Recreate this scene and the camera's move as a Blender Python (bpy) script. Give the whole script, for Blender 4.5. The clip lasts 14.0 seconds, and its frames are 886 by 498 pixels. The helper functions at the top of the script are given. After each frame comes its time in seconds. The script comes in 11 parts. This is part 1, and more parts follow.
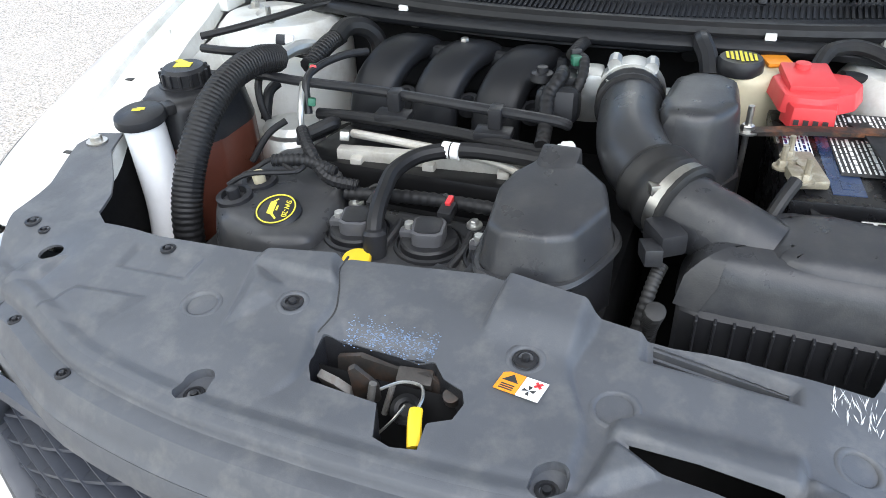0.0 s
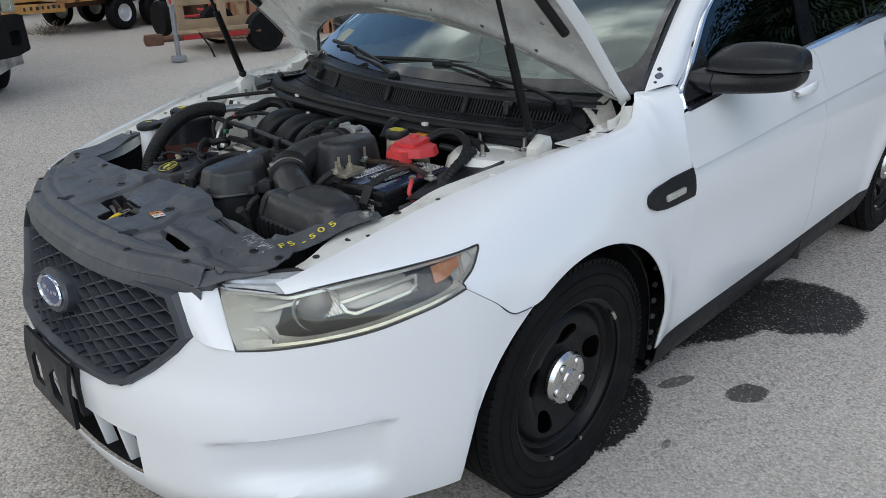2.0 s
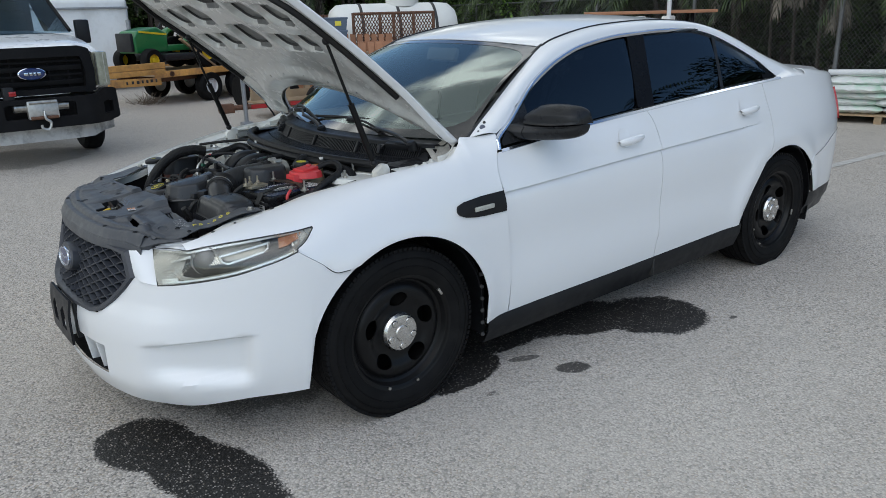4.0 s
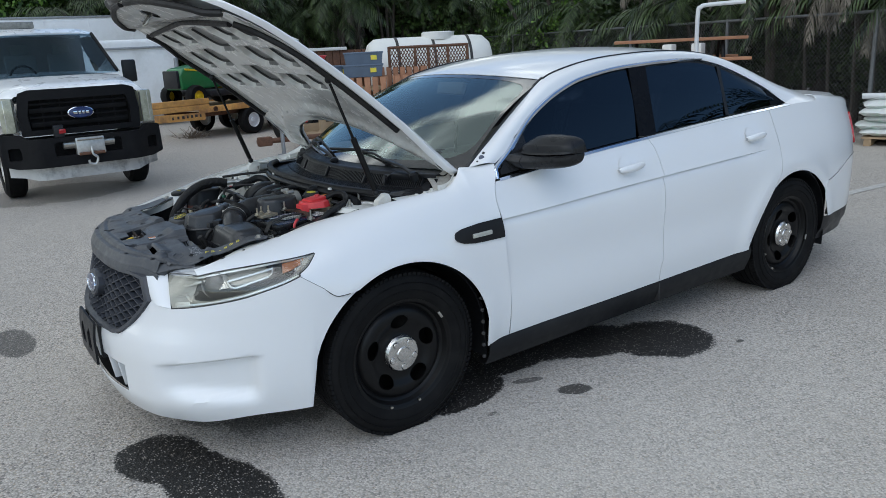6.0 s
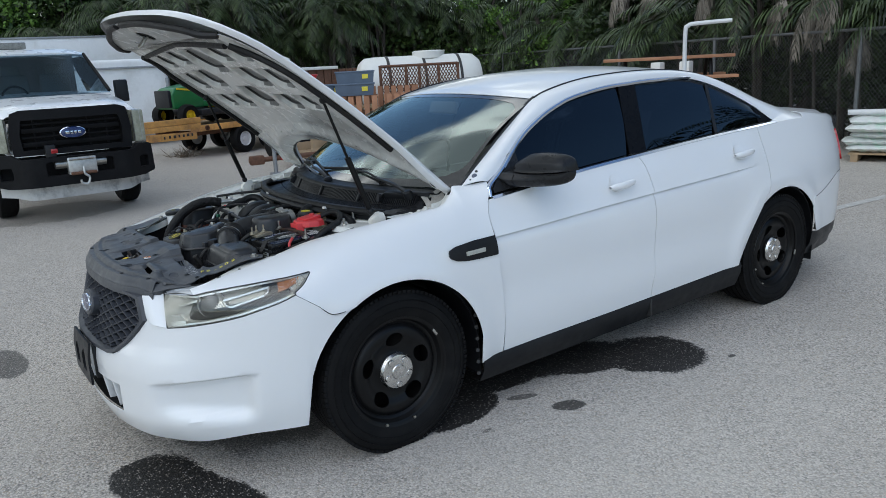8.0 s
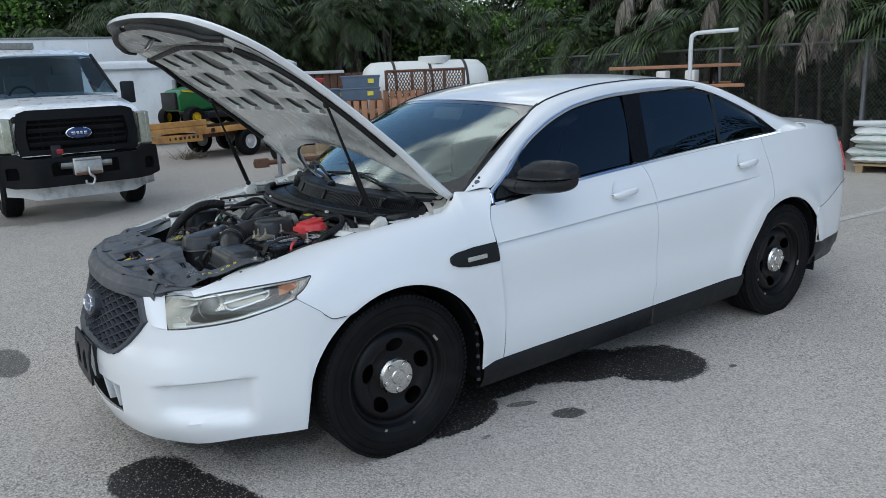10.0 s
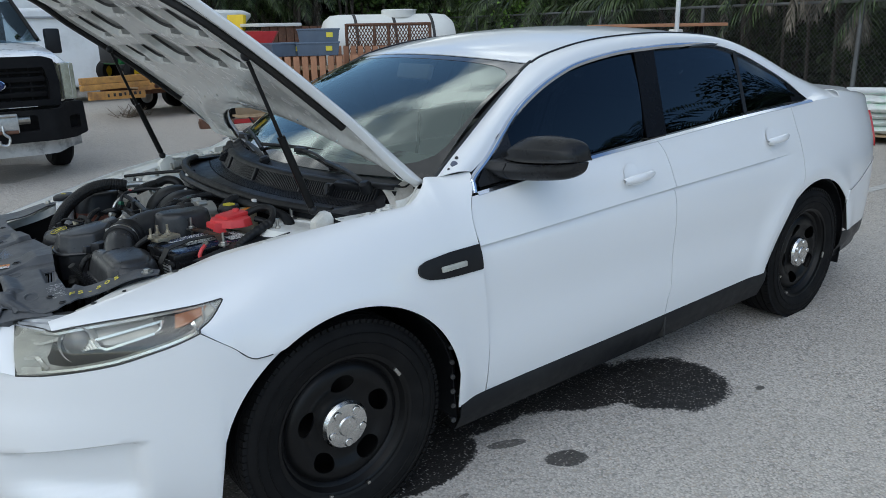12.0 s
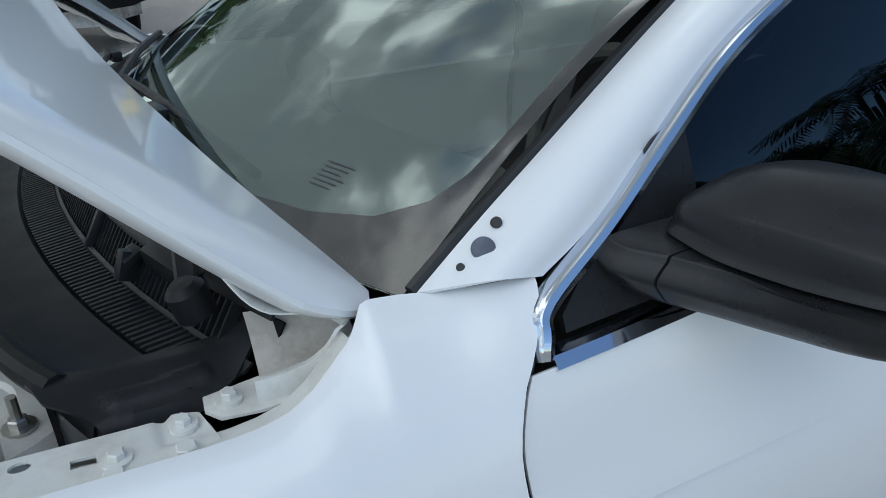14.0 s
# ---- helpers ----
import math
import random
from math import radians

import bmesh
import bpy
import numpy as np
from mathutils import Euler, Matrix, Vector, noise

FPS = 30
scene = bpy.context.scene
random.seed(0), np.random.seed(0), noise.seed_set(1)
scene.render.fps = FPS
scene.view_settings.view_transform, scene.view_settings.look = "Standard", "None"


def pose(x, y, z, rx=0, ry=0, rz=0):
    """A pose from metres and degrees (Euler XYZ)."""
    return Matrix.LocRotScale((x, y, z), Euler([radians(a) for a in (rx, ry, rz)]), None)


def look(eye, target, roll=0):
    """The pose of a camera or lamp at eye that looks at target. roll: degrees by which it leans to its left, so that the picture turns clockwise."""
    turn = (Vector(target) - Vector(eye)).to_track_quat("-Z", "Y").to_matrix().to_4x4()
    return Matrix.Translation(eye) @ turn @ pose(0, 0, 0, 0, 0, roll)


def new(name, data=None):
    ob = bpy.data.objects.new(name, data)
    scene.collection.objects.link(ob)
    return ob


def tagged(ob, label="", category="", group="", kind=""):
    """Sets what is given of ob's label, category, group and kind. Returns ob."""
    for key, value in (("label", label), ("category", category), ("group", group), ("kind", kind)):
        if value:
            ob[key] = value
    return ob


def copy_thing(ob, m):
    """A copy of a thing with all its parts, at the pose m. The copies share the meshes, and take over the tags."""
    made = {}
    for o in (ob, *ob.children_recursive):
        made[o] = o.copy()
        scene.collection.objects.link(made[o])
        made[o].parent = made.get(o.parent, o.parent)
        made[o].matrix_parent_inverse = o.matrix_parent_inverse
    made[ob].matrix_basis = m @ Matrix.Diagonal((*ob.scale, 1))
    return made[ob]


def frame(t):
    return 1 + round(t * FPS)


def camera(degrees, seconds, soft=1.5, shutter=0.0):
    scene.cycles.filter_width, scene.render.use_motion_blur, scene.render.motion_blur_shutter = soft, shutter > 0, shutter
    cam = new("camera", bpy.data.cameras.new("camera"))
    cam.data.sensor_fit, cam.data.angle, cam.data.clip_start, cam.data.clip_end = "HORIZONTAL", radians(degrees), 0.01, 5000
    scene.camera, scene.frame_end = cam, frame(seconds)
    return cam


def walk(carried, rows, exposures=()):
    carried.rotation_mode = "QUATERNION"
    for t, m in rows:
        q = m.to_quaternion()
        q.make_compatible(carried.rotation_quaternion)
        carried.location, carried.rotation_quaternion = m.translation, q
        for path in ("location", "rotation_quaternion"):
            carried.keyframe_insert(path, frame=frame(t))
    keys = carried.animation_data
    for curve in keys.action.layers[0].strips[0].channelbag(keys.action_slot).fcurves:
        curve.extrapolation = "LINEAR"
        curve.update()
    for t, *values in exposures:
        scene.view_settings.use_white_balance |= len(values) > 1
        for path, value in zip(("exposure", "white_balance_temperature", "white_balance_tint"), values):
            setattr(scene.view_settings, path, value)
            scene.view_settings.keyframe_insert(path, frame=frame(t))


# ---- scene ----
cam = camera(61.3, 14.0, 0.45)
PATH = [
    (0, (-1.303, -0.305, 1.407), (0.223, 0.336, 0.284), -2.4),
    (0.5, (-1.39, -0.608, 1.423), (0.008, 0.333, 0.346), -1.6),
    (1, (-1.49, -1.013, 1.441), (-0.14, 0.079, 0.448), -1.4),
    (1.5, (-1.494, -1.465, 1.47), (-0.171, -0.255, 0.584), -0.9),
    (2, (-1.525, -1.95, 1.52), (-0.225, -0.645, 0.74), -0.8),
    (2.5, (-1.581, -2.367, 1.559), (-0.322, -0.981, 0.856), -1.1),
    (3, (-1.564, -2.741, 1.546), (-0.341, -1.296, 0.9), -1.5),
    (3.2, (-1.587, -2.874, 1.557), (-0.374, -1.417, 0.921), -1.5),
    (5.3, (-1.529, -3.458, 1.6), (-0.439, -1.874, 1.05), -2.4),
    (5.5, (-1.516, -3.469, 1.6), (-0.434, -1.877, 1.059), -2.6),
    (6, (-1.517, -3.472, 1.613), (-0.427, -1.88, 1.086), -2.8),
    (6.5, (-1.522, -3.485, 1.609), (-0.42, -1.896, 1.1), -3.0),
    (7, (-1.529, -3.487, 1.615), (-0.418, -1.901, 1.115), -3.1),
    (7.5, (-1.543, -3.474, 1.621), (-0.423, -1.893, 1.128), -3.0),
    (8, (-1.54, -3.486, 1.623), (-0.423, -1.899, 1.139), -3.0),
    (10.5, (-1.528, -3.493, 1.626), (-0.414, -1.899, 1.157), -2.1),
    (11, (-1.48, -3.4, 1.612), (-0.357, -1.82, 1.121), -2.1),
    (11.5, (-1.355, -3.146, 1.612), (-0.215, -1.592, 1.08), -2.0),
    (12, (-1.054, -2.802, 1.575), (0.117, -1.286, 1.0), -1.1),
    (12.5, (-0.738, -2.396, 1.553), (0.441, -0.905, 0.93), -0.3),
    (13, (-0.401, -2.036, 1.534), (0.704, -0.523, 0.835), 0.0),
    (13.5, (-0.06, -1.693, 1.513), (0.905, -0.145, 0.692), 0.5),
    (13.8, (0.131, -1.494, 1.462), (0.954, 0.101, 0.58), -0.5),
    (14, (0.212, -1.387, 1.437), (1.007, 0.225, 0.56), -0.5),
]
EXPOSURE = [(0.0, 0.98, 6420, 9), (0.5, 0.06, 6460, 9), (1.0, -0.20, 6660, 9), (1.5, -0.66, 6560, 9), (2.0, -0.58, 6480, 8), (3.0, -0.62, 6430, 7), (6.0, -0.63, 6120, 6), (10.5, -0.63, 6120, 6), (12.0, -0.68, 6090, 5), (13.0, -0.74, 6060, 4), (14.0, -0.72, 6080, 4)]
walk(cam, [(t, look(eye, target, roll)) for t, eye, target, roll in PATH], EXPOSURE)

# world: a bright, broken cloud cover over blue sky, the sun behind thin cloud
SUN_ELEV, SUN_AZ = 48.0, 230.0
world = bpy.data.worlds.new("sky")
scene.world = world
world.use_nodes = True
wt = world.node_tree
wt.nodes.clear()


def wn(kind, **sets):
    node = wt.nodes.new(kind)
    for key, value in sets.items():
        node.inputs[key].default_value = value
    return node


w_out = wn("ShaderNodeOutputWorld")
w_bg = wn("ShaderNodeBackground", Strength=1.0)
w_sky = wn("ShaderNodeTexSky")
w_sky.sky_type = "NISHITA"
w_sky.sun_disc = False
w_sky.sun_elevation, w_sky.sun_rotation = radians(SUN_ELEV), radians(SUN_AZ)
w_sky.air_density, w_sky.dust_density, w_sky.ozone_density = 1.0, 0.6, 2.0
w_dim = wt.nodes.new("ShaderNodeVectorMath")
w_dim.operation = "SCALE"
w_dim.inputs["Scale"].default_value = 0.25
w_co = wn("ShaderNodeTexCoord")
w_map = wn("ShaderNodeMapping")
w_map.inputs["Scale"].default_value = (1.0, 1.0, 2.4)
w_map.inputs["Location"].default_value = (0.35, 0.2, 0.1)
w_noise = wn("ShaderNodeTexNoise", Scale=1.9, Detail=5.0, Roughness=0.52, Distortion=0.35)
w_ramp = wn("ShaderNodeValToRGB")
w_ramp.color_ramp.elements[0].position, w_ramp.color_ramp.elements[0].color = 0.37, (0, 0, 0, 1)
w_ramp.color_ramp.elements[1].position, w_ramp.color_ramp.elements[1].color = 0.58, (1, 1, 1, 1)
w_shade = wn("ShaderNodeTexNoise", Scale=2.6, Detail=6.0, Roughness=0.52)
w_cloud = wn("ShaderNodeValToRGB")
w_cloud.color_ramp.elements[0].position, w_cloud.color_ramp.elements[0].color = 0.42, (0.58, 0.63, 0.65, 1)
w_cloud.color_ramp.elements[1].position, w_cloud.color_ramp.elements[1].color = 0.60, (2.9, 2.9, 2.8, 1)
w_mid = w_cloud.color_ramp.elements.new(0.50)
w_mid.color = (1.0, 1.03, 1.04, 1)
w_mix = wt.nodes.new("ShaderNodeMix")
w_mix.data_type = "RGBA"
wl = wt.links.new
wl(w_co.outputs["Generated"], w_map.inputs["Vector"])
wl(w_map.outputs["Vector"], w_noise.inputs["Vector"])
wl(w_map.outputs["Vector"], w_shade.inputs["Vector"])
w_sep = wn("ShaderNodeSeparateXYZ")
w_lean = wt.nodes.new("ShaderNodeMath")
w_lean.operation = "MULTIPLY_ADD"
w_lean.inputs[1].default_value = 0.17
wl(w_co.outputs["Generated"], w_sep.inputs["Vector"])
wl(w_sep.outputs["Y"], w_lean.inputs[0])
wl(w_noise.outputs["Fac"], w_lean.inputs[2])
# blue gaps in the clouds, low in the north and in the south-east
w_gap = wt.nodes.new("ShaderNodeVectorMath")
w_gap.operation = "DOT_PRODUCT"
w_gap.inputs[1].default_value = Vector((0.28, 0.86, 0.42)).normalized()
wl(w_co.outputs["Generated"], w_gap.inputs[0])
w_open = wn("ShaderNodeMapRange")
w_open.interpolation_type = "SMOOTHSTEP"
for key, value in (("From Min", 0.95), ("From Max", 0.99), ("To Min", 0.0), ("To Max", 0.42)):
    w_open.inputs[key].default_value = value
wl(w_gap.outputs["Value"], w_open.inputs["Value"])
w_cut = wt.nodes.new("ShaderNodeMath")
w_cut.operation = "SUBTRACT"
w_gap2 = wt.nodes.new("ShaderNodeVectorMath")
w_gap2.operation = "DOT_PRODUCT"
w_gap2.inputs[1].default_value = Vector((0.68, -0.62, 0.38)).normalized()
wl(w_co.outputs["Generated"], w_gap2.inputs[0])
w_open2 = wn("ShaderNodeMapRange")
w_open2.interpolation_type = "SMOOTHSTEP"
for key, value in (("From Min", 0.88), ("From Max", 0.98), ("To Min", 0.0), ("To Max", 0.22)):
    w_open2.inputs[key].default_value = value
wl(w_gap2.outputs["Value"], w_open2.inputs["Value"])
w_thin = wt.nodes.new("ShaderNodeMath")
w_thin.operation = "SUBTRACT"
wl(w_lean.outputs["Value"], w_thin.inputs[0])
wl(w_open2.outputs["Result"], w_thin.inputs[1])
wl(w_thin.outputs["Value"], w_cut.inputs[0])
wl(w_open.outputs["Result"], w_cut.inputs[1])
wl(w_cut.outputs["Value"], w_ramp.inputs["Fac"])
wl(w_shade.outputs["Fac"], w_cloud.inputs["Fac"])
wl(w_sky.outputs["Color"], w_dim.inputs[0])
wl(w_ramp.outputs["Color"], w_mix.inputs[0])
wl(w_dim.outputs["Vector"], w_mix.inputs[6])
wl(w_cloud.outputs["Color"], w_mix.inputs[7])
wl(w_mix.outputs[2], w_bg.inputs["Color"])
wl(w_bg.outputs["Background"], w_out.inputs["Surface"])

sun_data = bpy.data.lights.new("sun", "SUN")
sun_data.energy, sun_data.angle, sun_data.color = 1.5, radians(70), (1.0, 0.96, 0.9)
sun = new("sun", sun_data)
s_az, s_el = radians(SUN_AZ), radians(SUN_ELEV)
s_dir = Vector((math.sin(s_az) * math.cos(s_el), math.cos(s_az) * math.cos(s_el), math.sin(s_el)))
sun.matrix_world = look(s_dir * 60, (0, 0, 0))
scene.view_settings.exposure = 0.0


# ---- materials ----
def mat(name, col, rough=0.5, metal=0.0, var=0.12, scale=6.0, bump=0.0, bscale=150.0, coat=0.0, spec=0.5, dirt=None, dscale=3.0, damount=0.5, rvar=0.08, rand=0.0, fine=0.5):
    """Principled surface with broad and fine colour variation, roughness variation, optional dirt and relief."""
    m = bpy.data.materials.new(name)
    m.use_nodes = True
    nt = m.node_tree
    b = nt.nodes["Principled BSDF"]
    b.inputs["Metallic"].default_value = metal
    b.inputs["Coat Weight"].default_value = coat
    b.inputs["Coat Roughness"].default_value = 0.04
    b.inputs["Specular IOR Level"].default_value = spec
    co = nt.nodes.new("ShaderNodeTexCoord").outputs["Object"]

    def tex(sc, detail=4.0, r=0.6):
        n = nt.nodes.new("ShaderNodeTexNoise")
        n.inputs["Scale"].default_value, n.inputs["Detail"].default_value, n.inputs["Roughness"].default_value = sc, detail, r
        nt.links.new(co, n.inputs["Vector"])
        return n.outputs["Fac"]

    def mix(fac, a, c, kind="MIX"):
        n = nt.nodes.new("ShaderNodeMix")
        n.data_type, n.blend_type = "RGBA", kind
        for sock, val in ((n.inputs[0], fac), (n.inputs[6], a), (n.inputs[7], c)):
            if isinstance(val, bpy.types.NodeSocket):
                nt.links.new(val, sock)
            else:
                sock.default_value = val
        return n.outputs[2]

    def span(fac, lo, hi, a=0.3, c=0.7):
        n = nt.nodes.new("ShaderNodeMapRange")
        nt.links.new(fac, n.inputs["Value"])
        for key, val in (("From Min", a), ("From Max", c), ("To Min", lo), ("To Max", hi)):
            n.inputs[key].default_value = val
        return n.outputs["Result"]

    c0 = tuple(max(0, v * (1 - var)) for v in col) + (1,)
    c1 = tuple(min(1, v * (1 + var)) for v in col) + (1,)
    broad = span(tex(scale), 0, 1)
    colour = mix(broad, c0, c1)
    if fine:
        colour = mix(span(tex(scale * 14, 3.0), 0, fine * var * 2), colour, tuple(v * 0.6 for v in col) + (1,))
    if rand:
        info = nt.nodes.new("ShaderNodeObjectInfo")
        colour = mix(span(info.outputs["Random"], 0, rand, 0, 1), colour, tuple(v * 0.45 for v in col) + (1,))
    if dirt:
        colour = mix(span(tex(dscale, 6.0, 0.68), 0, damount, 0.48, 0.72), colour, tuple(dirt) + (1,))
    nt.links.new(colour, b.inputs["Base Color"])
    nt.links.new(span(tex(scale * 3), max(0.01, rough - rvar), min(1, rough + rvar)), b.inputs["Roughness"])
    if bump:
        bp = nt.nodes.new("ShaderNodeBump")
        bp.inputs["Strength"].default_value, bp.inputs["Distance"].default_value = bump, 0.002
        nt.links.new(tex(bscale, 3.0), bp.inputs["Height"])
        nt.links.new(bp.outputs["Normal"], b.inputs["Normal"])
    return m


GLASSES = set()
CLEAR = bpy.data.materials.new("clear_inner_face")
CLEAR.use_nodes = True
CLEAR.node_tree.nodes.clear()
CLEAR.node_tree.links.new(CLEAR.node_tree.nodes.new("ShaderNodeBsdfTransparent").outputs[0], CLEAR.node_tree.nodes.new("ShaderNodeOutputMaterial").inputs[0])


def glass(name, tint, gloss=1.0, ior=1.55):
    m = bpy.data.materials.new(name)
    m.use_nodes = True
    nt = m.node_tree
    nt.nodes.clear()
    out, mx = nt.nodes.new("ShaderNodeOutputMaterial"), nt.nodes.new("ShaderNodeMixShader")
    tr, gl, fr = nt.nodes.new("ShaderNodeBsdfTransparent"), nt.nodes.new("ShaderNodeBsdfGlossy"), nt.nodes.new("ShaderNodeFresnel")
    tr.inputs["Color"].default_value = (*tint, 1)
    gl.inputs["Roughness"].default_value = 0.01
    gl.inputs["Color"].default_value = (*(gloss if isinstance(gloss, tuple) else (gloss,) * 3), 1)
    fr.inputs["IOR"].default_value = ior
    nt.links.new(fr.outputs[0], mx.inputs[0])
    nt.links.new(tr.outputs[0], mx.inputs[1])
    nt.links.new(gl.outputs[0], mx.inputs[2])
    nt.links.new(mx.outputs[0], out.inputs[0])
    GLASSES.add(m.name)
    return m


WHITE = mat("white_car_paint", (0.78, 0.79, 0.80), 0.30, var=0.006, scale=2.0, coat=0.8, rvar=0.01, fine=0.2)
WHITE_IN = mat("dusty_white_body_paint", (0.76, 0.76, 0.72), 0.42, var=0.05, scale=8.0, coat=0.2, dirt=(0.30, 0.25, 0.18), dscale=11.0, damount=0.45)
HOOD_IN = mat("dusty_hood_underside_paint", (0.78, 0.78, 0.75), 0.24, var=0.08, scale=5.0, coat=0.5, dirt=(0.14, 0.14, 0.13), dscale=5.0, damount=0.5)
BLACK = mat("black_plastic", (0.020, 0.0205, 0.023), 0.36, var=0.2, scale=9.0, bump=0.12, bscale=500.0, dirt=(0.036, 0.035, 0.032), dscale=14.0, damount=0.4, spec=0.25)
GREYBLK = mat("faded_black_plastic", (0.078, 0.082, 0.090), 0.45, var=0.10, scale=7.0, bump=0.10, bscale=600.0, dirt=(0.17, 0.168, 0.16), dscale=22.0, damount=0.4, spec=0.28)
SATIN = mat("satin_black_trim", (0.014, 0.0148, 0.017), 0.40, var=0.15, scale=6.0, bump=0.1, bscale=700.0, dirt=(0.03, 0.03, 0.029), damount=0.35, spec=0.25)
BLUEGREY = mat("dark_blue_grey_grille_plastic", (0.038, 0.042, 0.053), 0.42, var=0.15, scale=9.0, dirt=(0.10, 0.10, 0.10), damount=0.35)
RUBBER = mat("tyre_rubber", (0.006, 0.006, 0.0065), 0.72, var=0.2, scale=12.0, bump=0.2, bscale=260.0, dirt=(0.022, 0.021, 0.020), dscale=9.0, damount=0.45, spec=0.15)
HOSE = mat("rubber_hose", (0.012, 0.012, 0.013), 0.5, var=0.2, scale=14.0, dirt=(0.045, 0.043, 0.038), damount=0.4, spec=0.3)
STEELBLK = mat("black_painted_steel", (0.006, 0.006, 0.0065), 0.38, var=0.2, scale=10.0, dirt=(0.012, 0.010, 0.009), dscale=8.0, damount=0.3, spec=0.22)
# near-black for deep places, their shade put into the colour
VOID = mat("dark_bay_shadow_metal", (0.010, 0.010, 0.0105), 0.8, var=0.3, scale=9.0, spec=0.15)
CAPM = mat("dulled_chrome_cap", (0.62, 0.62, 0.61), 0.24, metal=1.0, var=0.15, scale=20.0, rvar=0.08)
CHROME = mat("chrome", (0.66, 0.70, 0.78), 0.09, metal=1.0, var=0.04, rvar=0.03)
STEEL = mat("dull_steel", (0.50, 0.49, 0.46), 0.38, metal=1.0, var=0.15, scale=20.0, dirt=(0.22, 0.17, 0.11), dscale=30.0, damount=0.4)
ALU = mat("cast_aluminium", (0.62, 0.62, 0.60), 0.42, metal=0.9, var=0.12, scale=25.0, bump=0.2, bscale=300.0)
BRASS = mat("corroded_terminal_lead", (0.36, 0.32, 0.24), 0.55, metal=0.6, var=0.3, scale=40.0, dirt=(0.55, 0.55, 0.50), dscale=40.0, damount=0.5)
RED = mat("red_plastic", (0.62, 0.045, 0.05), 0.42, var=0.08, scale=12.0, dirt=(0.4, 0.1, 0.09), damount=0.4)
YELLOW = mat("yellow_plastic", (0.78, 0.52, 0.02), 0.45, var=0.08)
YPRINT = mat("yellow_print", (0.72, 0.62, 0.06), 0.6, var=0.1, scale=60.0)
ORANGE = mat("orange_plastic", (0.80, 0.28, 0.02), 0.45, var=0.08)
CREAM = mat("translucent_cream_plastic", (0.60, 0.54, 0.38), 0.42, var=0.12, scale=10.0)
MILKY = mat("milky_white_plastic", (0.66, 0.67, 0.68), 0.42, var=0.08, scale=10.0)
BROWN = mat("amber_brown_coolant_plastic", (0.11, 0.035, 0.022), 0.35, var=0.2, scale=9.0)
LABEL = mat("white_label_paper", (0.78, 0.78, 0.76), 0.55, var=0.05, scale=30.0)
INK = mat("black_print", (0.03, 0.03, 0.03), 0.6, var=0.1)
BLUE = mat("deep_blue_badge_enamel", (0.012, 0.03, 0.12), 0.22, var=0.1, coat=0.6)
AMBER = mat("amber_lens", (0.46, 0.20, 0.085), 0.25, var=0.1, coat=0.4)
REDLENS = mat("red_lens", (0.34, 0.008, 0.012), 0.15, var=0.1, coat=0.6)
LAMPIN = mat("lamp_reflector_plastic", (0.46, 0.46, 0.42), 0.22, metal=0.1, var=0.18, scale=12.0)
LAMPBRIGHT = mat("lamp_chrome_trim", (0.80, 0.80, 0.76), 0.16, metal=0.6, var=0.06)
LAMPDARK = mat("lamp_dark_bezel", (0.050, 0.050, 0.046), 0.4, var=0.2, scale=9.0)
INTERIOR = mat("grey_interior_trim", (0.12, 0.13, 0.125), 0.7, var=0.15, bump=0.1)
FABRIC = mat("black_seat_cloth", (0.05, 0.05, 0.052), 0.9, var=0.2, bump=0.3)
GLASS_WS = glass("windscreen_glass", (0.80, 0.92, 0.88), (0.88, 1.0, 0.98), 2.9)
GLASS_TINT = glass("black_tinted_glass", (0.025, 0.032, 0.045), (0.70, 0.86, 1.0), 1.5)
GLASS_LAMP = glass("headlamp_lens", (0.95, 0.95, 0.93))
BLACKGLASS = mat("black_glass_border", (0.030, 0.028, 0.028), 0.06, var=0.3, scale=14.0, coat=1.0, rvar=0.03, dirt=(0.10, 0.085, 0.078), dscale=18.0, damount=0.4)

# ground: weathered pale asphalt, each aggregate stone showing, with oil and water stains
GROUND = bpy.data.materials.new("weathered_asphalt")
GROUND.use_nodes = True
gt = GROUND.node_tree
g_b = gt.nodes["Principled BSDF"]
g_co = gt.nodes.new("ShaderNodeTexCoord").outputs["Object"]


def gnode(kind, **sets):
    n = gt.nodes.new(kind)
    for key, value in sets.items():
        n.inputs[key].default_value = value
    return n


def gmath(op, a, b=0.0, clamp=False):
    n = gt.nodes.new("ShaderNodeMath")
    n.operation, n.use_clamp = op, clamp
    for sock, val in ((n.inputs[0], a), (n.inputs[1], b)):
        if isinstance(val, bpy.types.NodeSocket):
            gt.links.new(val, sock)
        else:
            sock.default_value = val
    return n.outputs[0]


def gmix(fac, a, c):
    n = gt.nodes.new("ShaderNodeMix")
    n.data_type = "RGBA"
    for sock, val in ((n.inputs[0], fac), (n.inputs[6], a), (n.inputs[7], c)):
        if isinstance(val, bpy.types.NodeSocket):
            gt.links.new(val, sock)
        else:
            sock.default_value = val
    return n.outputs[2]


def gnoise(scale, detail=5.0, rough=0.6):
    n = gnode("ShaderNodeTexNoise", Scale=scale, Detail=detail, Roughness=rough)
    gt.links.new(g_co, n.inputs["Vector"])
    return n.outputs["Fac"]


def gramp(fac, lo, hi, smooth=True):
    n = gnode("ShaderNodeMapRange")
    n.interpolation_type = "SMOOTHSTEP" if smooth else "LINEAR"
    gt.links.new(fac, n.inputs["Value"])
    n.inputs["From Min"].default_value, n.inputs["From Max"].default_value = lo, hi
    return n.outputs["Result"]


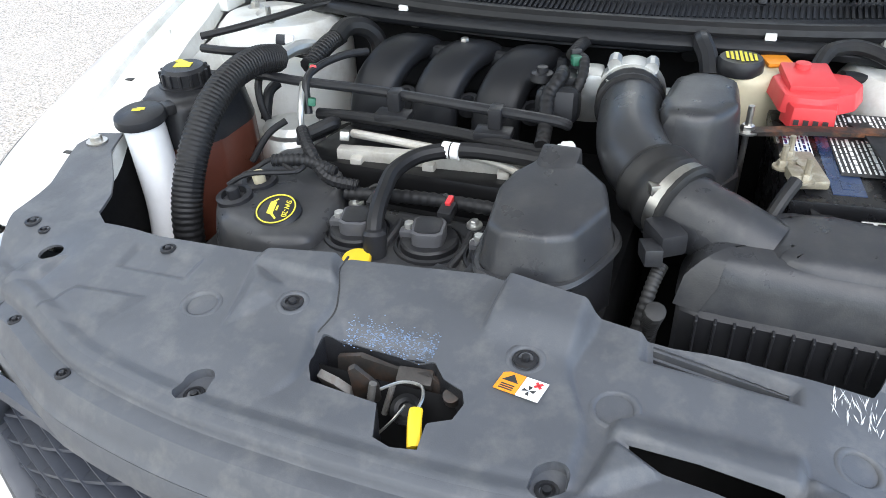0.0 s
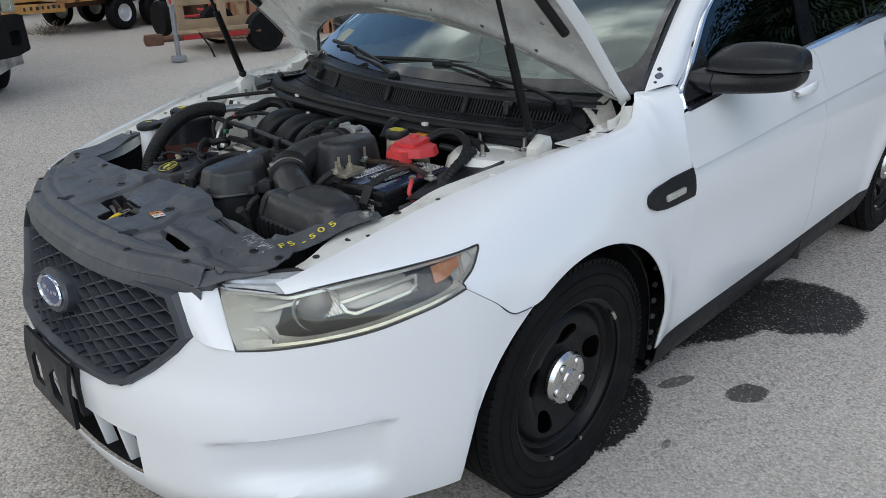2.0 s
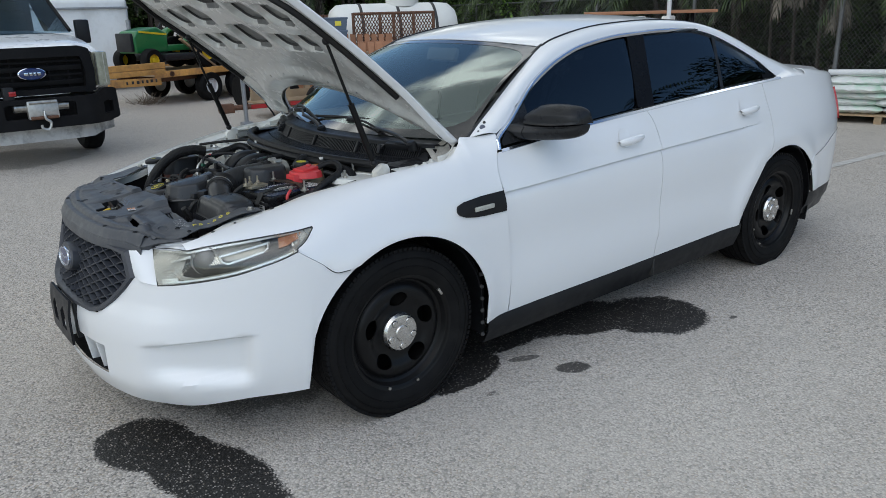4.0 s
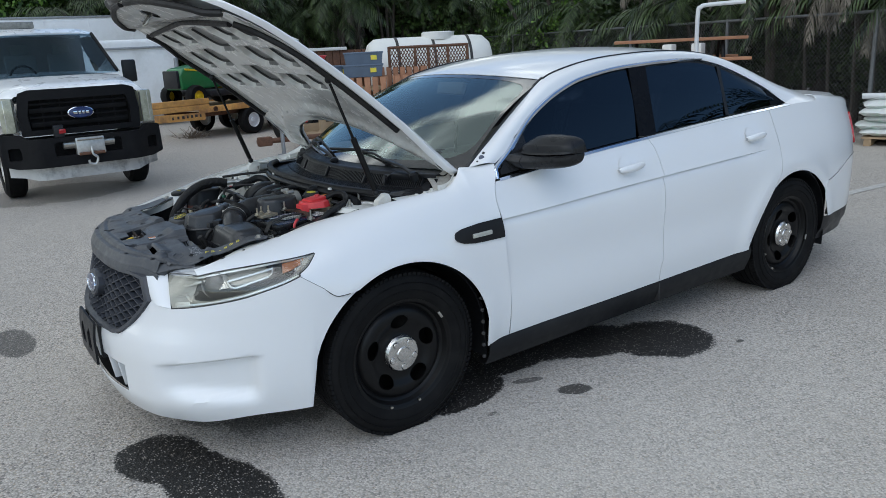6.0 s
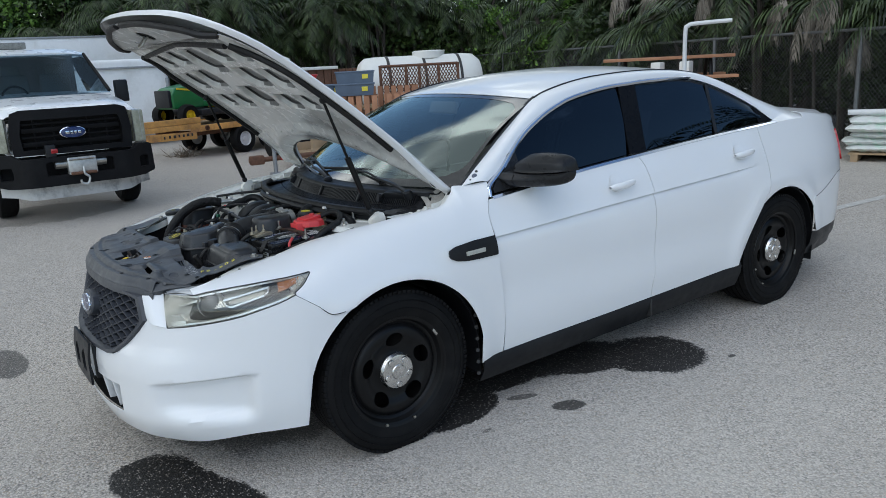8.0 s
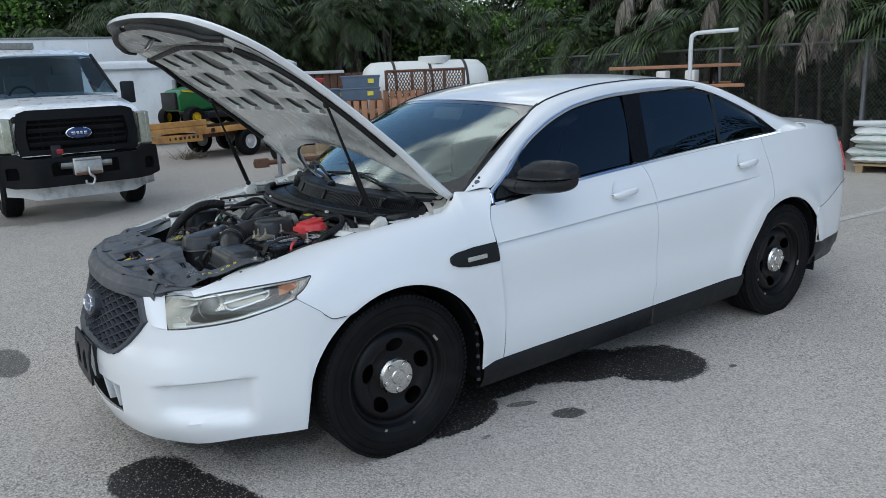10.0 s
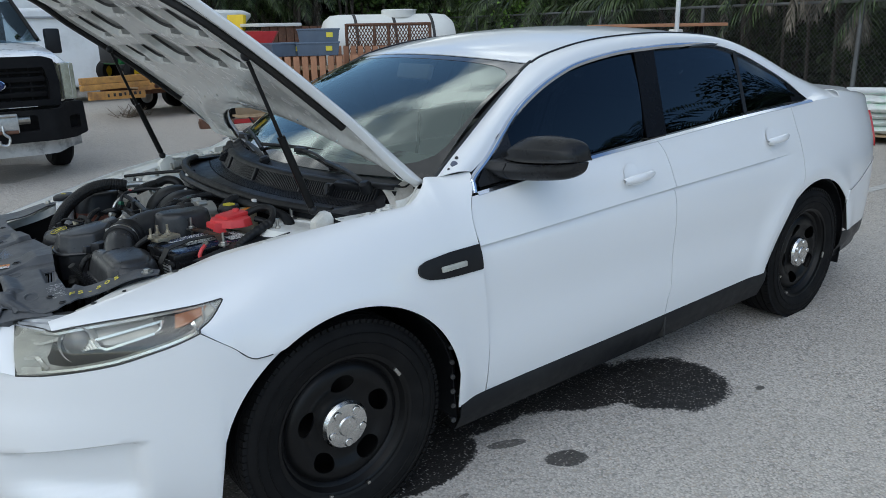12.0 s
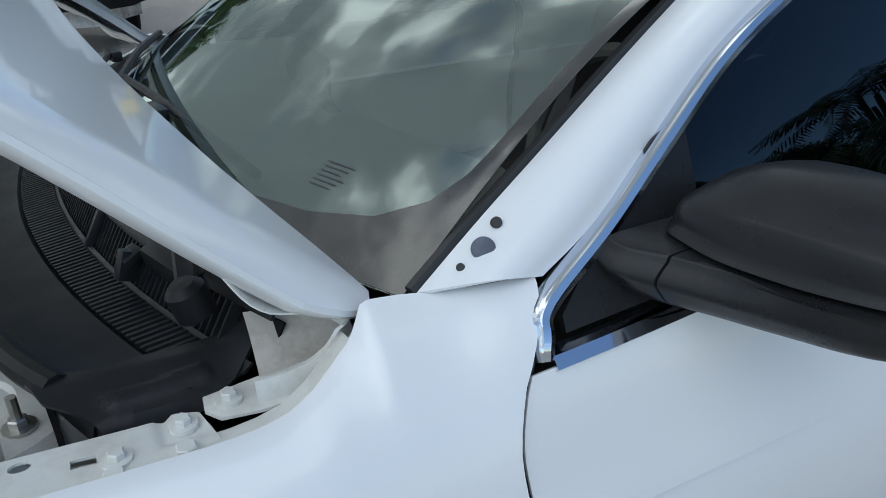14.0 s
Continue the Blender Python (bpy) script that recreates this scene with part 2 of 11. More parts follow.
g_vor = gnode("ShaderNodeTexVoronoi", Scale=115.0, Randomness=1.0)
gt.links.new(g_co, g_vor.inputs["Vector"])
g_sep = gt.nodes.new("ShaderNodeSeparateColor")
gt.links.new(g_vor.outputs["Color"], g_sep.inputs["Color"])
g_stone = gmix(gramp(g_sep.outputs[0], 0.05, 0.95, False), (0.385, 0.352, 0.312, 1), (0.635, 0.588, 0.528, 1))
g_stone = gmix(gmath("MULTIPLY", gramp(g_sep.outputs[1], 0.86, 0.92), 0.75), g_stone, (0.10, 0.095, 0.09, 1))
g_stone = gmix(gmath("MULTIPLY", gramp(g_sep.outputs[2], 0.90, 0.95), 0.6), g_stone, (0.42, 0.34, 0.25, 1))
g_gap = gramp(g_vor.outputs["Distance"], 0.42, 0.75)
g_col = gmix(gmath("MULTIPLY", g_gap, 0.55), g_stone, (0.175, 0.162, 0.145, 1))
g_col = gmix(gmath("MULTIPLY", gramp(gnoise(0.9), 0.40, 0.72), 0.35), g_col, (0.37, 0.340, 0.303, 1))
g_col = gmix(gmath("MULTIPLY", gramp(gnoise(0.17, 6.0), 0.48, 0.70), 0.40), g_col, (0.63, 0.588, 0.530, 1))
# stains: (centre x, centre y, half length, half width, turn, strength)
STAINS = [(1.60, -0.98, 0.31, 0.27, -35, 1.0), (1.22, -0.70, 0.46, 0.23, -24, 1.0), (0.75, -0.60, 0.36, 0.19, 0, 1.0), (0.40, -0.80, 0.26, 0.15, 18, 1.0), (0.815, -1.12, 0.085, 0.055, -25, 0.85), (0.71, -0.905, 0.085, 0.028, -20, 0.7), (1.89, -1.28, 0.028, 0.016, 0, 0.8), (0.36, -1.06, 0.03, 0.012, 10, 0.6),
          (-0.94, -0.47, 0.18, 0.22, 10, 1.0), (-0.82, -0.82, 0.17, 0.40, 16, 1.0), (-0.3, 0.0, 0.5, 0.6, 0, 0.6), (0.2, 9.6, 1.0, 0.30, 5, 0.5), (-1.28, 1.50, 0.11, 0.30, 0, 0.75), (1.2, 10.8, 0.5, 0.5, 0, 0.35), (-0.2, 7.2, 1.0, 0.8, 0, 0.5), (5.2, 3.9, 0.9, 0.25, 10, 0.25)]
g_edge = gmath("ADD", gmath("MULTIPLY", gmath("SUBTRACT", gnoise(4.5, 4.0, 0.5), 0.5), 0.42), gmath("MULTIPLY", gmath("SUBTRACT", g_sep.outputs[2], 0.5), 0.10))
g_stain = None
for sx, sy, rx, ry, turn, power in STAINS:
    mp = gnode("ShaderNodeMapping")
    mp.vector_type = "TEXTURE"
    mp.inputs["Location"].default_value = (sx, sy, 0)
    mp.inputs["Rotation"].default_value = (0, 0, radians(turn))
    mp.inputs["Scale"].default_value = (rx, ry, 1000)
    gt.links.new(g_co, mp.inputs["Vector"])
    ln = gt.nodes.new("ShaderNodeVectorMath")
    ln.operation = "LENGTH"
    gt.links.new(mp.outputs["Vector"], ln.inputs[0])
    inside = gramp(gmath("ADD", gmath("SUBTRACT", 1.0, ln.outputs["Value"]), g_edge), -0.02, 0.08)
    inside = gmath("MULTIPLY", inside, power)
    g_stain = inside if g_stain is None else gmath("MAXIMUM", g_stain, inside)
# the wet binder is near black, the tops of some stones stay pale
g_soak = gmath("SUBTRACT", 1.0, gmath("MULTIPLY", gramp(g_sep.outputs[0], 0.62, 0.90), gramp(gmath("SUBTRACT", 1.0, g_vor.outputs["Distance"]), 0.50, 0.72)))
g_col = gmix(gmath("MULTIPLY", g_stain, gmath("ADD", 0.42, gmath("MULTIPLY", g_soak, 0.56)), True), g_col, (0.011, 0.0105, 0.010, 1))
gt.links.new(g_col, g_b.inputs["Base Color"])
gt.links.new(gmath("SUBTRACT", 0.88, gmath("MULTIPLY", g_stain, 0.32)), g_b.inputs["Roughness"])
g_bump = gnode("ShaderNodeBump", Strength=0.75, Distance=0.003)
gt.links.new(gmath("SUBTRACT", 1.0, g_vor.outputs["Distance"]), g_bump.inputs["Height"])
gt.links.new(g_bump.outputs["Normal"], g_b.inputs["Normal"])

# ---- mesh tools ----
def thing(name, label, category, group="", kind="", at=(0, 0, 0)):
    ob = new(name)
    ob.location = at
    return tagged(ob, label, category, group, kind)


def part(name, bm, material, parent, label="", smooth=35, solid=0.0, m=None):
    """Link a bmesh as one mesh object under a thing or a part."""
    me = bpy.data.meshes.new(name)
    bmesh.ops.recalc_face_normals(bm, faces=bm.faces)
    pane = material.name in GLASSES
    if pane:
        mid = Vector((0, 2.5, 1.3)) if name.startswith("truck") else Vector((1.4, 0, 0.8))
        bmesh.ops.reverse_faces(bm, faces=[f for f in bm.faces if f.normal.dot(f.calc_center_median() - mid) < 0])
    rim = [i for i, e in enumerate(bm.edges) if e.is_boundary] if solid else []
    bm.to_mesh(me)
    bm.free()
    if smooth:
        me.polygons.foreach_set("use_smooth", [True] * len(me.polygons))
        me.set_sharp_from_angle(angle=radians(smooth))
        for i in rim:
            me.edges[i].use_edge_sharp = True
    me.materials.append(material)
    if pane:
        me.materials.append(CLEAR)
    ob = new(name, me)
    if parent is not None:
        ob.parent = parent
    if m is not None:
        ob.matrix_basis = m
    if label:
        ob["label"] = label
    if solid:
        md = ob.modifiers.new("thickness", "SOLIDIFY")
        md.thickness, md.offset = solid, 0.0
        if pane:
            md.material_offset = md.material_offset_rim = 1
    return ob


def structure(name, bm, material, label, category, smooth=35):
    return tagged(part(name, bm, material, None, label, smooth), label, category, kind="structure")


def pchip(xs, ys):
    """Smooth curve through points that does not overshoot."""
    xs, ys = np.asarray(xs, float), np.asarray(ys, float)
    h, d = np.diff(xs), np.diff(ys) / np.diff(xs)
    s = np.zeros(len(xs))
    for i in range(1, len(xs) - 1):
        if d[i - 1] * d[i] > 0:
            a, b = 2 * h[i] + h[i - 1], h[i] + 2 * h[i - 1]
            s[i] = (a + b) / (a / d[i - 1] + b / d[i])
    s[0], s[-1] = d[0], d[-1]

    def f(x):
        x = min(max(float(x), xs[0]), xs[-1])
        i = min(int(np.searchsorted(xs, x, "right")) - 1, len(h) - 1)
        t = (x - xs[i]) / h[i]
        return float((1 + 2 * t) * (1 - t) ** 2 * ys[i] + t * (1 - t) ** 2 * h[i] * s[i] + t * t * (3 - 2 * t) * ys[i + 1] + t * t * (t - 1) * h[i] * s[i + 1])
    return f


def spline(points, n=24, closed=False):
    """Catmull-Rom through points, n steps in all."""
    p = [Vector(q) for q in points]
    k = len(p)
    segs = k if closed else k - 1
    out = []
    for i in range(n + (0 if closed else 1)):
        u = i / n * segs
        j = min(int(u), segs - 1)
        t = u - j
        if closed:
            a, b, c, d = p[(j - 1) % k], p[j % k], p[(j + 1) % k], p[(j + 2) % k]
        else:
            a, b, c, d = p[max(j - 1, 0)], p[j], p[j + 1], p[min(j + 2, k - 1)]
        out.append(0.5 * ((2 * b) + (c - a) * t + (2 * a - 5 * b + 4 * c - d) * t * t + (3 * b - a - 3 * c + d) * t ** 3))
    return out


def sheet(rows, bm=None, close=False):
    """Quads between rows of points."""
    bm = bm or bmesh.new()
    vs = [[bm.verts.new(p) for p in row] for row in rows]
    n = len(rows)
    for i in range(n if close else n - 1):
        a, b = vs[i], vs[(i + 1) % n]
        for j in range(len(a) - 1):
            q = (a[j], a[j + 1], b[j + 1], b[j])
            if (q[0].co - q[3].co).length < 1e-6 and (q[1].co - q[2].co).length < 1e-6:
                continue
            try:
                bm.faces.new(q)
            except ValueError:
                pass
    return bm


def box(bm, c, size, rot=(0, 0, 0), bevel=0.0, seg=2, taper=1.0):
    m = pose(*c, *rot)
    got = bmesh.ops.create_cube(bm, size=1.0)["verts"]
    for v in got:
        k = taper if v.co.z > 0 else 1.0
        v.co = Vector((v.co.x * size[0] * k, v.co.y * size[1] * k, v.co.z * size[2]))
    if bevel:
        edges = list({e for v in got for e in v.link_edges})
        made = bmesh.ops.bevel(bm, geom=edges, offset=bevel, segments=seg, profile=0.6, affect="EDGES")
        got = list({v for f in made["faces"] for v in f.verts} | {v for v in got if v.is_valid})
    for v in got:
        v.co = m @ v.co
    return bm


def prism(bm, outline, z0, z1, m=None, bevel=0.0, seg=2, top=1.0, cx=None):
    """Extruded outline (x, y) from z0 to z1; top scales the upper outline about its middle."""
    mid = cx or (sum(p[0] for p in outline) / len(outline), sum(p[1] for p in outline) / len(outline))
    low = [bm.verts.new((p[0], p[1], z0)) for p in outline]
    high = [bm.verts.new((mid[0] + (p[0] - mid[0]) * top, mid[1] + (p[1] - mid[1]) * top, z1)) for p in outline]
    n = len(outline)
    faces = [bm.faces.new(low[::-1]), bm.faces.new(high)]
    faces += [bm.faces.new((low[i], low[(i + 1) % n], high[(i + 1) % n], high[i])) for i in range(n)]
    got = low + high
    if bevel:
        edges = list({e for v in high for e in v.link_edges})
        made = bmesh.ops.bevel(bm, geom=edges, offset=bevel, segments=seg, profile=0.6, affect="EDGES")
        got = list({v for f in made["faces"] for v in f.verts} | {v for v in got if v.is_valid})
    if m is not None:
        for v in got:
            v.co = m @ v.co
    return bm


def frame_of(d):
    d = Vector(d).normalized()
    a = Vector((0, 0, 1)) if abs(d.z) < 0.9 else Vector((1, 0, 0))
    x = a.cross(d).normalized()
    return x, d.cross(x), d


def lathe(bm, profile, at=(0, 0, 0), axis=(0, 0, 1), seg=20, cap=True):
    """Turn (radius, height) pairs round an axis."""
    x, y, d = frame_of(axis)
    at = Vector(at)
    rows = []
    for r, h in profile:
        rows.append([at + d * h + (x * math.cos(a) + y * math.sin(a)) * r for a in (2 * math.pi * i / seg for i in range(seg))])
    vs = [[bm.verts.new(p) for p in row] for row in rows]
    for i in range(len(vs) - 1):
        for j in range(seg):
            k = (j + 1) % seg
            bm.faces.new((vs[i][j], vs[i][k], vs[i + 1][k], vs[i + 1][j]))
    if cap and profile[0][0] > 1e-5:
        bm.faces.new(vs[0][::-1])
    if cap and profile[-1][0] > 1e-5:
        bm.faces.new(vs[-1])
    return bm


def rod(bm, a, b, r, r2=None, seg=10):
    a, b = Vector(a), Vector(b)
    return lathe(bm, [(r, 0), (r if r2 is None else r2, (b - a).length)], a, b - a, seg)


def tube(bm, points, r, seg=10, n=None, ridges=0, ridge=0.0, squash=1.0):
    """A round pipe through points; ridges gives a corrugated hose."""
    path = spline(points, n or max(8, 6 * len(points)))
    if ridges:
        path = spline(path, ridges * 4)
    ring = None
    up = None
    k = len(path)
    for i, p in enumerate(path):
        d = (path[min(i + 1, k - 1)] - path[max(i - 1, 0)])
        if d.length < 1e-7:
            continue
        d.normalize()
        if up is None:
            x = frame_of(d)[0]
        else:
            x = (up - d * up.dot(d)).normalized()
        up = x
        y = d.cross(x)
        rr = r * (1.0 + (ridge if ridges and (i % 4) in (1, 2) else 0.0))
        new_ring = [bm.verts.new(p + x * math.cos(a) * rr + y * math.sin(a) * rr * squash) for a in (2 * math.pi * j / seg for j in range(seg))]
        if ring:
            for j in range(seg):
                q = (j + 1) % seg
                bm.faces.new((ring[j], ring[q], new_ring[q], new_ring[j]))
        else:
            bm.faces.new(new_ring[::-1])
        ring = new_ring
    bm.faces.new(ring)
    return bm


def ribbon(bm, points, width, thick, side):
    """A flat strip through points; side is its width direction."""
    s = Vector(side).normalized()
    rows = []
    k = len(points)
    for i, p in enumerate(points):
        p = Vector(p)
        d = (Vector(points[min(i + 1, k - 1)]) - Vector(points[max(i - 1, 0)])).normalized()
        nrm = d.cross(s).normalized()
        sd = nrm.cross(d).normalized()
        a, b, t = sd * width / 2, nrm * thick / 2, 1
        rows.append([p - a - b, p + a - b, p + a + b, p - a + b, p - a - b])
    sheet(rows, bm)
    bmesh.ops.remove_doubles(bm, verts=bm.verts, dist=1e-6)
    ends = [e for e in bm.edges if e.is_boundary]
    bmesh.ops.holes_fill(bm, edges=ends, sides=4)
    return bm


def bolt(bm, at, axis=(0, 0, 1), r=0.009, h=0.008):
    lathe(bm, [(r * 1.7, 0), (r * 1.7, h * 0.3), (r * 1.05, h * 0.35)], at, axis, 12)
    lathe(bm, [(r, h * 0.3), (r, h), (r * 0.85, h * 1.15)], at, axis, 6)
    return bm


def inside_loop(p, loop):
    hit = False
    n = len(loop)
    for i in range(n):
        (x1, y1), (x2, y2) = loop[i], loop[(i + 1) % n]
        if (y1 > p[1]) != (y2 > p[1]) and p[0] < (x2 - x1) * (p[1] - y1) / (y2 - y1) + x1:
            hit = not hit
    return hit


def nearest_on(p, loop):
    best, out = 1e9, p
    n = len(loop)
    for i in range(n):
        ax, ay = loop[i]
        bx, by = loop[(i + 1) % n]
        dx, dy = bx - ax, by - ay
        t = max(0.0, min(1.0, ((p[0] - ax) * dx + (p[1] - ay) * dy) / (dx * dx + dy * dy + 1e-12)))
        q = (ax + dx * t, ay + dy * t)
        d = (q[0] - p[0]) ** 2 + (q[1] - p[1]) ** 2
        if d < best:
            best, out = d, q
    return out


def plate(outline, holes, step, height):
    """A sheet over an outline in x, y with holes, its edges drawn to the loops; height(x, y) gives z or a point."""
    loops = [outline] + holes
    xs = [p[0] for p in outline]
    ys = [p[1] for p in outline]
    nx, ny = int((max(xs) - min(xs)) / step) + 2, int((max(ys) - min(ys)) / step) + 2
    x0, y0 = min(xs) - step * 0.5, min(ys) - step * 0.5
    faces = []
    for i in range(nx):
        for j in range(ny):
            c = (x0 + (i + 0.5) * step, y0 + (j + 0.5) * step)
            if inside_loop(c, outline) and not any(inside_loop(c, h) for h in holes):
                faces.append((i, j))
    have = set(faces)
    at = {}
    for i, j in faces:
        for a, b in ((0, 0), (1, 0), (1, 1), (0, 1)):
            at[(i + a, j + b)] = None
    bm = bmesh.new()
    for (i, j) in at:
        p = (x0 + i * step, y0 + j * step)
        around = sum((q in have) for q in ((i, j), (i - 1, j), (i, j - 1), (i - 1, j - 1)))
        if around < 4:
            best = min((nearest_on(p, lp) for lp in loops), key=lambda q: (q[0] - p[0]) ** 2 + (q[1] - p[1]) ** 2)
            if (best[0] - p[0]) ** 2 + (best[1] - p[1]) ** 2 < (step * 1.1) ** 2:
                p = best
        z = height(*p)
        at[(i, j)] = bm.verts.new(z if isinstance(z, (tuple, Vector)) else (p[0], p[1], z))
    for i, j in faces:
        bm.faces.new((at[(i, j)], at[(i + 1, j)], at[(i + 1, j + 1)], at[(i, j + 1)]))
    return bm


def ring_loop(cx, cy, rx, ry=None, n=20, turn=0.0):
    ry = ry or rx
    c, s = math.cos(radians(turn)), math.sin(radians(turn))
    return [(cx + math.cos(a) * rx * c - math.sin(a) * ry * s, cy + math.cos(a) * rx * s + math.sin(a) * ry * c) for a in (2 * math.pi * i / n for i in range(n))]


def smoothstep(x, a, b):
    t = min(1.0, max(0.0, (x - a) / (b - a)))
    return t * t * (3 - 2 * t)


def writing(text, size, m, material, parent, name="writing", depth=0.0004):
    cu = bpy.data.curves.new(name, "FONT")
    cu.body, cu.size, cu.extrude, cu.align_x, cu.align_y = text, size, depth, "CENTER", "CENTER"
    cu.materials.append(material)
    ob = new(name, cu)
    ob.parent = parent
    ob.matrix_basis = m
    return ob

# ---- ground ----
g_bm = bmesh.new()
GX = [-400, -60, -12, -3, 0, 3, 8, 20, 60, 400]
sheet([[(x, y, 0.0) for y in (-400, -60, -12, -4, 0, 4, 10, 25, 60, 400)] for x in GX], g_bm)
structure("ground", g_bm, GROUND, "pale weathered asphalt yard with dark oil and water stains", "ground", 0)
ln = bmesh.new()
sheet([[(5.6, 0.20, 0.004), (5.6, 0.30, 0.004)], [(9.2, -0.06, 0.004), (9.2, 0.04, 0.004)]], ln)
structure("parking_line", ln, mat("worn_white_road_paint", (0.52, 0.51, 0.48), 0.8, var=0.25, scale=18.0, dirt=(0.36, 0.35, 0.33), dscale=14.0, damount=0.8), "worn white parking line painted on the asphalt", "road marking")

# ---- the sedan ----
# its length lies along x (rear at +x), front axle at x = 0, wheelbase 2.868
car = thing("sedan", "white police-type sedan parked with its hood open", "car")
WB, HUB_Z = 2.868, 0.348

prof = pchip([0.17, 0.22, 0.28, 0.36, 0.5, 0.7, 0.8, 0.86, 0.92, 0.98, 1.04, 1.10, 1.17, 1.25], [0.915, 0.945, 0.965, 0.982, 0.995, 1.0, 0.995, 0.985, 0.967, 0.945, 0.918, 0.892, 0.86, 0.82])
PLAN = spline([(-0.985, 0, 0), (-0.98, 0.15, 0), (-0.958, 0.3, 0), (-0.918, 0.45, 0), (-0.885, 0.54, 0), (-0.84, 0.62, 0), (-0.78, 0.705, 0), (-0.68, 0.80, 0), (-0.56, 0.88, 0), (-0.43, 0.935, 0), (-0.3, 0.956, 0), (-0.2, 0.962, 0)], 88)
front_x = pchip([p.y for p in PLAN], [p.x for p in PLAN])
side_y = pchip([p.x for p in PLAN if p.x > -0.97] + [0.0, 0.3, 0.6, 2.2, 2.9, 3.3, 3.6, 3.8, 3.93, 4.03], [p.y for p in PLAN if p.x > -0.97] + [0.966, 0.968, 0.966, 0.966, 0.962, 0.945, 0.90, 0.83, 0.72, 0.55])
lean_x = pchip([0.17, 0.3, 0.45, 0.53, 0.6, 0.7, 0.79, 0.88], [-0.01, -0.055, -0.055, -0.045, -0.02, 0.0, 0.03, 0.06])
edge_y = pchip([-0.84, -0.81, -0.78, -0.74, -0.58, -0.4, -0.2, 0.0, 0.1, 0.2, 0.28, 0.32, 0.35, 0.38, 0.40, 0.415, 0.45, 0.482, 0.535, 0.60], [0.47, 0.52, 0.60, 0.665, 0.70, 0.725, 0.77, 0.815, 0.834, 0.846, 0.850, 0.848, 0.841, 0.825, 0.814, 0.802, 0.801, 0.805, 0.823, 0.838])
edge_z = pchip([-0.84, -0.81, -0.78, -0.74, -0.58, -0.4, -0.2, 0.0, 0.1, 0.2, 0.28, 0.32, 0.35, 0.38, 0.40, 0.415, 0.45, 0.482, 0.535, 0.60], [0.79, 0.80, 0.812, 0.828, 0.868, 0.91, 0.953, 0.983, 0.995, 1.003, 1.007, 1.013, 1.026, 1.043, 1.059, 1.082, 1.079, 1.076, 1.080, 1.086])
crown_z = pchip([-0.84, -0.81, -0.78, -0.74, -0.58, -0.4, -0.2, 0.0, 0.2, 0.4, 0.60], [0.79, 0.80, 0.812, 0.828, 0.868, 0.91, 0.953, 0.983, 1.010, 1.045, 1.080])
crease_z = pchip([0.2, 0.53, 1.37, 1.63, 2.08, 2.57, 3.2], [0.842, 0.848, 0.880, 0.889, 0.903, 0.918, 0.933])
belt_z = pchip([0.5, 0.57, 1.18, 1.67, 2.29, 2.77, 3.0, 3.3, 3.6, 3.8, 4.03], [1.01, 1.014, 1.064, 1.092, 1.124, 1.143, 1.15, 1.150, 1.115, 1.075, 1.02])


def front_at(y, z):
    """Point of the nose's skin, left half, at half-width y."""
    crease = 0.44 + 0.15 * (y - 0.55)
    fog = smoothstep(y, 0.55, 0.70) * (1 - smoothstep(y, 0.825, 0.865)) * (1 - smoothstep(z, crease - 0.006, crease + 0.014)) * smoothstep(z, 0.285 + 0.10 * (0.80 - y), 0.35 + 0.10 * (0.80 - y))
    k = 1.0 - smoothstep(y, 0.62, 0.93)
    return Vector((front_x(y) + lean_x(z) * k + 0.032 * fog, -y * (1.0 + (prof(z) - 1.0) * smoothstep(y, 0.36, 0.62)) + 0.030 * fog, z))


def section(x, t):
    """Fender cross-section at x: t = 0 at mid height, 1 at the hood's edge."""
    ys, ye, ze, zs = side_y(x), edge_y(x), edge_z(x), crown_z(x)
    k = smoothstep(x, 0.0, 0.3)
    yb = ye + (0.838 - ye) * k * 0.8
    p = ((ys, 0.70), (ys, 0.70 + 0.55 * (zs - 0.70)), (yb + 0.55 * (ys - yb), zs - 0.004 - 0.014 * k), (ye, ze))
    b = ((1 - t) ** 3, 3 * t * (1 - t) ** 2, 3 * t * t * (1 - t), t ** 3)
    return Vector((x, -sum(w * q[0] for w, q in zip(b, p)), sum(w * q[1] for w, q in zip(b, p))))


def flared(p):
    return p + Vector((0, -0.010 * math.exp(-((math.hypot(p.x - 0.01, p.z - 0.33) - 0.44) / 0.05) ** 2), 0))


def section_at(x, z):
    if z <= 0.70:
        return Vector((x, -side_y(x) * prof(z), z))
    lo, hi = 0.0, 1.0
    for _ in range(18):
        mid = (lo + hi) / 2
        if section(x, mid).z < z:
            lo = mid
        else:
            hi = mid
    return section(x, lo)


def side_at(x, z):
    """Point of doors and quarter panels."""
    zc = crease_z(x)
    step = (0.011 * math.exp(-(zc - z) / 0.28) + 0.009 * math.exp(-(zc - z) / 0.012) if z < zc else 0.020 * (1 - smoothstep(z, zc, zc + 0.005)) + 0.004 * smoothstep(z, zc + 0.01, zc + 0.05)) * (1 - smoothstep(x, 2.35, 2.65))
    hollow = 0.010 * math.exp(-((z - 0.60) / 0.13) ** 2) * (1 - smoothstep(x, 2.3, 2.6))
    bulge = 0.012 * math.exp(-((math.hypot(x - WB, z - 0.34) - 0.47) / 0.06) ** 2)
    return Vector((x, -side_y(x) * prof(z) + step + hollow - bulge, z))


def arch(x, cx, cz=0.33, r=0.43):
    d = r * r - (x - cx) ** 2
    return cz + math.sqrt(d) if d > 0 else 0.0


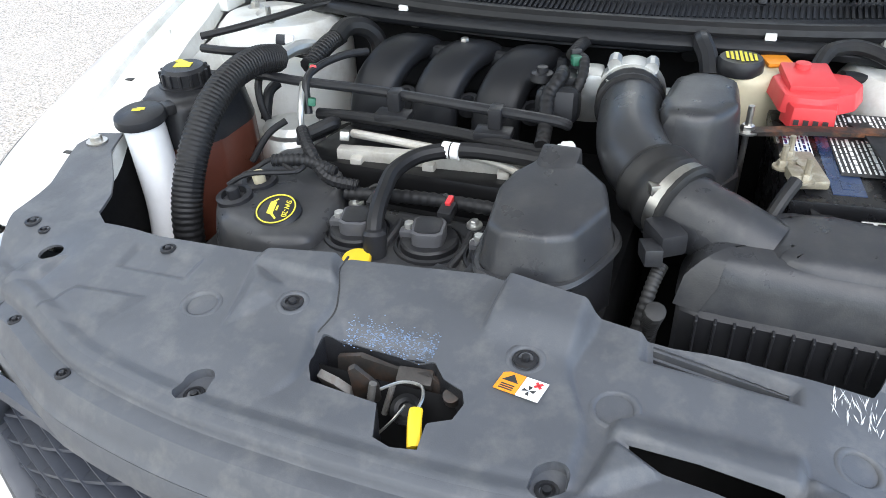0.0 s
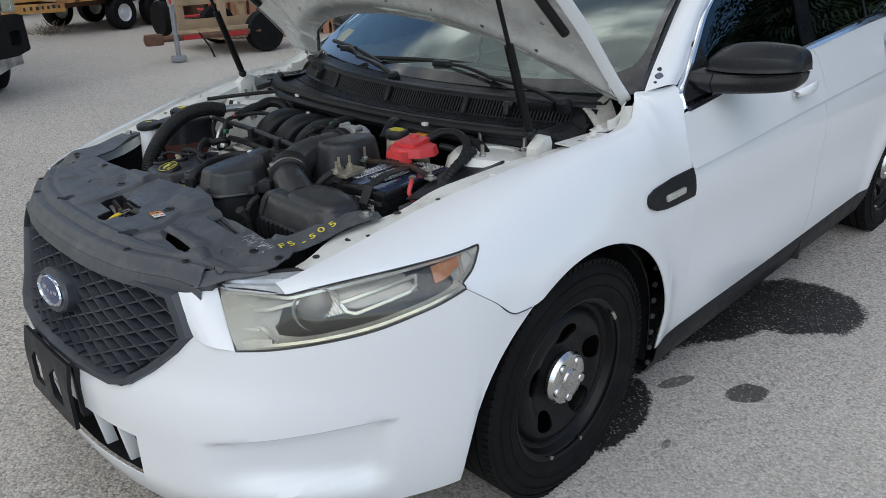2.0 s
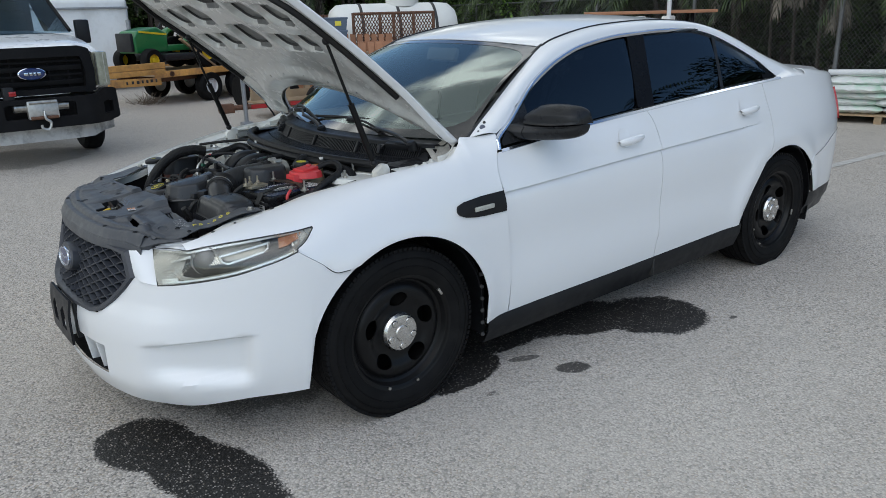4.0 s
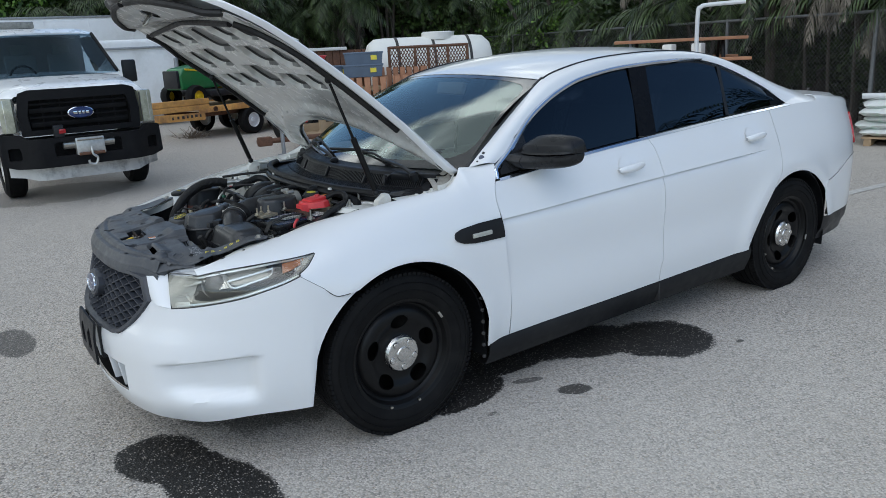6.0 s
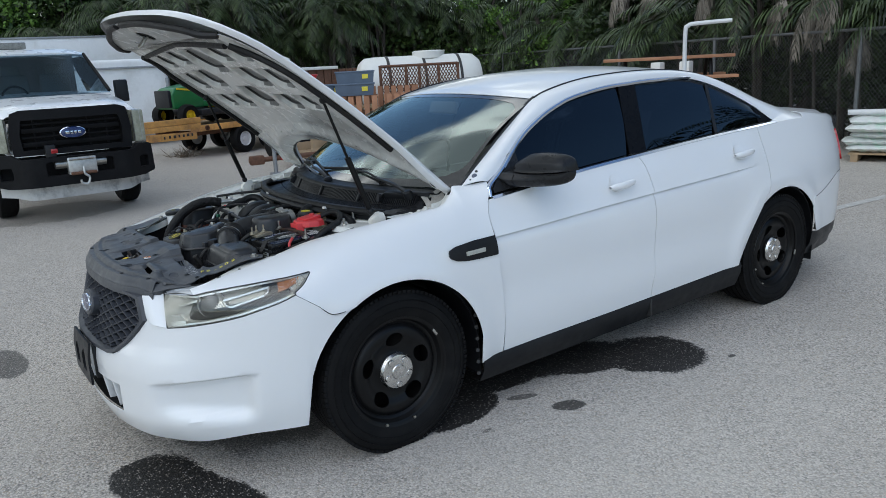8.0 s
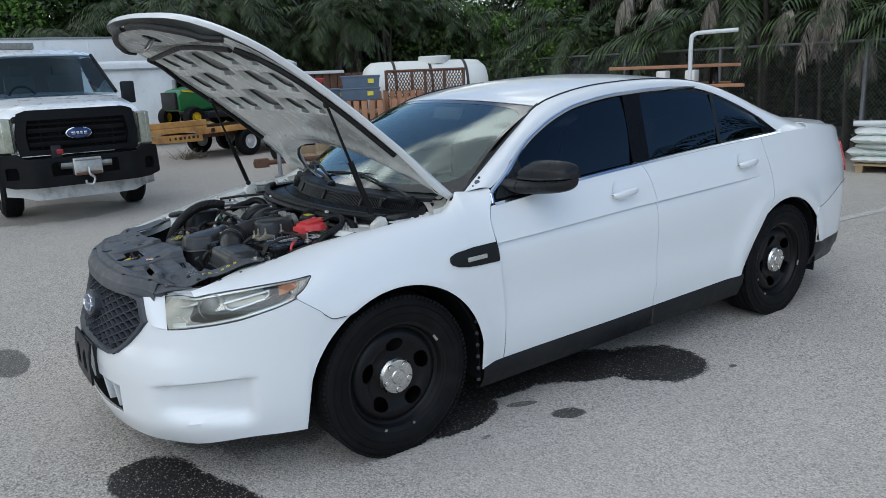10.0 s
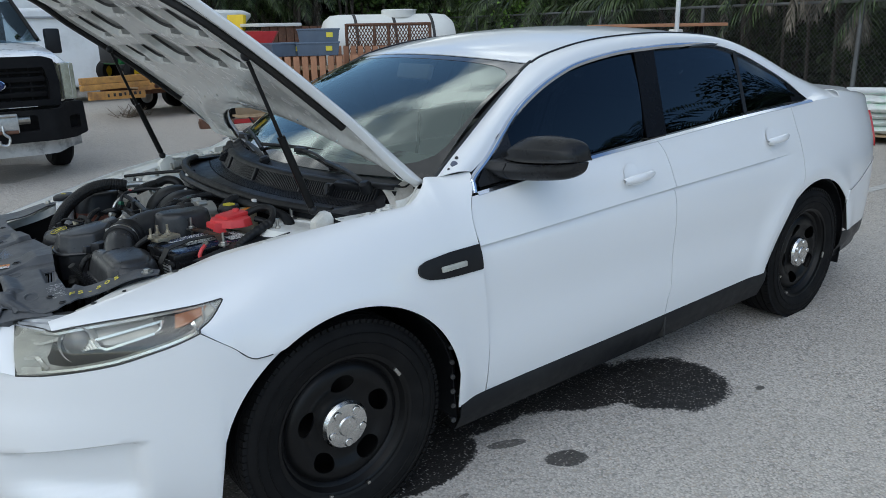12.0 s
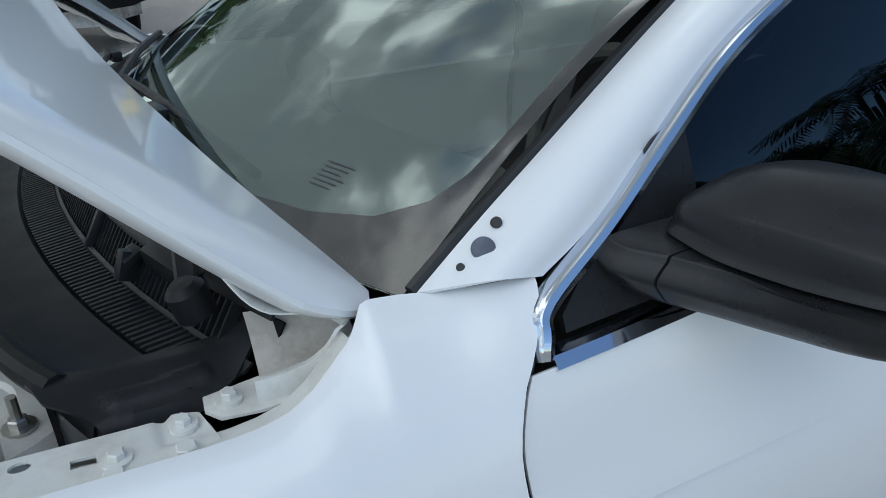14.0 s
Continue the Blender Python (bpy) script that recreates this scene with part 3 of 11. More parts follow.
def both(rows_of, name, material, parent, label="", solid=0.004, smooth=35):
    """The same panel on both flanks: rows_of() gives patches of the left one."""
    out = []
    for sg in (1, -1):
        bm = bmesh.new()
        for rows in rows_of():
            sheet([[Vector((p.x, p.y * sg, p.z)) for p in row] for row in rows], bm)
        bmesh.ops.remove_doubles(bm, verts=bm.verts, dist=0.0004)
        out.append(part(name, bm, material, parent, label, smooth, solid))
    return out


def steps(a, b, n):
    return [a + (b - a) * i / n for i in range(n + 1)]


lamp_low = pchip([-0.84, -0.76, -0.70, -0.632, -0.56, -0.487, -0.40, -0.35], [0.681, 0.698, 0.711, 0.727, 0.750, 0.773, 0.813, 0.856])
lamp_top = pchip([-0.81, -0.77, -0.72, -0.66, -0.6, -0.507, -0.407, -0.35], [0.789, 0.803, 0.817, 0.827, 0.834, 0.844, 0.853, 0.860])
gap_low = pchip([-0.43, -0.36, -0.297, -0.2], [0.786, 0.735, 0.690, 0.697])


def bumper_patches():
    out = []
    # band under the grille, with the lower air opening left free
    ys = steps(0, 0.36, 10)
    top = lambda y: 0.53 + (0.0 if y < 0.34 else (y - 0.34) / 0.187 * 0.17)
    out.append([[front_at(y, z) for z in steps(0.405, top(y), 6)] for y in ys])
    out.append([[front_at(y, z) + Vector((0.0, 0, 0)) for z in steps(0.20, 0.285, 4)] for y in ys])
    # one sheet from the opening round the corner to the wheel arch, its rows following the crease
    def col(y, x, z1):
        at = (lambda z: front_at(y, z)) if x is None else (lambda z: Vector((x, -side_y(x) * prof(z), z)))
        z0 = 0.20 + 0.032 * smoothstep(y, 0.7, 0.88)
        if x is not None:
            z0 = max(z0, arch(x, 0.01))
        zc = min(0.44 + 0.15 * (y - 0.55), z1 - 0.06)
        if z0 > zc - 0.06:
            return [at(z) for z in steps(z0, max(z1, z0 + 0.001), 27)]
        return [at(z) for z in steps(z0, zc - 0.008, 13) + steps(zc + 0.001, zc + 0.015, 3) + steps(zc + 0.03, z1, 9)]
    top2 = lambda y: top(y) if y <= 0.527 else (0.70 - (y - 0.527) / 0.093 * 0.0195 if y < 0.62 else min(lamp_low(front_x(y)), gap_low(front_x(y)) if front_x(y) > -0.43 else 9))
    cols = [col(y, None, top2(y)) for y in steps(0.36, 0.527, 10) + steps(0.545, 0.62, 4) + steps(0.62, 0.895, 22)[1:]]
    x0 = front_x(0.895)
    for x in steps(x0, -0.2, 18)[1:]:
        cols.append(col(side_y(x), x, gap_low(x) if x > -0.43 else lamp_low(x)))
    out.append(cols)
    bridge = []
    for i in range(9):
        t = i / 8
        a, b = (0.527 - 0.059 * t, 0.70 + 0.088 * t), (0.62 - 0.105 * t, 0.6805 + 0.1065 * t)
        p, q = front_at(*a), front_at(0.62, 0.681).lerp(Vector((-0.812, -0.515, 0.789)), t)
        bridge.append([p.lerp(q, s) + Vector((-0.012, -0.006, 0)) * math.sin(math.pi * s) for s in steps(0, 1, 6)])
    out.append(bridge)
    return out


bumper = both(bumper_patches, "front_bumper", WHITE, car, "white painted front bumper cover")


# lower opening: dark duct and body-coloured bars
bm = bmesh.new()
for sg in (1, -1):
    sheet([[Vector((front_at(y, z).x + d, -y * sg, z)) for d, z in ((0.012, 0.284), (0.10, 0.280), (0.22, 0.284), (0.22, 0.43), (0.02, 0.408))] for y in steps(0, 0.40, 6)], bm)
part("lower_air_duct", bm, VOID, car, "black lower air duct")
for yb in (-0.27, -0.16, 0.16, 0.27):
    bm = bmesh.new()
    f = front_at(abs(yb), 0.34)
    box(bm, (f.x + 0.03, yb, 0.34), (0.03, 0.014, 0.15), (0, -8, 0), 0.004)
    part("duct_bar", bm, WHITE, car)

gap_fd = pchip([0.2, 0.29, 0.45, 0.62, 0.85, 0.94, 1.0, 1.03, 1.09], [0.572, 0.572, 0.572, 0.557, 0.532, 0.523, 0.538, 0.557, 0.592])


def t_of(x, z):
    lo, hi = 0.0, 1.0
    for _ in range(18):
        m = (lo + hi) / 2
        lo, hi = (m, hi) if section(x, m).z < z else (lo, m)
    return lo


def fender_patches():
    upper, lower = [], []
    mid_z = lambda x: lamp_top(x) if x < -0.35 else 0.860
    for x in steps(-0.75, -0.35, 16) + steps(-0.33, 0.27, 30)[1:] + steps(0.27, 0.44, 24)[1:]:
        upper.append([flared(section(x, t)) for t in steps(t_of(x, mid_z(x)), 1, 14)])
    for x in steps(-0.35, -0.33, 1) + steps(-0.33, 0.27, 30)[1:] + steps(0.27, 0.44, 24)[1:]:
        z0 = max(0.27 if x > 0.2 else 0.0, gap_low(x) if x < -0.2 else 0.0, arch(x, 0.01))
        lower.append([flared(section_at(x, z)) for z in steps(z0, 0.860, 18)])
    for i in range(1, 11):
        s = i / 10
        row = []
        for j in range(15):
            x = 0.5
            for _ in range(5):
                t = t_of(x, 0.860) + (1 - t_of(x, 0.860)) * j / 14
                p = section(x, t)
                x = 0.44 + (gap_fd(p.z) - 0.0035 - 0.44) * s
            row.append(flared(section(x, t)))
        upper.append(row)
        zz = steps(max(0.27, arch(0.44, 0.01)), 0.860, 18)
        lower.append([flared(section_at(0.44 + (gap_fd(z) - 0.0035 - 0.44) * s, z)) for z in zz])
    fill = [[flared(section_at(x, z)) for z in steps(gap_low(x), lamp_low(x), 6)] for x in steps(-0.43, -0.35, 6)]
    return [upper, lower, fill]


fenders = both(fender_patches, "front_fender", WHITE, car, "white painted front fender")

gap_dd = pchip([0.2, 0.33, 0.38, 0.44, 0.6, 0.9, 1.03, 1.12, 1.2], [1.628, 1.628, 1.626, 1.642, 1.640, 1.645, 1.632, 1.585, 1.58])
gap_rd = pchip([0.2, 0.34, 0.48, 0.59, 0.72, 0.8, 0.92, 1.0, 1.2], [2.44, 2.455, 2.485, 2.56, 2.66, 2.70, 2.72, 2.72, 2.72])


def panel_rows(xa, xb, zlo, n=30, m=34):
    def f():
        rows = []
        for i in range(n + 1):
            s = i / n
            row = []
            for j in range(m + 1):
                x = 1.6
                t = j / m
                for _ in range(5):
                    z0, z1 = zlo(x), belt_z(x)
                    zc = crease_z(x)
                    if j <= m - 12:
                        z = z0 + (zc - 0.0005 - z0) * (1 - (1 - j / (m - 12)) ** 1.6)
                    else:
                        z = zc + 0.0055 + (z1 - zc - 0.0055) * (j - (m - 11)) / 11
                    x = xa(z) + (xb(z) - xa(z)) * s
                row.append(side_at(x, z))
            rows.append(row)
        return [rows]
    return f


sill_top = lambda x: 0.285 + (x - 0.55) * 0.030
front_doors = both(panel_rows(lambda z: gap_fd(z) + 0.003, lambda z: gap_dd(z) - 0.0018, sill_top), "front_door", WHITE, car, "white painted front door")
rear_doors = both(panel_rows(lambda z: gap_dd(z) + 0.0018, lambda z: gap_rd(z) - 0.002, lambda x: max(sill_top(x), arch(x, WB + 0.01))), "rear_door", WHITE, car, "white painted rear door")


def quarter_patches():
    out = []
    rows = []
    for i in range(41):
        s = i / 40
        row = []
        for j in range(31):
            x = 2.9
            for _ in range(5):
                z0 = max(0.46 if x > 3.2 else 0.30, arch(x, WB + 0.01))
                z = z0 + (belt_z(x) - z0) * j / 30
                x = gap_rd(z) + 0.003 + (3.9 - gap_rd(z)) * s
            row.append(side_at(x, z))
        rows.append(row)
    out.append(rows)
    return out


both(quarter_patches, "quarter_panel", WHITE, car, "white painted rear quarter panel")


def rear_bumper_patches():
    rows = []
    for x in steps(3.24, 4.03, 20):
        zt = 0.645 + 0.11 * smoothstep(x, 3.25, 3.7)
        z0 = max(0.40, arch(x, WB + 0.01))
        rows.append([side_at(x, z) + Vector((0, -0.004, 0)) for z in steps(min(z0, zt - 0.01), zt, 8)])
    tail = [[Vector((4.03 + 0.09 * (1 - (y / 0.55) ** 2), -y, z)) for z in steps(0.40, 1.04, 8)] for y in steps(0.55, 0, 6)]
    return [rows, tail]


both(rear_bumper_patches, "rear_bumper", WHITE, car, "white painted rear bumper")
for sg in (1, -1):
    bm = bmesh.new()
    tube(bm, [Vector((x, (side_at(x, 0.645 + 0.11 * smoothstep(x, 3.25, 3.7)).y - 0.006) * sg, 0.646 + 0.11 * smoothstep(x, 3.25, 3.7))) for x in steps(3.26, 3.95, 20)], 0.0016, 6, n=40)
    part("rear_seam", bm, INK, car, "dark seam above the rear bumper")
both(lambda: [[[side_at(x, z) + Vector((0, 0.01 if z < 0.3 else -0.004, 0)) for z in steps(0.24, 0.40, 4)] for x in steps(3.27, 4.0, 12)]], "rear_bumper_skirt", SATIN, car, "black lower skirt of the rear bumper")


ROCKER = mat("matt_black_rocker_plastic", (0.014, 0.0145, 0.016), 0.5, var=0.15, scale=6.0, spec=0.2, dirt=(0.03, 0.03, 0.029), damount=0.4)


def sill_patches():
    top = []
    for x in steps(0.45, 2.47, 30):
        t = sill_top(x) if x > 0.56 else 0.285
        zb = 0.165 + 0.035 * (x - 0.5) / 2
        top.append([Vector((x, -0.935, t + 0.004)), Vector((x, -0.944, t - 0.015)), Vector((x, -0.938, t - 0.06)), Vector((x, -0.905, zb)), Vector((x, -0.84, zb - 0.005))])
    return [top]


both(sill_patches, "rocker_panel", ROCKER, car, "matt black rocker panel")
for sg in (1, -1):
    for xr in (1.628,):
        bm = bmesh.new()
        box(bm, (xr, -0.925 * sg, 0.255), (0.010, 0.045, 0.10), (0, 0, 0), 0.003)
        part("rocker_joint", bm, INK, car)

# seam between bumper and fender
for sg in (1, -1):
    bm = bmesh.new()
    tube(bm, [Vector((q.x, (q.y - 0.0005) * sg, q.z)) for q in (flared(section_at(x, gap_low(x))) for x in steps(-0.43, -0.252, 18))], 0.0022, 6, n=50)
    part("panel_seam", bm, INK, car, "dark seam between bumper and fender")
# black strips added behind the panel gaps, standing for the shade in them
for sg in (1, -1):
    for gap, zlo, zhi in ((gap_fd, 0.30, 1.02), (gap_dd, 0.32, 1.08), (gap_rd, 0.62, 1.12)):
        bm = sheet([[Vector((gap(z) + dx, (side_at(gap(z), z).y + 0.010) * sg, z)) for dx in (-0.010, 0.010)] for z in steps(zlo, zhi, 20)])
        part("gap_seal", bm, INK, car, "black strip added behind the panel gap for its shade", solid=0.003)

# headlamps
def lens_rows():
    """The lens lies in the opening between bumper and fender, bulging a little."""
    low = [front_at(y, lamp_low(front_x(y))) for y in steps(0.62, 0.895, 60)]
    low += [section_at(x, lamp_low(x)) if x > -0.43 else Vector((x, -side_y(x) * prof(lamp_low(x)), lamp_low(x))) for x in steps(front_x(0.895), -0.352, 30)[1:]]
    high = [Vector((-0.812, -0.515, 0.789)).lerp(section_at(-0.75, lamp_top(-0.75)), k / 10) + Vector((0, 0, 0.004 * math.sin(math.pi * k / 10))) for k in range(10)]
    high += [section_at(x, lamp_top(x) - 0.001) for x in steps(-0.75, -0.352, 60)]

    def even(line, n):
        acc = [0.0]
        for a, b in zip(line, line[1:]):
            acc.append(acc[-1] + (b - a).length)
        got = []
        for i in range(n + 1):
            d = acc[-1] * i / n
            j = max(0, min(int(np.searchsorted(acc, d)) - 1, len(line) - 2))
            got.append(line[j].lerp(line[j + 1], min(1.0, max(0.0, (d - acc[j]) / max(1e-9, acc[j + 1] - acc[j])))))
        return got
    rows = []
    for i, (b, t) in enumerate(zip(even(low, 32), even(high, 32))):
        u = i / 32
        out = Vector((-0.55 * (1 - u), -0.75, 0.25)).normalized()
        rows.append([b.lerp(t, j / 10) + out * (0.016 * math.sin(math.pi * j / 10) * math.sin(math.pi * min(1, 0.25 + u * 0.75)) + 0.001) for j in range(11)])
    return rows


LENS = lens_rows()


def lens_point(u, v, inset=0.0):
    """Point on the lamp (u along, v up), sunk by inset."""
    a, b = min(u * 32, 31.999), min(v * 10, 9.999)
    i, j = int(a), int(b)
    fa, fb = a - i, b - j
    p = (LENS[i][j] * (1 - fa) + LENS[i + 1][j] * fa) * (1 - fb) + (LENS[i][j + 1] * (1 - fa) + LENS[i + 1][j + 1] * fa) * fb
    return p + Vector((0.55 * (1 - u), 0.75, -0.2)).normalized() * inset


LAMPTOP = mat("clear_moulded_lamp_top", (0.58, 0.60, 0.62), 0.14, metal=0.3, var=0.22, scale=16.0, coat=0.6)
PROJ = mat("projector_glass", (0.12, 0.12, 0.112), 0.12, var=0.1, coat=1.0)
for sg in (1, -1):
    flip = lambda p, sg=sg: Vector((p.x, p.y * sg, p.z))
    lamp = new("headlight")
    lamp.parent = car
    lamp["label"] = "slightly hazed clear headlamp with amber marker"
    bm = sheet([[flip(lens_point(i / 32, j / 10, 0.036 * min(1, 4 * min(i / 32, 1 - i / 32)) * min(1, 5 * min(j / 10, 1 - j / 10) + 0.12) + 0.003)) for j in range(11)] for i in range(33)])
    part("lamp_housing", bm, LAMPIN, lamp, "grey lamp housing")
    bm = sheet([[flip(p) for p in row] for row in LENS])
    part("lens", bm, GLASS_LAMP, lamp, "clear lens", solid=0.003).visible_shadow = False
    # dark lower bowl
    bm = sheet([[flip(lens_point(u, v, 0.030)) for v in steps(0.08, 0.34 + 0.36 * smoothstep(u, 0.17, 0.26) - 0.30 * smoothstep(u, 0.36, 0.50), 6)] for u in steps(0.175, 0.88, 30)])
    part("bezel", bm, LAMPDARK, lamp, "dark lower bowl", solid=0.004)
    bm = sheet([[flip(lens_point(u, v, 0.029)) for v in steps(0.12, 0.88, 8)] for u in steps(0.70, 0.95, 12)])
    part("outer_bezel", bm, LAMPDARK, lamp, "dark bezel round the amber marker", solid=0.004)
    # projector with a ribbed bright block beside it
    c = flip(lens_point(0.36, 0.60, 0.040))
    ax = Vector((-0.62, -0.75 * sg, 0.12))
    bm = bmesh.new()
    lathe(bm, [(0.054, -0.01), (0.053, 0.010), (0.050, 0.014), (0.047, 0.010), (0.044, 0.0)], c, ax, 36)
    part("projector_ring", bm, LAMPBRIGHT, lamp)
    bm = bmesh.new()
    lathe(bm, [(0.044, 0.0), (0.040, 0.010), (0.028, 0.018), (0.010, 0.022), (0.0, 0.023)], c, ax, 28)
    part("projector_lens", bm, PROJ, lamp)
    bm = sheet([[flip(lens_point(u, v, 0.024 + 0.004 * (k % 2))) for v in steps(0.42, 0.86, 4)] for k, u in enumerate(steps(0.36, 0.44, 12))])
    part("ribbed_reflector", bm, LAMPBRIGHT, lamp, "ribbed bright reflector", solid=0.004)
    # light-coloured blades

    def blade(pts, inset, width, side=(0.2, 0.2, 1.0), closed=False):
        bm = bmesh.new()
        line = [flip(lens_point(u, v, inset)) for u, v in pts]
        ribbon(bm, line, width, 0.006, (side[0], side[1] * sg, side[2]))
        part("chrome_blade", bm, LAMPBRIGHT, lamp)
    blade([(0.02, 0.62), (0.10, 0.62), (0.18, 0.64), (0.26, 0.74), (0.33, 0.80)], 0.024, 0.008)
    blade([(0.02, 0.62), (0.03, 0.50), (0.045, 0.40), (0.10, 0.36), (0.13, 0.34), (0.145, 0.20), (0.165, 0.10)], 0.018, 0.010, (0.7, 0.5, 0.6))
    blade([(0.03, 0.09), (0.07, 0.11), (0.10, 0.11), (0.14, 0.10)], 0.010, 0.018)
    blade([(0.44, 0.62), (0.56, 0.66), (0.68, 0.70), (0.73, 0.72)], 0.024, 0.007)
    blade([(0.73, 0.72), (0.70, 0.52), (0.67, 0.44)], 0.024, 0.008, (0.7, 0.5, 0.5))
    blade([(0.67, 0.44), (0.56, 0.40), (0.46, 0.36), (0.44, 0.44), (0.44, 0.60)], 0.024, 0.007)
    bm = sheet([[flip(lens_point(u, v, 0.034)) for v in steps(0.42, 0.62, 3)] for u in steps(0.46, 0.68, 6)])
    part("light_guide", bm, LAMPIN, lamp, "pale inner light guide", solid=0.004)
    blade([(u, 0.065) for u in steps(0.03, 0.93, 24)], 0.008, 0.007)
    blade([(u, 0.925) for u in steps(0.03, 0.95, 24)], 0.008, 0.007)
    blade([(0.955, v) for v in steps(0.08, 0.92, 5)], 0.006, 0.006, (0.6, 0.5, 0.5))
    blade([(0.875 + 0.05 * v, v) for v in steps(0.10, 0.90, 5)], 0.012, 0.005, (0.6, 0.5, 0.5))
    blade([(0.03, 0.34), (0.07, 0.335), (0.12, 0.33)], 0.014, 0.006)
    bm = sheet([[flip(lens_point(u + 0.10 * (v - 0.35), v, 0.016)) for v in steps(0.40, 0.80, 5)] for u in steps(0.745, 0.895, 6)])
    part("amber_marker", bm, AMBER, lamp, "amber side marker", solid=0.005)
    # clear top of the lamp, reaching in under the shield
    fore = [(-0.814, -0.521, 0.790), (-0.801, -0.566, 0.794), (-0.785, -0.611, 0.800), (-0.769, -0.653, 0.805), (-0.752, -0.688, 0.810)]
    aft = [(-0.772, -0.508, 0.803), (-0.742, -0.547, 0.809), (-0.712, -0.582, 0.814), (-0.684, -0.617, 0.819), (-0.652, -0.655, 0.824)]
    rows = [[flip(Vector(a).lerp(Vector(b), k) + Vector((0, 0, w))) for a, b in zip(fore, aft)] for k, w in ((0.0, 0.0), (0.22, 0.004), (0.27, -0.004), (0.50, -0.003), (0.55, 0.004), (0.80, 0.005), (0.86, -0.002), (1.0, 0.0))]
    part("lens_ledge", sheet(rows), LAMPTOP, lamp, "bright clear top of the lens", 30, solid=0.004)
    bm = bmesh.new()
    tube(bm, [flip(Vector(p) + Vector((0, 0, 0.003))) for p in fore[:1] + aft], 0.005, 6, n=30)
    part("lens_ledge_seal", bm, INK, lamp)
    # gasket round the lens
    bm = bmesh.new()
    edge = [LENS[i][0] for i in range(33)] + [LENS[i][10] for i in range(32, -1, -1)] + [LENS[0][0]]
    tube(bm, [flip(p) for p in edge], 0.0024, 6, n=120)
    part("gasket", bm, INK, lamp, "black lamp seal")

# ---- grille ----
grille = new("grille")
grille.parent = car
grille["label"] = "dark mesh front grille"


def gr_at(y, z, back=0.0):
    p = front_at(min(abs(y), 0.6), z)
    return Vector((p.x + back, y, z))


GR = [(-0.468, 0.786), (-0.35, 0.797), (-0.18, 0.805), (0, 0.808), (0.18, 0.805), (0.35, 0.797), (0.468, 0.786), (0.50, 0.745), (0.527, 0.70), (0.49, 0.655), (0.42, 0.59), (0.36, 0.545), (0.30, 0.528), (0.15, 0.524), (0, 0.523), (-0.15, 0.524), (-0.30, 0.528), (-0.36, 0.545), (-0.42, 0.59), (-0.49, 0.655), (-0.527, 0.70), (-0.50, 0.745)]
rows = []
for k, (sx, bk) in enumerate(((1.0, 0.0), (0.988, -0.014), (0.952, -0.014), (0.942, -0.006), (0.938, 0.04))):
    rows.append([gr_at(y * sx, 0.668 + (z - 0.668) * (1.0 - (1 - sx) * 2.1), bk) for y, z in GR + GR[:1]])
part("grille_frame", sheet(rows), BLUEGREY, grille, "dark grey grille surround", 40)
inner = [(y * 0.942, 0.668 + (z - 0.668) * (1 - 0.058 * 2.1)) for y, z in GR]


def clip_line(a, b, loop):
    pts = []
    n = 160
    for i in range(n + 1):
        q = (a[0] + (b[0] - a[0]) * i / n, a[1] + (b[1] - a[1]) * i / n)
        if inside_loop(q, loop):
            pts.append(q)
    return pts


for fam, (dy, dz) in enumerate(((1.0, 0.42), (1.0, -0.42))):
    for k in range(-26, 27):
        off = k * 0.0365
        run = clip_line((-0.6, 0.668 + off - 0.6 * dz), (0.6, 0.668 + off + 0.6 * dz), inner)
        if len(run) < 5:
            continue
        bm = bmesh.new()
        pick = [run[round(i * (len(run) - 1) / 8)] for i in range(9)]
        rows = []
        for y, z in pick:
            f, b = gr_at(y, z, 0.004 + 0.002 * fam), gr_at(y, z, 0.034)
            up = Vector((0, 0, 0.0026))
            rows.append([f - up, f + up, b + up * 1.3, b - up * 1.3, f - up])
        sheet(rows, bm)
        part("grille_slat", bm, BLUEGREY, grille)
bm = sheet([[gr_at(y, z, 0.15) for z in steps(0.48, 0.84, 3)] for y in steps(-0.56, 0.56, 10)])
part("radiator_face", bm, VOID, grille, "black radiator core behind the grille")
# things seen through the mesh
bm = bmesh.new()
box(bm, (-0.86, 0.30, 0.66), (0.03, 0.10, 0.05), (20, 0, 10), 0.008)
part("horn_bracket", bm, ALU, grille)
bm = bmesh.new()
rod(bm, (-0.87, -0.40, 0.74), (-0.87, 0.40, 0.74), 0.014)
part("radiator_bar", bm, STEELBLK, grille)
# badge: plain blue oval in a chrome ring
bc = Vector((gr_at(0, 0.68).x - 0.012, 0, 0.68))
bax = (-1, 0, 0.22)
bx, by, bd = frame_of(bax)
for nm, prof_b, mt, lb in (("badge_base", [(0.094, -0.03), (0.094, 0.004), (0.088, 0.010), (0, 0.010)], BLUEGREY, ""), ("badge_ring", [(0.082, 0.008), (0.082, 0.016), (0.077, 0.020), (0.071, 0.016)], CHROME, "chrome ring"), ("badge_field", [(0.072, 0.012), (0.072, 0.0155), (0.04, 0.0185), (0.0, 0.019)], BLUE, "plain blue oval")):
    bm = bmesh.new()
    lathe(bm, prof_b, (0, 0, 0), (0, 0, 1), 40)
    for v in bm.verts:
        q = Vector((v.co.x, v.co.y * (0.46 if nm != "badge_base" else 0.60), v.co.z))
        v.co = bc + Vector((0, -1, 0)) * q.x + Vector((0.21, 0, 0.977)) * q.y + Vector((-0.977, 0, 0.21)) * q.z
    part(nm, bm, mt, grille, lb)
bm = bmesh.new()
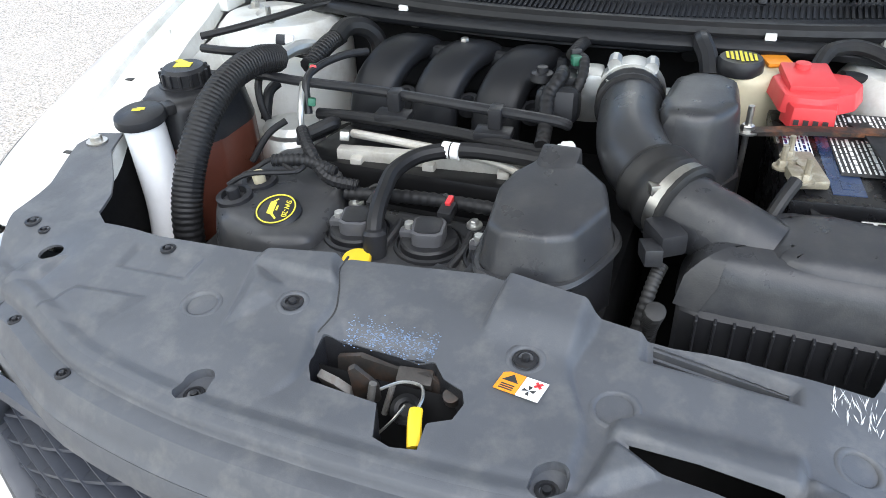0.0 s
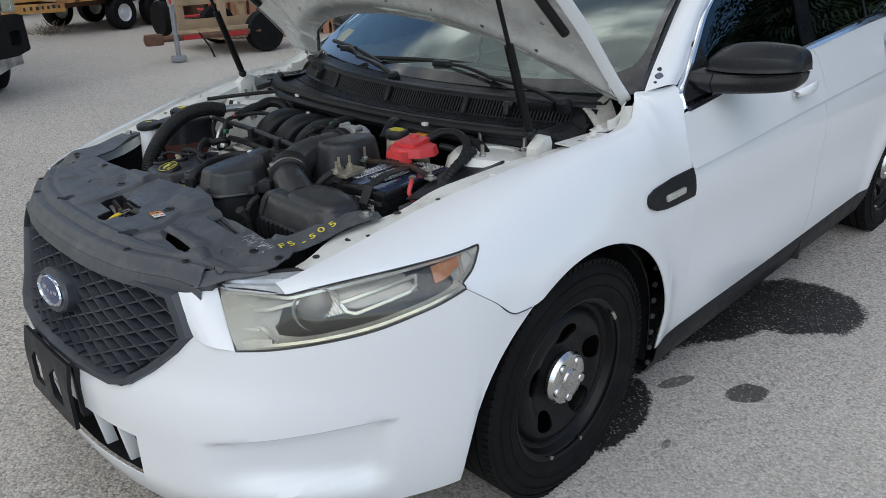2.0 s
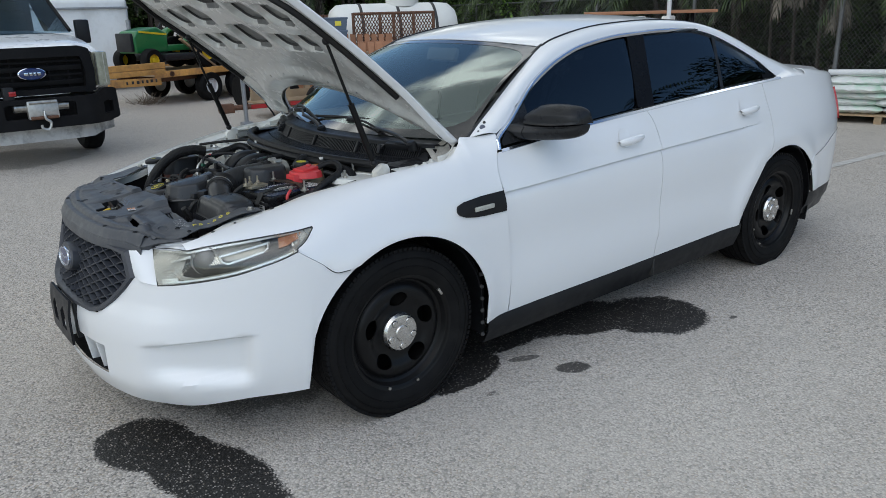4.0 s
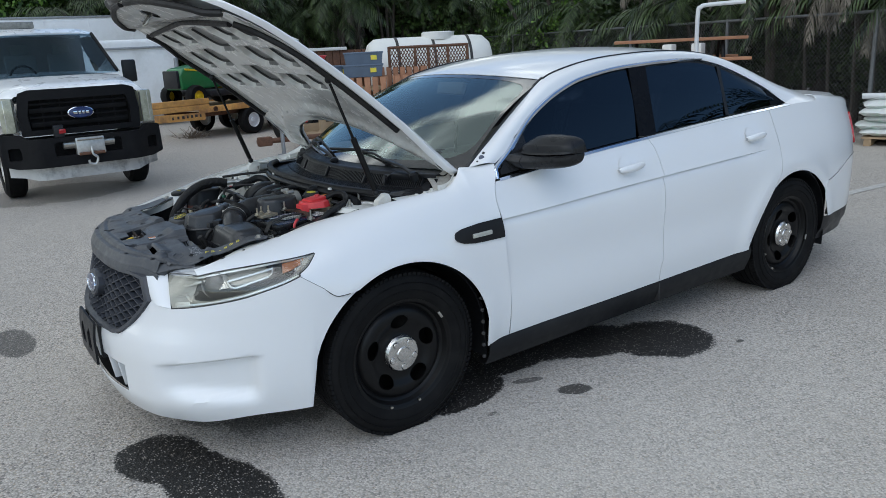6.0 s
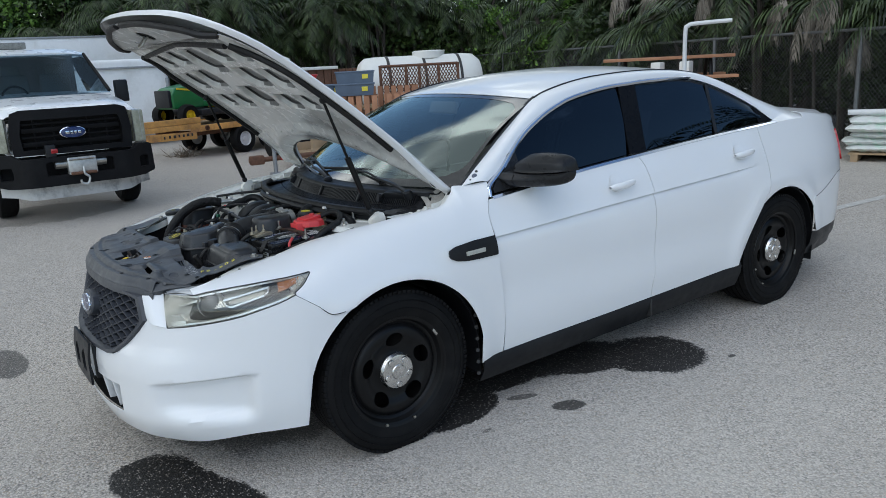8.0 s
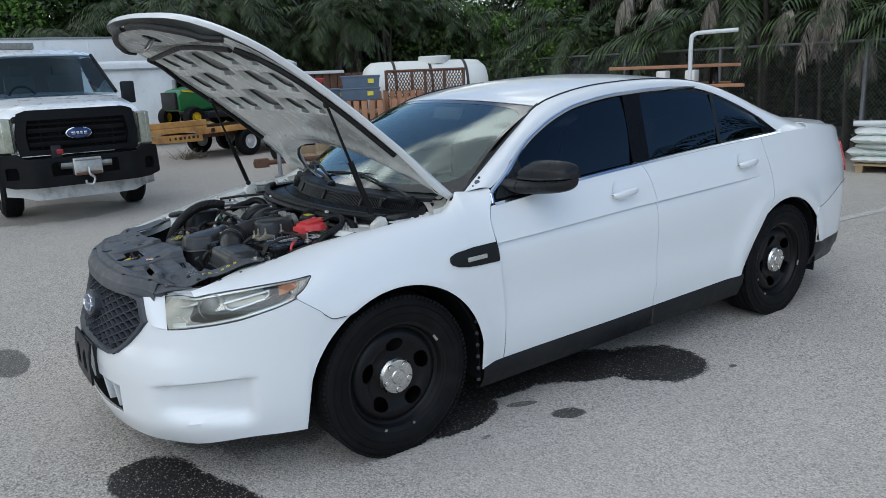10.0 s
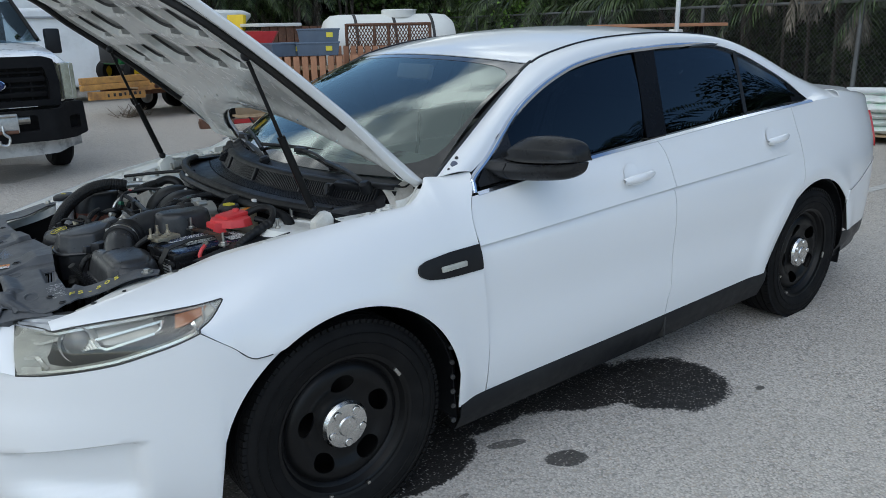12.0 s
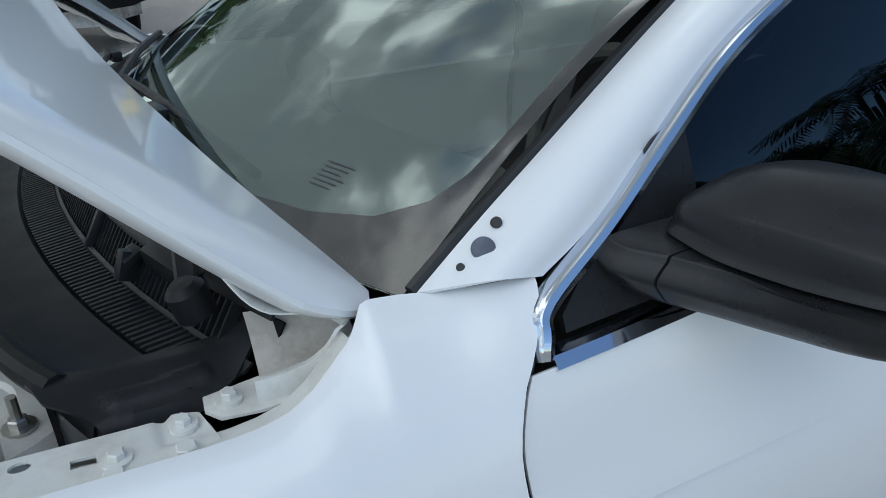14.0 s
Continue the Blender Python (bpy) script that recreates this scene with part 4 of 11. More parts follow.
for a, b, c, d in ((-0.040, 0.004, 0.020, 0.014), (-0.018, -0.001, 0.016, 0.014), (0.004, -0.001, 0.014, 0.014), (0.030, 0.002, 0.022, 0.018)):
    p = bc + Vector((0, -1, 0)) * -a + Vector((0.21, 0, 0.977)) * b + Vector((-0.977, 0, 0.21)) * 0.0175
    box(bm, p, (0.003, c, d * 0.6), (0, 12, 0), 0.001)
part("badge_mark", bm, CHROME, grille)

# number plate bracket (empty)
bm = bmesh.new()
PB = [(-0.155, 0.36), (-0.155, 0.535), (0.155, 0.535), (0.155, 0.36)]
pl_out = [(-0.155, 0.355), (0.155, 0.355), (0.155, 0.54), (-0.155, 0.54)]
holes = [[(-0.10, 0.40), (-0.03, 0.40), (-0.03, 0.47), (-0.07, 0.50), (-0.10, 0.47)], [(0.03, 0.40), (0.10, 0.40), (0.10, 0.47), (0.07, 0.50), (0.03, 0.47)]]
bm = plate(pl_out, holes, 0.012, lambda y, z: (front_at(abs(y) * 0.6, z).x - 0.030, y, z))
pb = part("plate_bracket", bm, SATIN, car, "empty black number plate bracket", solid=0.010)
bm = bmesh.new()
for y in (-0.13, 0.13):
    bm = bmesh.new()
    box(bm, (-1.02, y, 0.45), (0.05, 0.03, 0.15), (0, 0, 0), 0.004)
    part("bracket_standoff", bm, SATIN, pb)

# ---- wheels ----
def make_wheel():
    w = new("wheel")
    w.parent = car
    bm = bmesh.new()
    # axis is y; outer face towards -y
    ty = [(0.238, -0.098), (0.262, -0.112), (0.300, -0.120), (0.335, -0.112), (0.352, -0.098), (0.360, -0.080)]
    for z in (-0.062, -0.022, 0.018, 0.058):
        ty += [(0.361, z - 0.012), (0.361, z - 0.004), (0.352, z - 0.003), (0.352, z + 0.003), (0.361, z + 0.004)]
    ty += [(0.360, 0.080), (0.352, 0.098), (0.335, 0.112), (0.262, 0.112), (0.238, 0.098)]
    lathe(bm, ty, (0, 0, 0), (0, 1, 0), 72, False)
    t = part("tyre", bm, RUBBER, w, "worn black radial tyre", 28)
    bm = bmesh.new()
    for i in range(96):
        a = 2 * math.pi * i / 96
        for z, tw in ((-0.088, 10), (0.088, -10)):
            m = Matrix.Rotation(a, 4, "Y") @ pose(0, z, 0.3535, 0, 0, tw)
            got = bmesh.ops.create_cube(bm, size=1.0)["verts"]
            for v in got:
                v.co = m @ Vector((v.co.x * 0.0185, v.co.y * 0.036, v.co.z * 0.013))
    part("tread", bm, RUBBER, t, smooth=0)["kind"] = "stuff"
    bm = bmesh.new()
    for r0 in (0.285, 0.318):
        lathe(bm, [(r0, -0.1165), (r0 + 0.002, -0.1205), (r0 + 0.004, -0.1165)], (0, 0, 0), (0, 1, 0), 60, False)
    part("sidewall_rib", bm, RUBBER, t)
    bm = bmesh.new()
    lathe(bm, [(0.236, -0.100), (0.246, -0.104), (0.246, -0.098), (0.230, -0.090), (0.220, -0.070), (0.208, -0.064), (0.200, -0.050), (0.195, 0.09), (0.24, 0.10)], (0, 0, 0), (0, 1, 0), 60, False)
    r = part("rim", bm, STEELBLK, w, "black painted steel rim")
    dish = pchip([0.0, 0.06, 0.085, 0.12, 0.16, 0.185, 0.212], [-0.072, -0.070, -0.058, -0.062, -0.078, -0.074, -0.050])
    holes = []
    for k in range(5):
        a = radians(90 + 72 * k)
        holes.append(ring_loop(math.cos(a) * 0.140, math.sin(a) * 0.140, 0.031, 0.043, 18, math.degrees(a)))
    bm = plate(ring_loop(0, 0, 0.208, n=64), holes, 0.0075, lambda x, z: (x, dish(math.hypot(x, z)), z))
    part("wheel_disc", bm, STEELBLK, r, "black steel disc with oval holes", solid=0.006)
    bm = bmesh.new()
    lathe(bm, [(0.19, 0.02), (0.05, 0.015)], (0, 0, 0), (0, 1, 0), 40, False)
    part("brake_disc", bm, STEELBLK, r)
    bm = bmesh.new()
    lathe(bm, [(0.080, -0.070), (0.082, -0.080), (0.074, -0.092), (0.050, -0.098), (0.034, -0.096), (0.030, -0.101), (0.0, -0.102)], (0, 0, 0), (0, 1, 0), 36)
    for k in range(5):
        a = radians(54 + 72 * k)
        lathe(bm, [(0.016, -0.086), (0.0155, -0.096), (0.012, -0.1005), (0.0, -0.1015)], (math.cos(a) * 0.057, 0, math.sin(a) * 0.057), (0, 1, 0), 14)
    part("hub_cap", bm, CAPM, r, "chrome centre cap with lug covers")
    for a, rr in ((35, 0.222), (-110, 0.224), (-75, 0.224)):
        bm = bmesh.new()
        m = Matrix.Rotation(radians(-a), 4, "Y")
        box(bm, (rr + 0.012, -0.104, 0), (0.012, 0.010, 0.035 if a == 35 else 0.012), (0, 0, 0), 0.003)
        for v in bm.verts:
            v.co = m @ v.co
        part("balance_weight", bm, STEEL, r)
    return w


wheel = make_wheel()
WY = 0.825
wheel.matrix_basis = pose(0, -WY, HUB_Z)
for x, sg in ((WB, 1), (0, -1), (WB, -1)):
    copy_thing(wheel, pose(x, -WY * sg, HUB_Z, 0, 17 * x, 0 if sg > 0 else 180)).parent = car

# wheel wells
for x in (0.0, WB):
    for sg in (1, -1):
        bm = bmesh.new()
        rows = []
        for i in range(15):
            a = math.pi * i / 14
            yo = side_y(max(-0.7, x + 0.01 + 0.45 * math.cos(a))) * (0.985 if math.cos(a) > 0.2 and x > 1 else 0.955) - (0.004 if math.cos(a) > 0.2 and x > 1 else 0.012)
            p = [(x + 0.01 + 0.437 * math.cos(a), -yo * sg, 0.33 + 0.425 * math.sin(a) if 0 < i < 14 else 0.285), (x + 0.01 + 0.46 * math.cos(a), -(yo - 0.015) * sg, 0.33 + 0.44 * math.sin(a) if 0 < i < 14 else (0.285 if x + math.cos(a) < 0.9 else 0.19)), (x + 0.01 + 0.46 * math.cos(a), -0.60 * sg, 0.33 + 0.44 * math.sin(a) if 0 < i < 14 else 0.19)]
            rows.append(p)
        sheet(rows, bm)
        part("wheel_liner", bm, SATIN, car, "black wheel-arch liner", solid=0.003)
# added black panels that keep the see-through gap behind the rear wheels dark
for sg in (1, -1):
    bm = sheet([[Vector((WB + 0.475 + 0.02 * s_, -(0.55 + 0.345 * s_) * sg, z)) for z in steps(0.24, 0.66, 3)] for s_ in steps(0, 1, 4)])
    part("splash_shield", bm, VOID, car, "black panel added to close the gap behind the rear wheel", solid=0.004)
for i, z in enumerate(steps(0.22, 0.56, 6)):
    bm = bmesh.new()
    lathe(bm, [(0.010, 0), (0.009, 0.006), (0, 0.007)], (0.425 - 0.05 * max(0, z - 0.4), -0.928, z), (-0.3, -1, 0), 10)
    part("liner_clip", bm, INK, car)
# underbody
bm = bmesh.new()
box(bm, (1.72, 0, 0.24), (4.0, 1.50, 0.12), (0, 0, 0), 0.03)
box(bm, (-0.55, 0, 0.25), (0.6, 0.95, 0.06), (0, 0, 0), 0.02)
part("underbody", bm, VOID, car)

# ---- greenhouse ----
CHR = [(0.592, 0.838, 1.084), (0.67, 0.819, 1.124), (0.76, 0.788, 1.19), (0.878, 0.748, 1.27), (1.021, 0.714, 1.338), (1.15, 0.692, 1.385), (1.291, 0.674, 1.421), (1.527, 0.658, 1.453), (1.734, 0.653, 1.465), (1.953, 0.649, 1.472), (2.204, 0.651, 1.466), (2.398, 0.667, 1.434), (2.582, 0.699, 1.37), (2.808, 0.751, 1.263), (2.953, 0.800, 1.16)]
ROOFE = [(0.472, 0.802, 1.076), (0.56, 0.772, 1.128), (0.66, 0.742, 1.186), (0.80, 0.70, 1.268), (0.95, 0.658, 1.353), (1.05, 0.632, 1.408), (1.16, 0.612, 1.447), (1.40, 0.600, 1.492), (1.65, 0.596, 1.512), (1.95, 0.594, 1.518), (2.25, 0.598, 1.503), (2.50, 0.605, 1.462), (2.75, 0.628, 1.385), (3.0, 0.665, 1.285), (3.28, 0.735, 1.185)]
chr_line = spline([(x, -y, z) for x, y, z in CHR], 84)
chrome_line = spline([(0.553, -0.880, 1.016), (0.557, -0.873, 1.036), (0.574, -0.853, 1.069)] + [(x, -y, z) for x, y, z in CHR[1:]], 94)
roof_line = spline([(x, -y, z) for x, y, z in ROOFE], 84)


def side_frame():
    rows = []
    for a, b in zip(chr_line, roof_line):
        row = []
        for s in steps(0, 1, 8):
            p = a.lerp(b, s)
            row.append(p + Vector((0, -0.018, 0.012)) * math.sin(s * math.pi))
        rows.append(row)
    # sail panel behind the rear side window down to the shoulder
    end = rows[-1]
    low = [side_at(2.93 + 0.37 * s, belt_z(2.93 + 0.37 * s)) for s in steps(0, 1, 8)]
    return [rows, [end, [p.lerp(q, 0.5) + Vector((0, -0.006, 0)) for p, q in zip(end, low)], low]]


both(side_frame, "roof_pillar", WHITE, car, "white painted roof side frame")

# roof skin
rows = []
rc = pchip([0, 16, 28, 42, 54, 66, 72, 84], [1.07, 1.4, 1.46, 1.53, 1.545, 1.528, 1.50, 1.2])
EDGE = [p for p in roof_line if 1.08 <= p.x <= 2.62]
crown = pchip([1.0, 1.2, 1.5, 1.9, 2.3, 2.62], [0.026, 0.034, 0.040, 0.040, 0.036, 0.030])
for p in EDGE:
    rows.append([Vector((p.x + (1 - (y / p.y) ** 2) * (-0.07 if p.x < 1.5 else 0.05) * smoothstep(abs(p.x - 1.8), 0.3, 0.75), y, p.z + crown(p.x) * (1 - (y / p.y) ** 2) - 0.002)) for y in steps(p.y, -p.y, 24)])
part("roof", sheet(rows), WHITE, car, "white painted roof", solid=0.004)
ROOF_FRONT, ROOF_REAR = rows[0], rows[-1]
for sg in (1, -1):
    bm = bmesh.new()
    tube(bm, [(p.x, p.y * sg, p.z + 0.002) for p in EDGE[::4]], 0.006, 6)
    part("roof_gutter_strip", bm, SATIN, car, "black roof gutter strip")

# windscreen: black border pane and clear pane
WS_BOT = [Vector((0.462 - 0.20 * (1 - (y / 0.79) ** 2), y, 1.066 - 0.012 * (1 - (y / 0.79) ** 2))) for y in steps(-0.79, 0.79, 24)]
ws_rows = []
for i in range(17):
    s = i / 16
    row = []
    for j in range(25):
        a, b = WS_BOT[j], ROOF_FRONT[j] + Vector((-0.012, 0, -0.006))
        row.append(a.lerp(b, s) + Vector((-0.018, 0, 0.03)) * math.sin(s * math.pi))
    ws_rows.append(row)
part("windshield", sheet(ws_rows), GLASS_WS, car, "clear windscreen with a dark shaded border", solid=0.004).visible_shadow = False


def ws_at(u, v, d=0.0):
    a, b = min(u * 24, 23.999), min(v * 16, 15.999)
    j, i = int(a), int(b)
    fa, fb = a - j, b - i
    p = (ws_rows[i][j] * (1 - fa) + ws_rows[i][j + 1] * fa) * (1 - fb) + (ws_rows[i + 1][j] * (1 - fa) + ws_rows[i + 1][j + 1] * fa) * fb
    return p + Vector((0.5, 0, -0.85)) * d


def border(inner_u, low_v, top_v, n=64):
    rows = []
    for i in range(n + 1):
        a = 2 * math.pi * i / n
        c, s = math.cos(a), math.sin(a)
        k = 1 / max(abs(c), abs(s))
        ou, ov = 0.5 + 0.5 * c * k, 0.5 + 0.5 * s * k
        e = (abs(c) ** 7 + abs(s) ** 7) ** (-1 / 7)
        iu = 0.5 + (0.5 - inner_u) * c * e
        iv = (low_v + 1 - top_v) / 2 + (1 - top_v - low_v) / 2 * s * e
        rows.append([ws_at(ou, ov, -0.0035), ws_at((ou + iu) / 2, (ov + iv) / 2, -0.0035), ws_at(iu, iv, -0.0030)])
    return sheet(rows)


part("windshield_border", border(0.013, 0.060, 0.04), BLACKGLASS, car, "dusty black ceramic border of the windscreen", solid=0.001)
for sg in (1, -1):
    bm = bmesh.new()
    tube(bm, [Vector((p.x - 0.004, p.y * sg + 0.008 * sg, p.z)) for p in roof_line[0:34:3]], 0.0075, 6)
    part("windshield_seal", bm, INK, car, "black windscreen edge trim")
# rear window and boot lid
rows = []
for s in steps(0, 1, 8):
    row = []
    for j in range(25):
        b = Vector((3.36 + 0.10 * (1 - (ROOF_REAR[j].y / 0.61) ** 2), ROOF_REAR[j].y * 1.1, 1.165 + 0.010 * (1 - (ROOF_REAR[j].y / 0.61) ** 2)))
        row.append(ROOF_REAR[j].lerp(b, s) + Vector((0.0, 0, -0.02)) * math.sin(s * math.pi) * (1 - (ROOF_REAR[j].y / 0.62) ** 2))
    rows.append(row)
part("rear_window", sheet(rows), GLASS_TINT, car, "dark tinted rear window", solid=0.004)
last = rows[-1]
rows = [last]
for x, z, w in ((3.6, 1.165, 0.70), (3.85, 1.150, 0.68), (3.98, 1.155, 0.62), (4.03, 1.13, 0.6), (4.06, 1.02, 0.56)):
    rows.append([Vector((x + 0.05 * (1 - (q.y / last[0].y) ** 2), q.y / abs(last[0].y) * w, z - 0.02 * (q.y / last[0].y) ** 2 - (0.02 if abs(q.y) > 0.6 else 0))) for q in last])
part("boot_lid", sheet(rows), WHITE, car, "white boot lid with a small lip spoiler", solid=0.004)


def deck_side():
    rows = []
    for x in steps(3.28, 4.03, 12):
        a = side_at(x, belt_z(x))
        yin = pchip([3.28, 3.6, 3.85, 4.03], [0.735, 0.70, 0.66, 0.57])(x)
        zin = pchip([3.28, 3.6, 3.9, 4.03], [1.185, 1.150, 1.125, 1.08])(x)
        row = [a.lerp(Vector((x, -yin, zin)), s) + Vector((0, -0.018, 0.016)) * math.sin(s * math.pi) for s in steps(0, 1, 6)]
        rows.append(row)
    return [rows]


both(deck_side, "rear_shoulder", WHITE, car, "white rear shoulder panel")
both(lambda: [[[side_at(x, z) + Vector((0.004, -0.006, 0)) for z in steps(0.82, 1.03 - (x - 3.80) * 0.25, 6)] for x in steps(3.80, 4.02, 8)]], "tail_light", REDLENS, car, "red tail lamp", solid=0.012)

# side glass, frames and chrome
def gplane(x, z, out=0.0):
    return Vector((x, -(0.868 - 0.489 * (z - 1.02)) - out, z))


chr_z = pchip([p[0] for p in CHR], [p[2] for p in CHR])
belt_g = lambda x: belt_z(x) + 0.012


def pane(x0, x1, x0t, x1t, n=16):
    rows = []
    for i in range(n + 1):
        s = i / n
        xb, xt = x0 + (x1 - x0) * s, x0t + (x1t - x0t) * s
        zb, zt = belt_g(xb), chr_z(xt) - 0.014
        rows.append([gplane(xb + (xt - xb) * v, zb + (zt - zb) * v, -0.006 + 0.010 * math.sin(v * math.pi)) for v in steps(0, 1, 8)])
    return [rows]


both(lambda: pane(0.60, 1.60, 0.66, 1.695, 26), "front_side_window", GLASS_TINT, car, "black tinted front side window", solid=0.004)
both(lambda: pane(1.67, 2.345, 1.77, 2.43), "rear_side_window", GLASS_TINT, car, "black tinted rear side window", solid=0.004)
both(lambda: pane(2.365, 2.83, 2.435, 2.86), "quarter_window", GLASS_TINT, car, "black tinted fixed quarter window", solid=0.004)
GLOSSB = mat("gloss_black_pillar", (0.005, 0.005, 0.006), 0.3, var=0.2, spec=0.08)
both(lambda: [[[gplane(x0 + (0.10) * v, belt_g(1.6) + (1.452 - belt_g(1.6)) * v, 0.006) for v in steps(0, 1, 8)] for x0 in (1.565, 1.63, 1.70)]], "b_pillar_cover", GLOSSB, car, "gloss black B-pillar cover", solid=0.006)
for sg in (1, -1):
    f = lambda p, sg=sg: Vector((p.x, p.y * sg, p.z))
    bm = bmesh.new()
    rows = []
    for i, p in enumerate(chrome_line[:74]):
        w = 0.026 if i < 66 else 0.026 * (74 - i) / 8
        q = Vector((0, -0.006, 0.004))
        d = (chrome_line[i + 1] - p).normalized()
        inn = d.cross(Vector((0, -0.9, 0.43))).normalized()
        if inn.dot(Vector((1.5, -0.8, 1.15)) - p) < 0:
            inn = -inn
        rows.append([f(p - q * 0.5), f(p + q * 1.2 + inn * w * 0.10), f(p + q * 2.2 + inn * w * 0.34), f(p + q * 2.3 + inn * w * 0.62), f(p + q * 1.5 + inn * w * 0.90), f(p + inn * w - q)])
    part("window_chrome", sheet(rows, bm), CHROME, car, "bright chrome window surround", solid=0.002)
    bm = bmesh.new()
    rows = []
    for i, x in enumerate(steps(0.575, 2.95, 40)):
        z = belt_z(x)
        y = side_at(x, z).y
        rows.append([f(Vector((x, y - 0.001, z - 0.006))), f(Vector((x, y - 0.006, z))), f(Vector((x, y + 0.004, z + 0.009))), f(Vector((x, y + 0.02, z + 0.010)))])
    part("belt_moulding", sheet(rows, bm), CHROME, car, "chrome belt moulding", solid=0.002)
    # black inner frame under the chrome
    bm = bmesh.new()
    rows = []
    for i, p in enumerate(chr_line):
        d = (chr_line[min(i + 1, 84)] - chr_line[max(i - 1, 0)]).normalized()
        inn = d.cross(Vector((0, -0.9, 0.43))).normalized()
        if (inn.z > 0 and i > 25) or (i <= 25 and inn.x < 0):
            inn = -inn
        rows.append([f(p + inn * 0.014 + Vector((0, 0.004, 0))), f(p + inn * 0.045 + Vector((0, 0.010, 0)))])
    part("window_frame", sheet(rows, bm), SATIN, car, "black window frame", solid=0.004)
    bm = bmesh.new()
    sheet([[f(gplane(2.335, belt_g(2.34), 0.004)), f(gplane(2.415, chr_z(2.42) - 0.01, 0.004))], [f(gplane(2.365, belt_g(2.36), 0.004)), f(gplane(2.44, chr_z(2.43) - 0.01, 0.004))]], bm)
    part("window_divider", bm, SATIN, car, solid=0.004)
    bm = bmesh.new()
    sheet([[f(gplane(2.80, belt_g(2.80), 0.003)), f(gplane(2.80, chr_z(2.80) - 0.01, 0.003))], [f(gplane(2.97, belt_g(2.97), 0.003)), f(gplane(2.955, chr_z(2.95), 0.003))]], bm)
    part("sail_trim", bm, GLOSSB, car, "gloss black corner trim", solid=0.004)

# door handles with finger cups
for sg in (1, -1):
    for x0, z0, tilt in ((1.30, 0.965, -3.5), (2.385, 1.005, -3.0)):
        y0 = side_at(x0 + 0.08, z0).y
        bm = bmesh.new()
        rows = []
        for i in range(13):
            s = i / 12
            w = 0.019 * (0.75 + 0.25 * math.sin(math.pi * s)) * (0.55 if i in (0, 12) else 1)
            c = Vector((x0 + 0.185 * s, y0 - 0.012 - 0.030 * math.sin(math.pi * min(1, max(0, 0.06 + s * 0.88))) ** 0.5, z0 + 0.012 * s))
            rows.append([Vector((c.x, (c.y + math.cos(a) * 0.011) * sg, c.z + math.sin(a) * w)) for a in (2 * math.pi * k / 12 for k in range(13))])
        sheet(rows, bm)
        bmesh.ops.holes_fill(bm, edges=[e for e in bm.edges if e.is_boundary], sides=16)
        door = (front_doors if x0 < 2 else rear_doors)[0 if sg > 0 else 1]
        part("door_handle", bm, WHITE, door, "white pull handle")
        bm = bmesh.new()
        rows = []
        for r, dep in ((0.045, 0.0015), (0.040, -0.002), (0.030, -0.004), (0.0, -0.006)):
            rows.append([Vector((x0 + 0.075 + math.cos(a) * r * 1.05, (side_at(x0 + 0.08, z0 + math.sin(a) * r).y - 0.002 - dep * 0.2) * sg, z0 + 0.016 + math.sin(a) * r)) for a in (2 * math.pi * k / 24 for k in range(25))])
        part("handle_cup", sheet(rows, bm), WHITE, door)
        if x0 < 2:
            bm = bmesh.new()
            lathe(bm, [(0.006, 0), (0.006, 0.004), (0, 0.004)], (x0 + 0.163, (y0 - 0.036) * sg, z0 + 0.012), (0, -sg, 0), 12)
            part("lock_cylinder", bm, STEEL, door)

# fender vent with marker lamp
for sg in (1, -1):
    fnd = fenders[0 if sg > 0 else 1]
    outl = [(0.262, 0.822), (0.272, 0.838), (0.30, 0.848), (0.40, 0.858), (0.527, 0.862), (0.532, 0.80), (0.535, 0.775), (0.43, 0.775), (0.36, 0.778), (0.30, 0.788), (0.272, 0.802)]
    bm = plate(outl, [], 0.012, lambda x, z: (x, (section_at(x, z).y - 0.007 + 0.004 * smoothstep(abs(z - 0.815), 0.015, 0.04)) * sg, z))
    vent = part("fender_vent", bm, ROCKER, fnd, "black fender vent trim", solid=0.010)
    bm = bmesh.new()
    box(bm, (0.405, (section_at(0.405, 0.81).y - 0.014) * sg, 0.812), (0.105, 0.012, 0.019), (0, -1.5, 0), 0.004)
    part("marker_lamp", bm, LAMPIN, vent, "clear marker lamp")

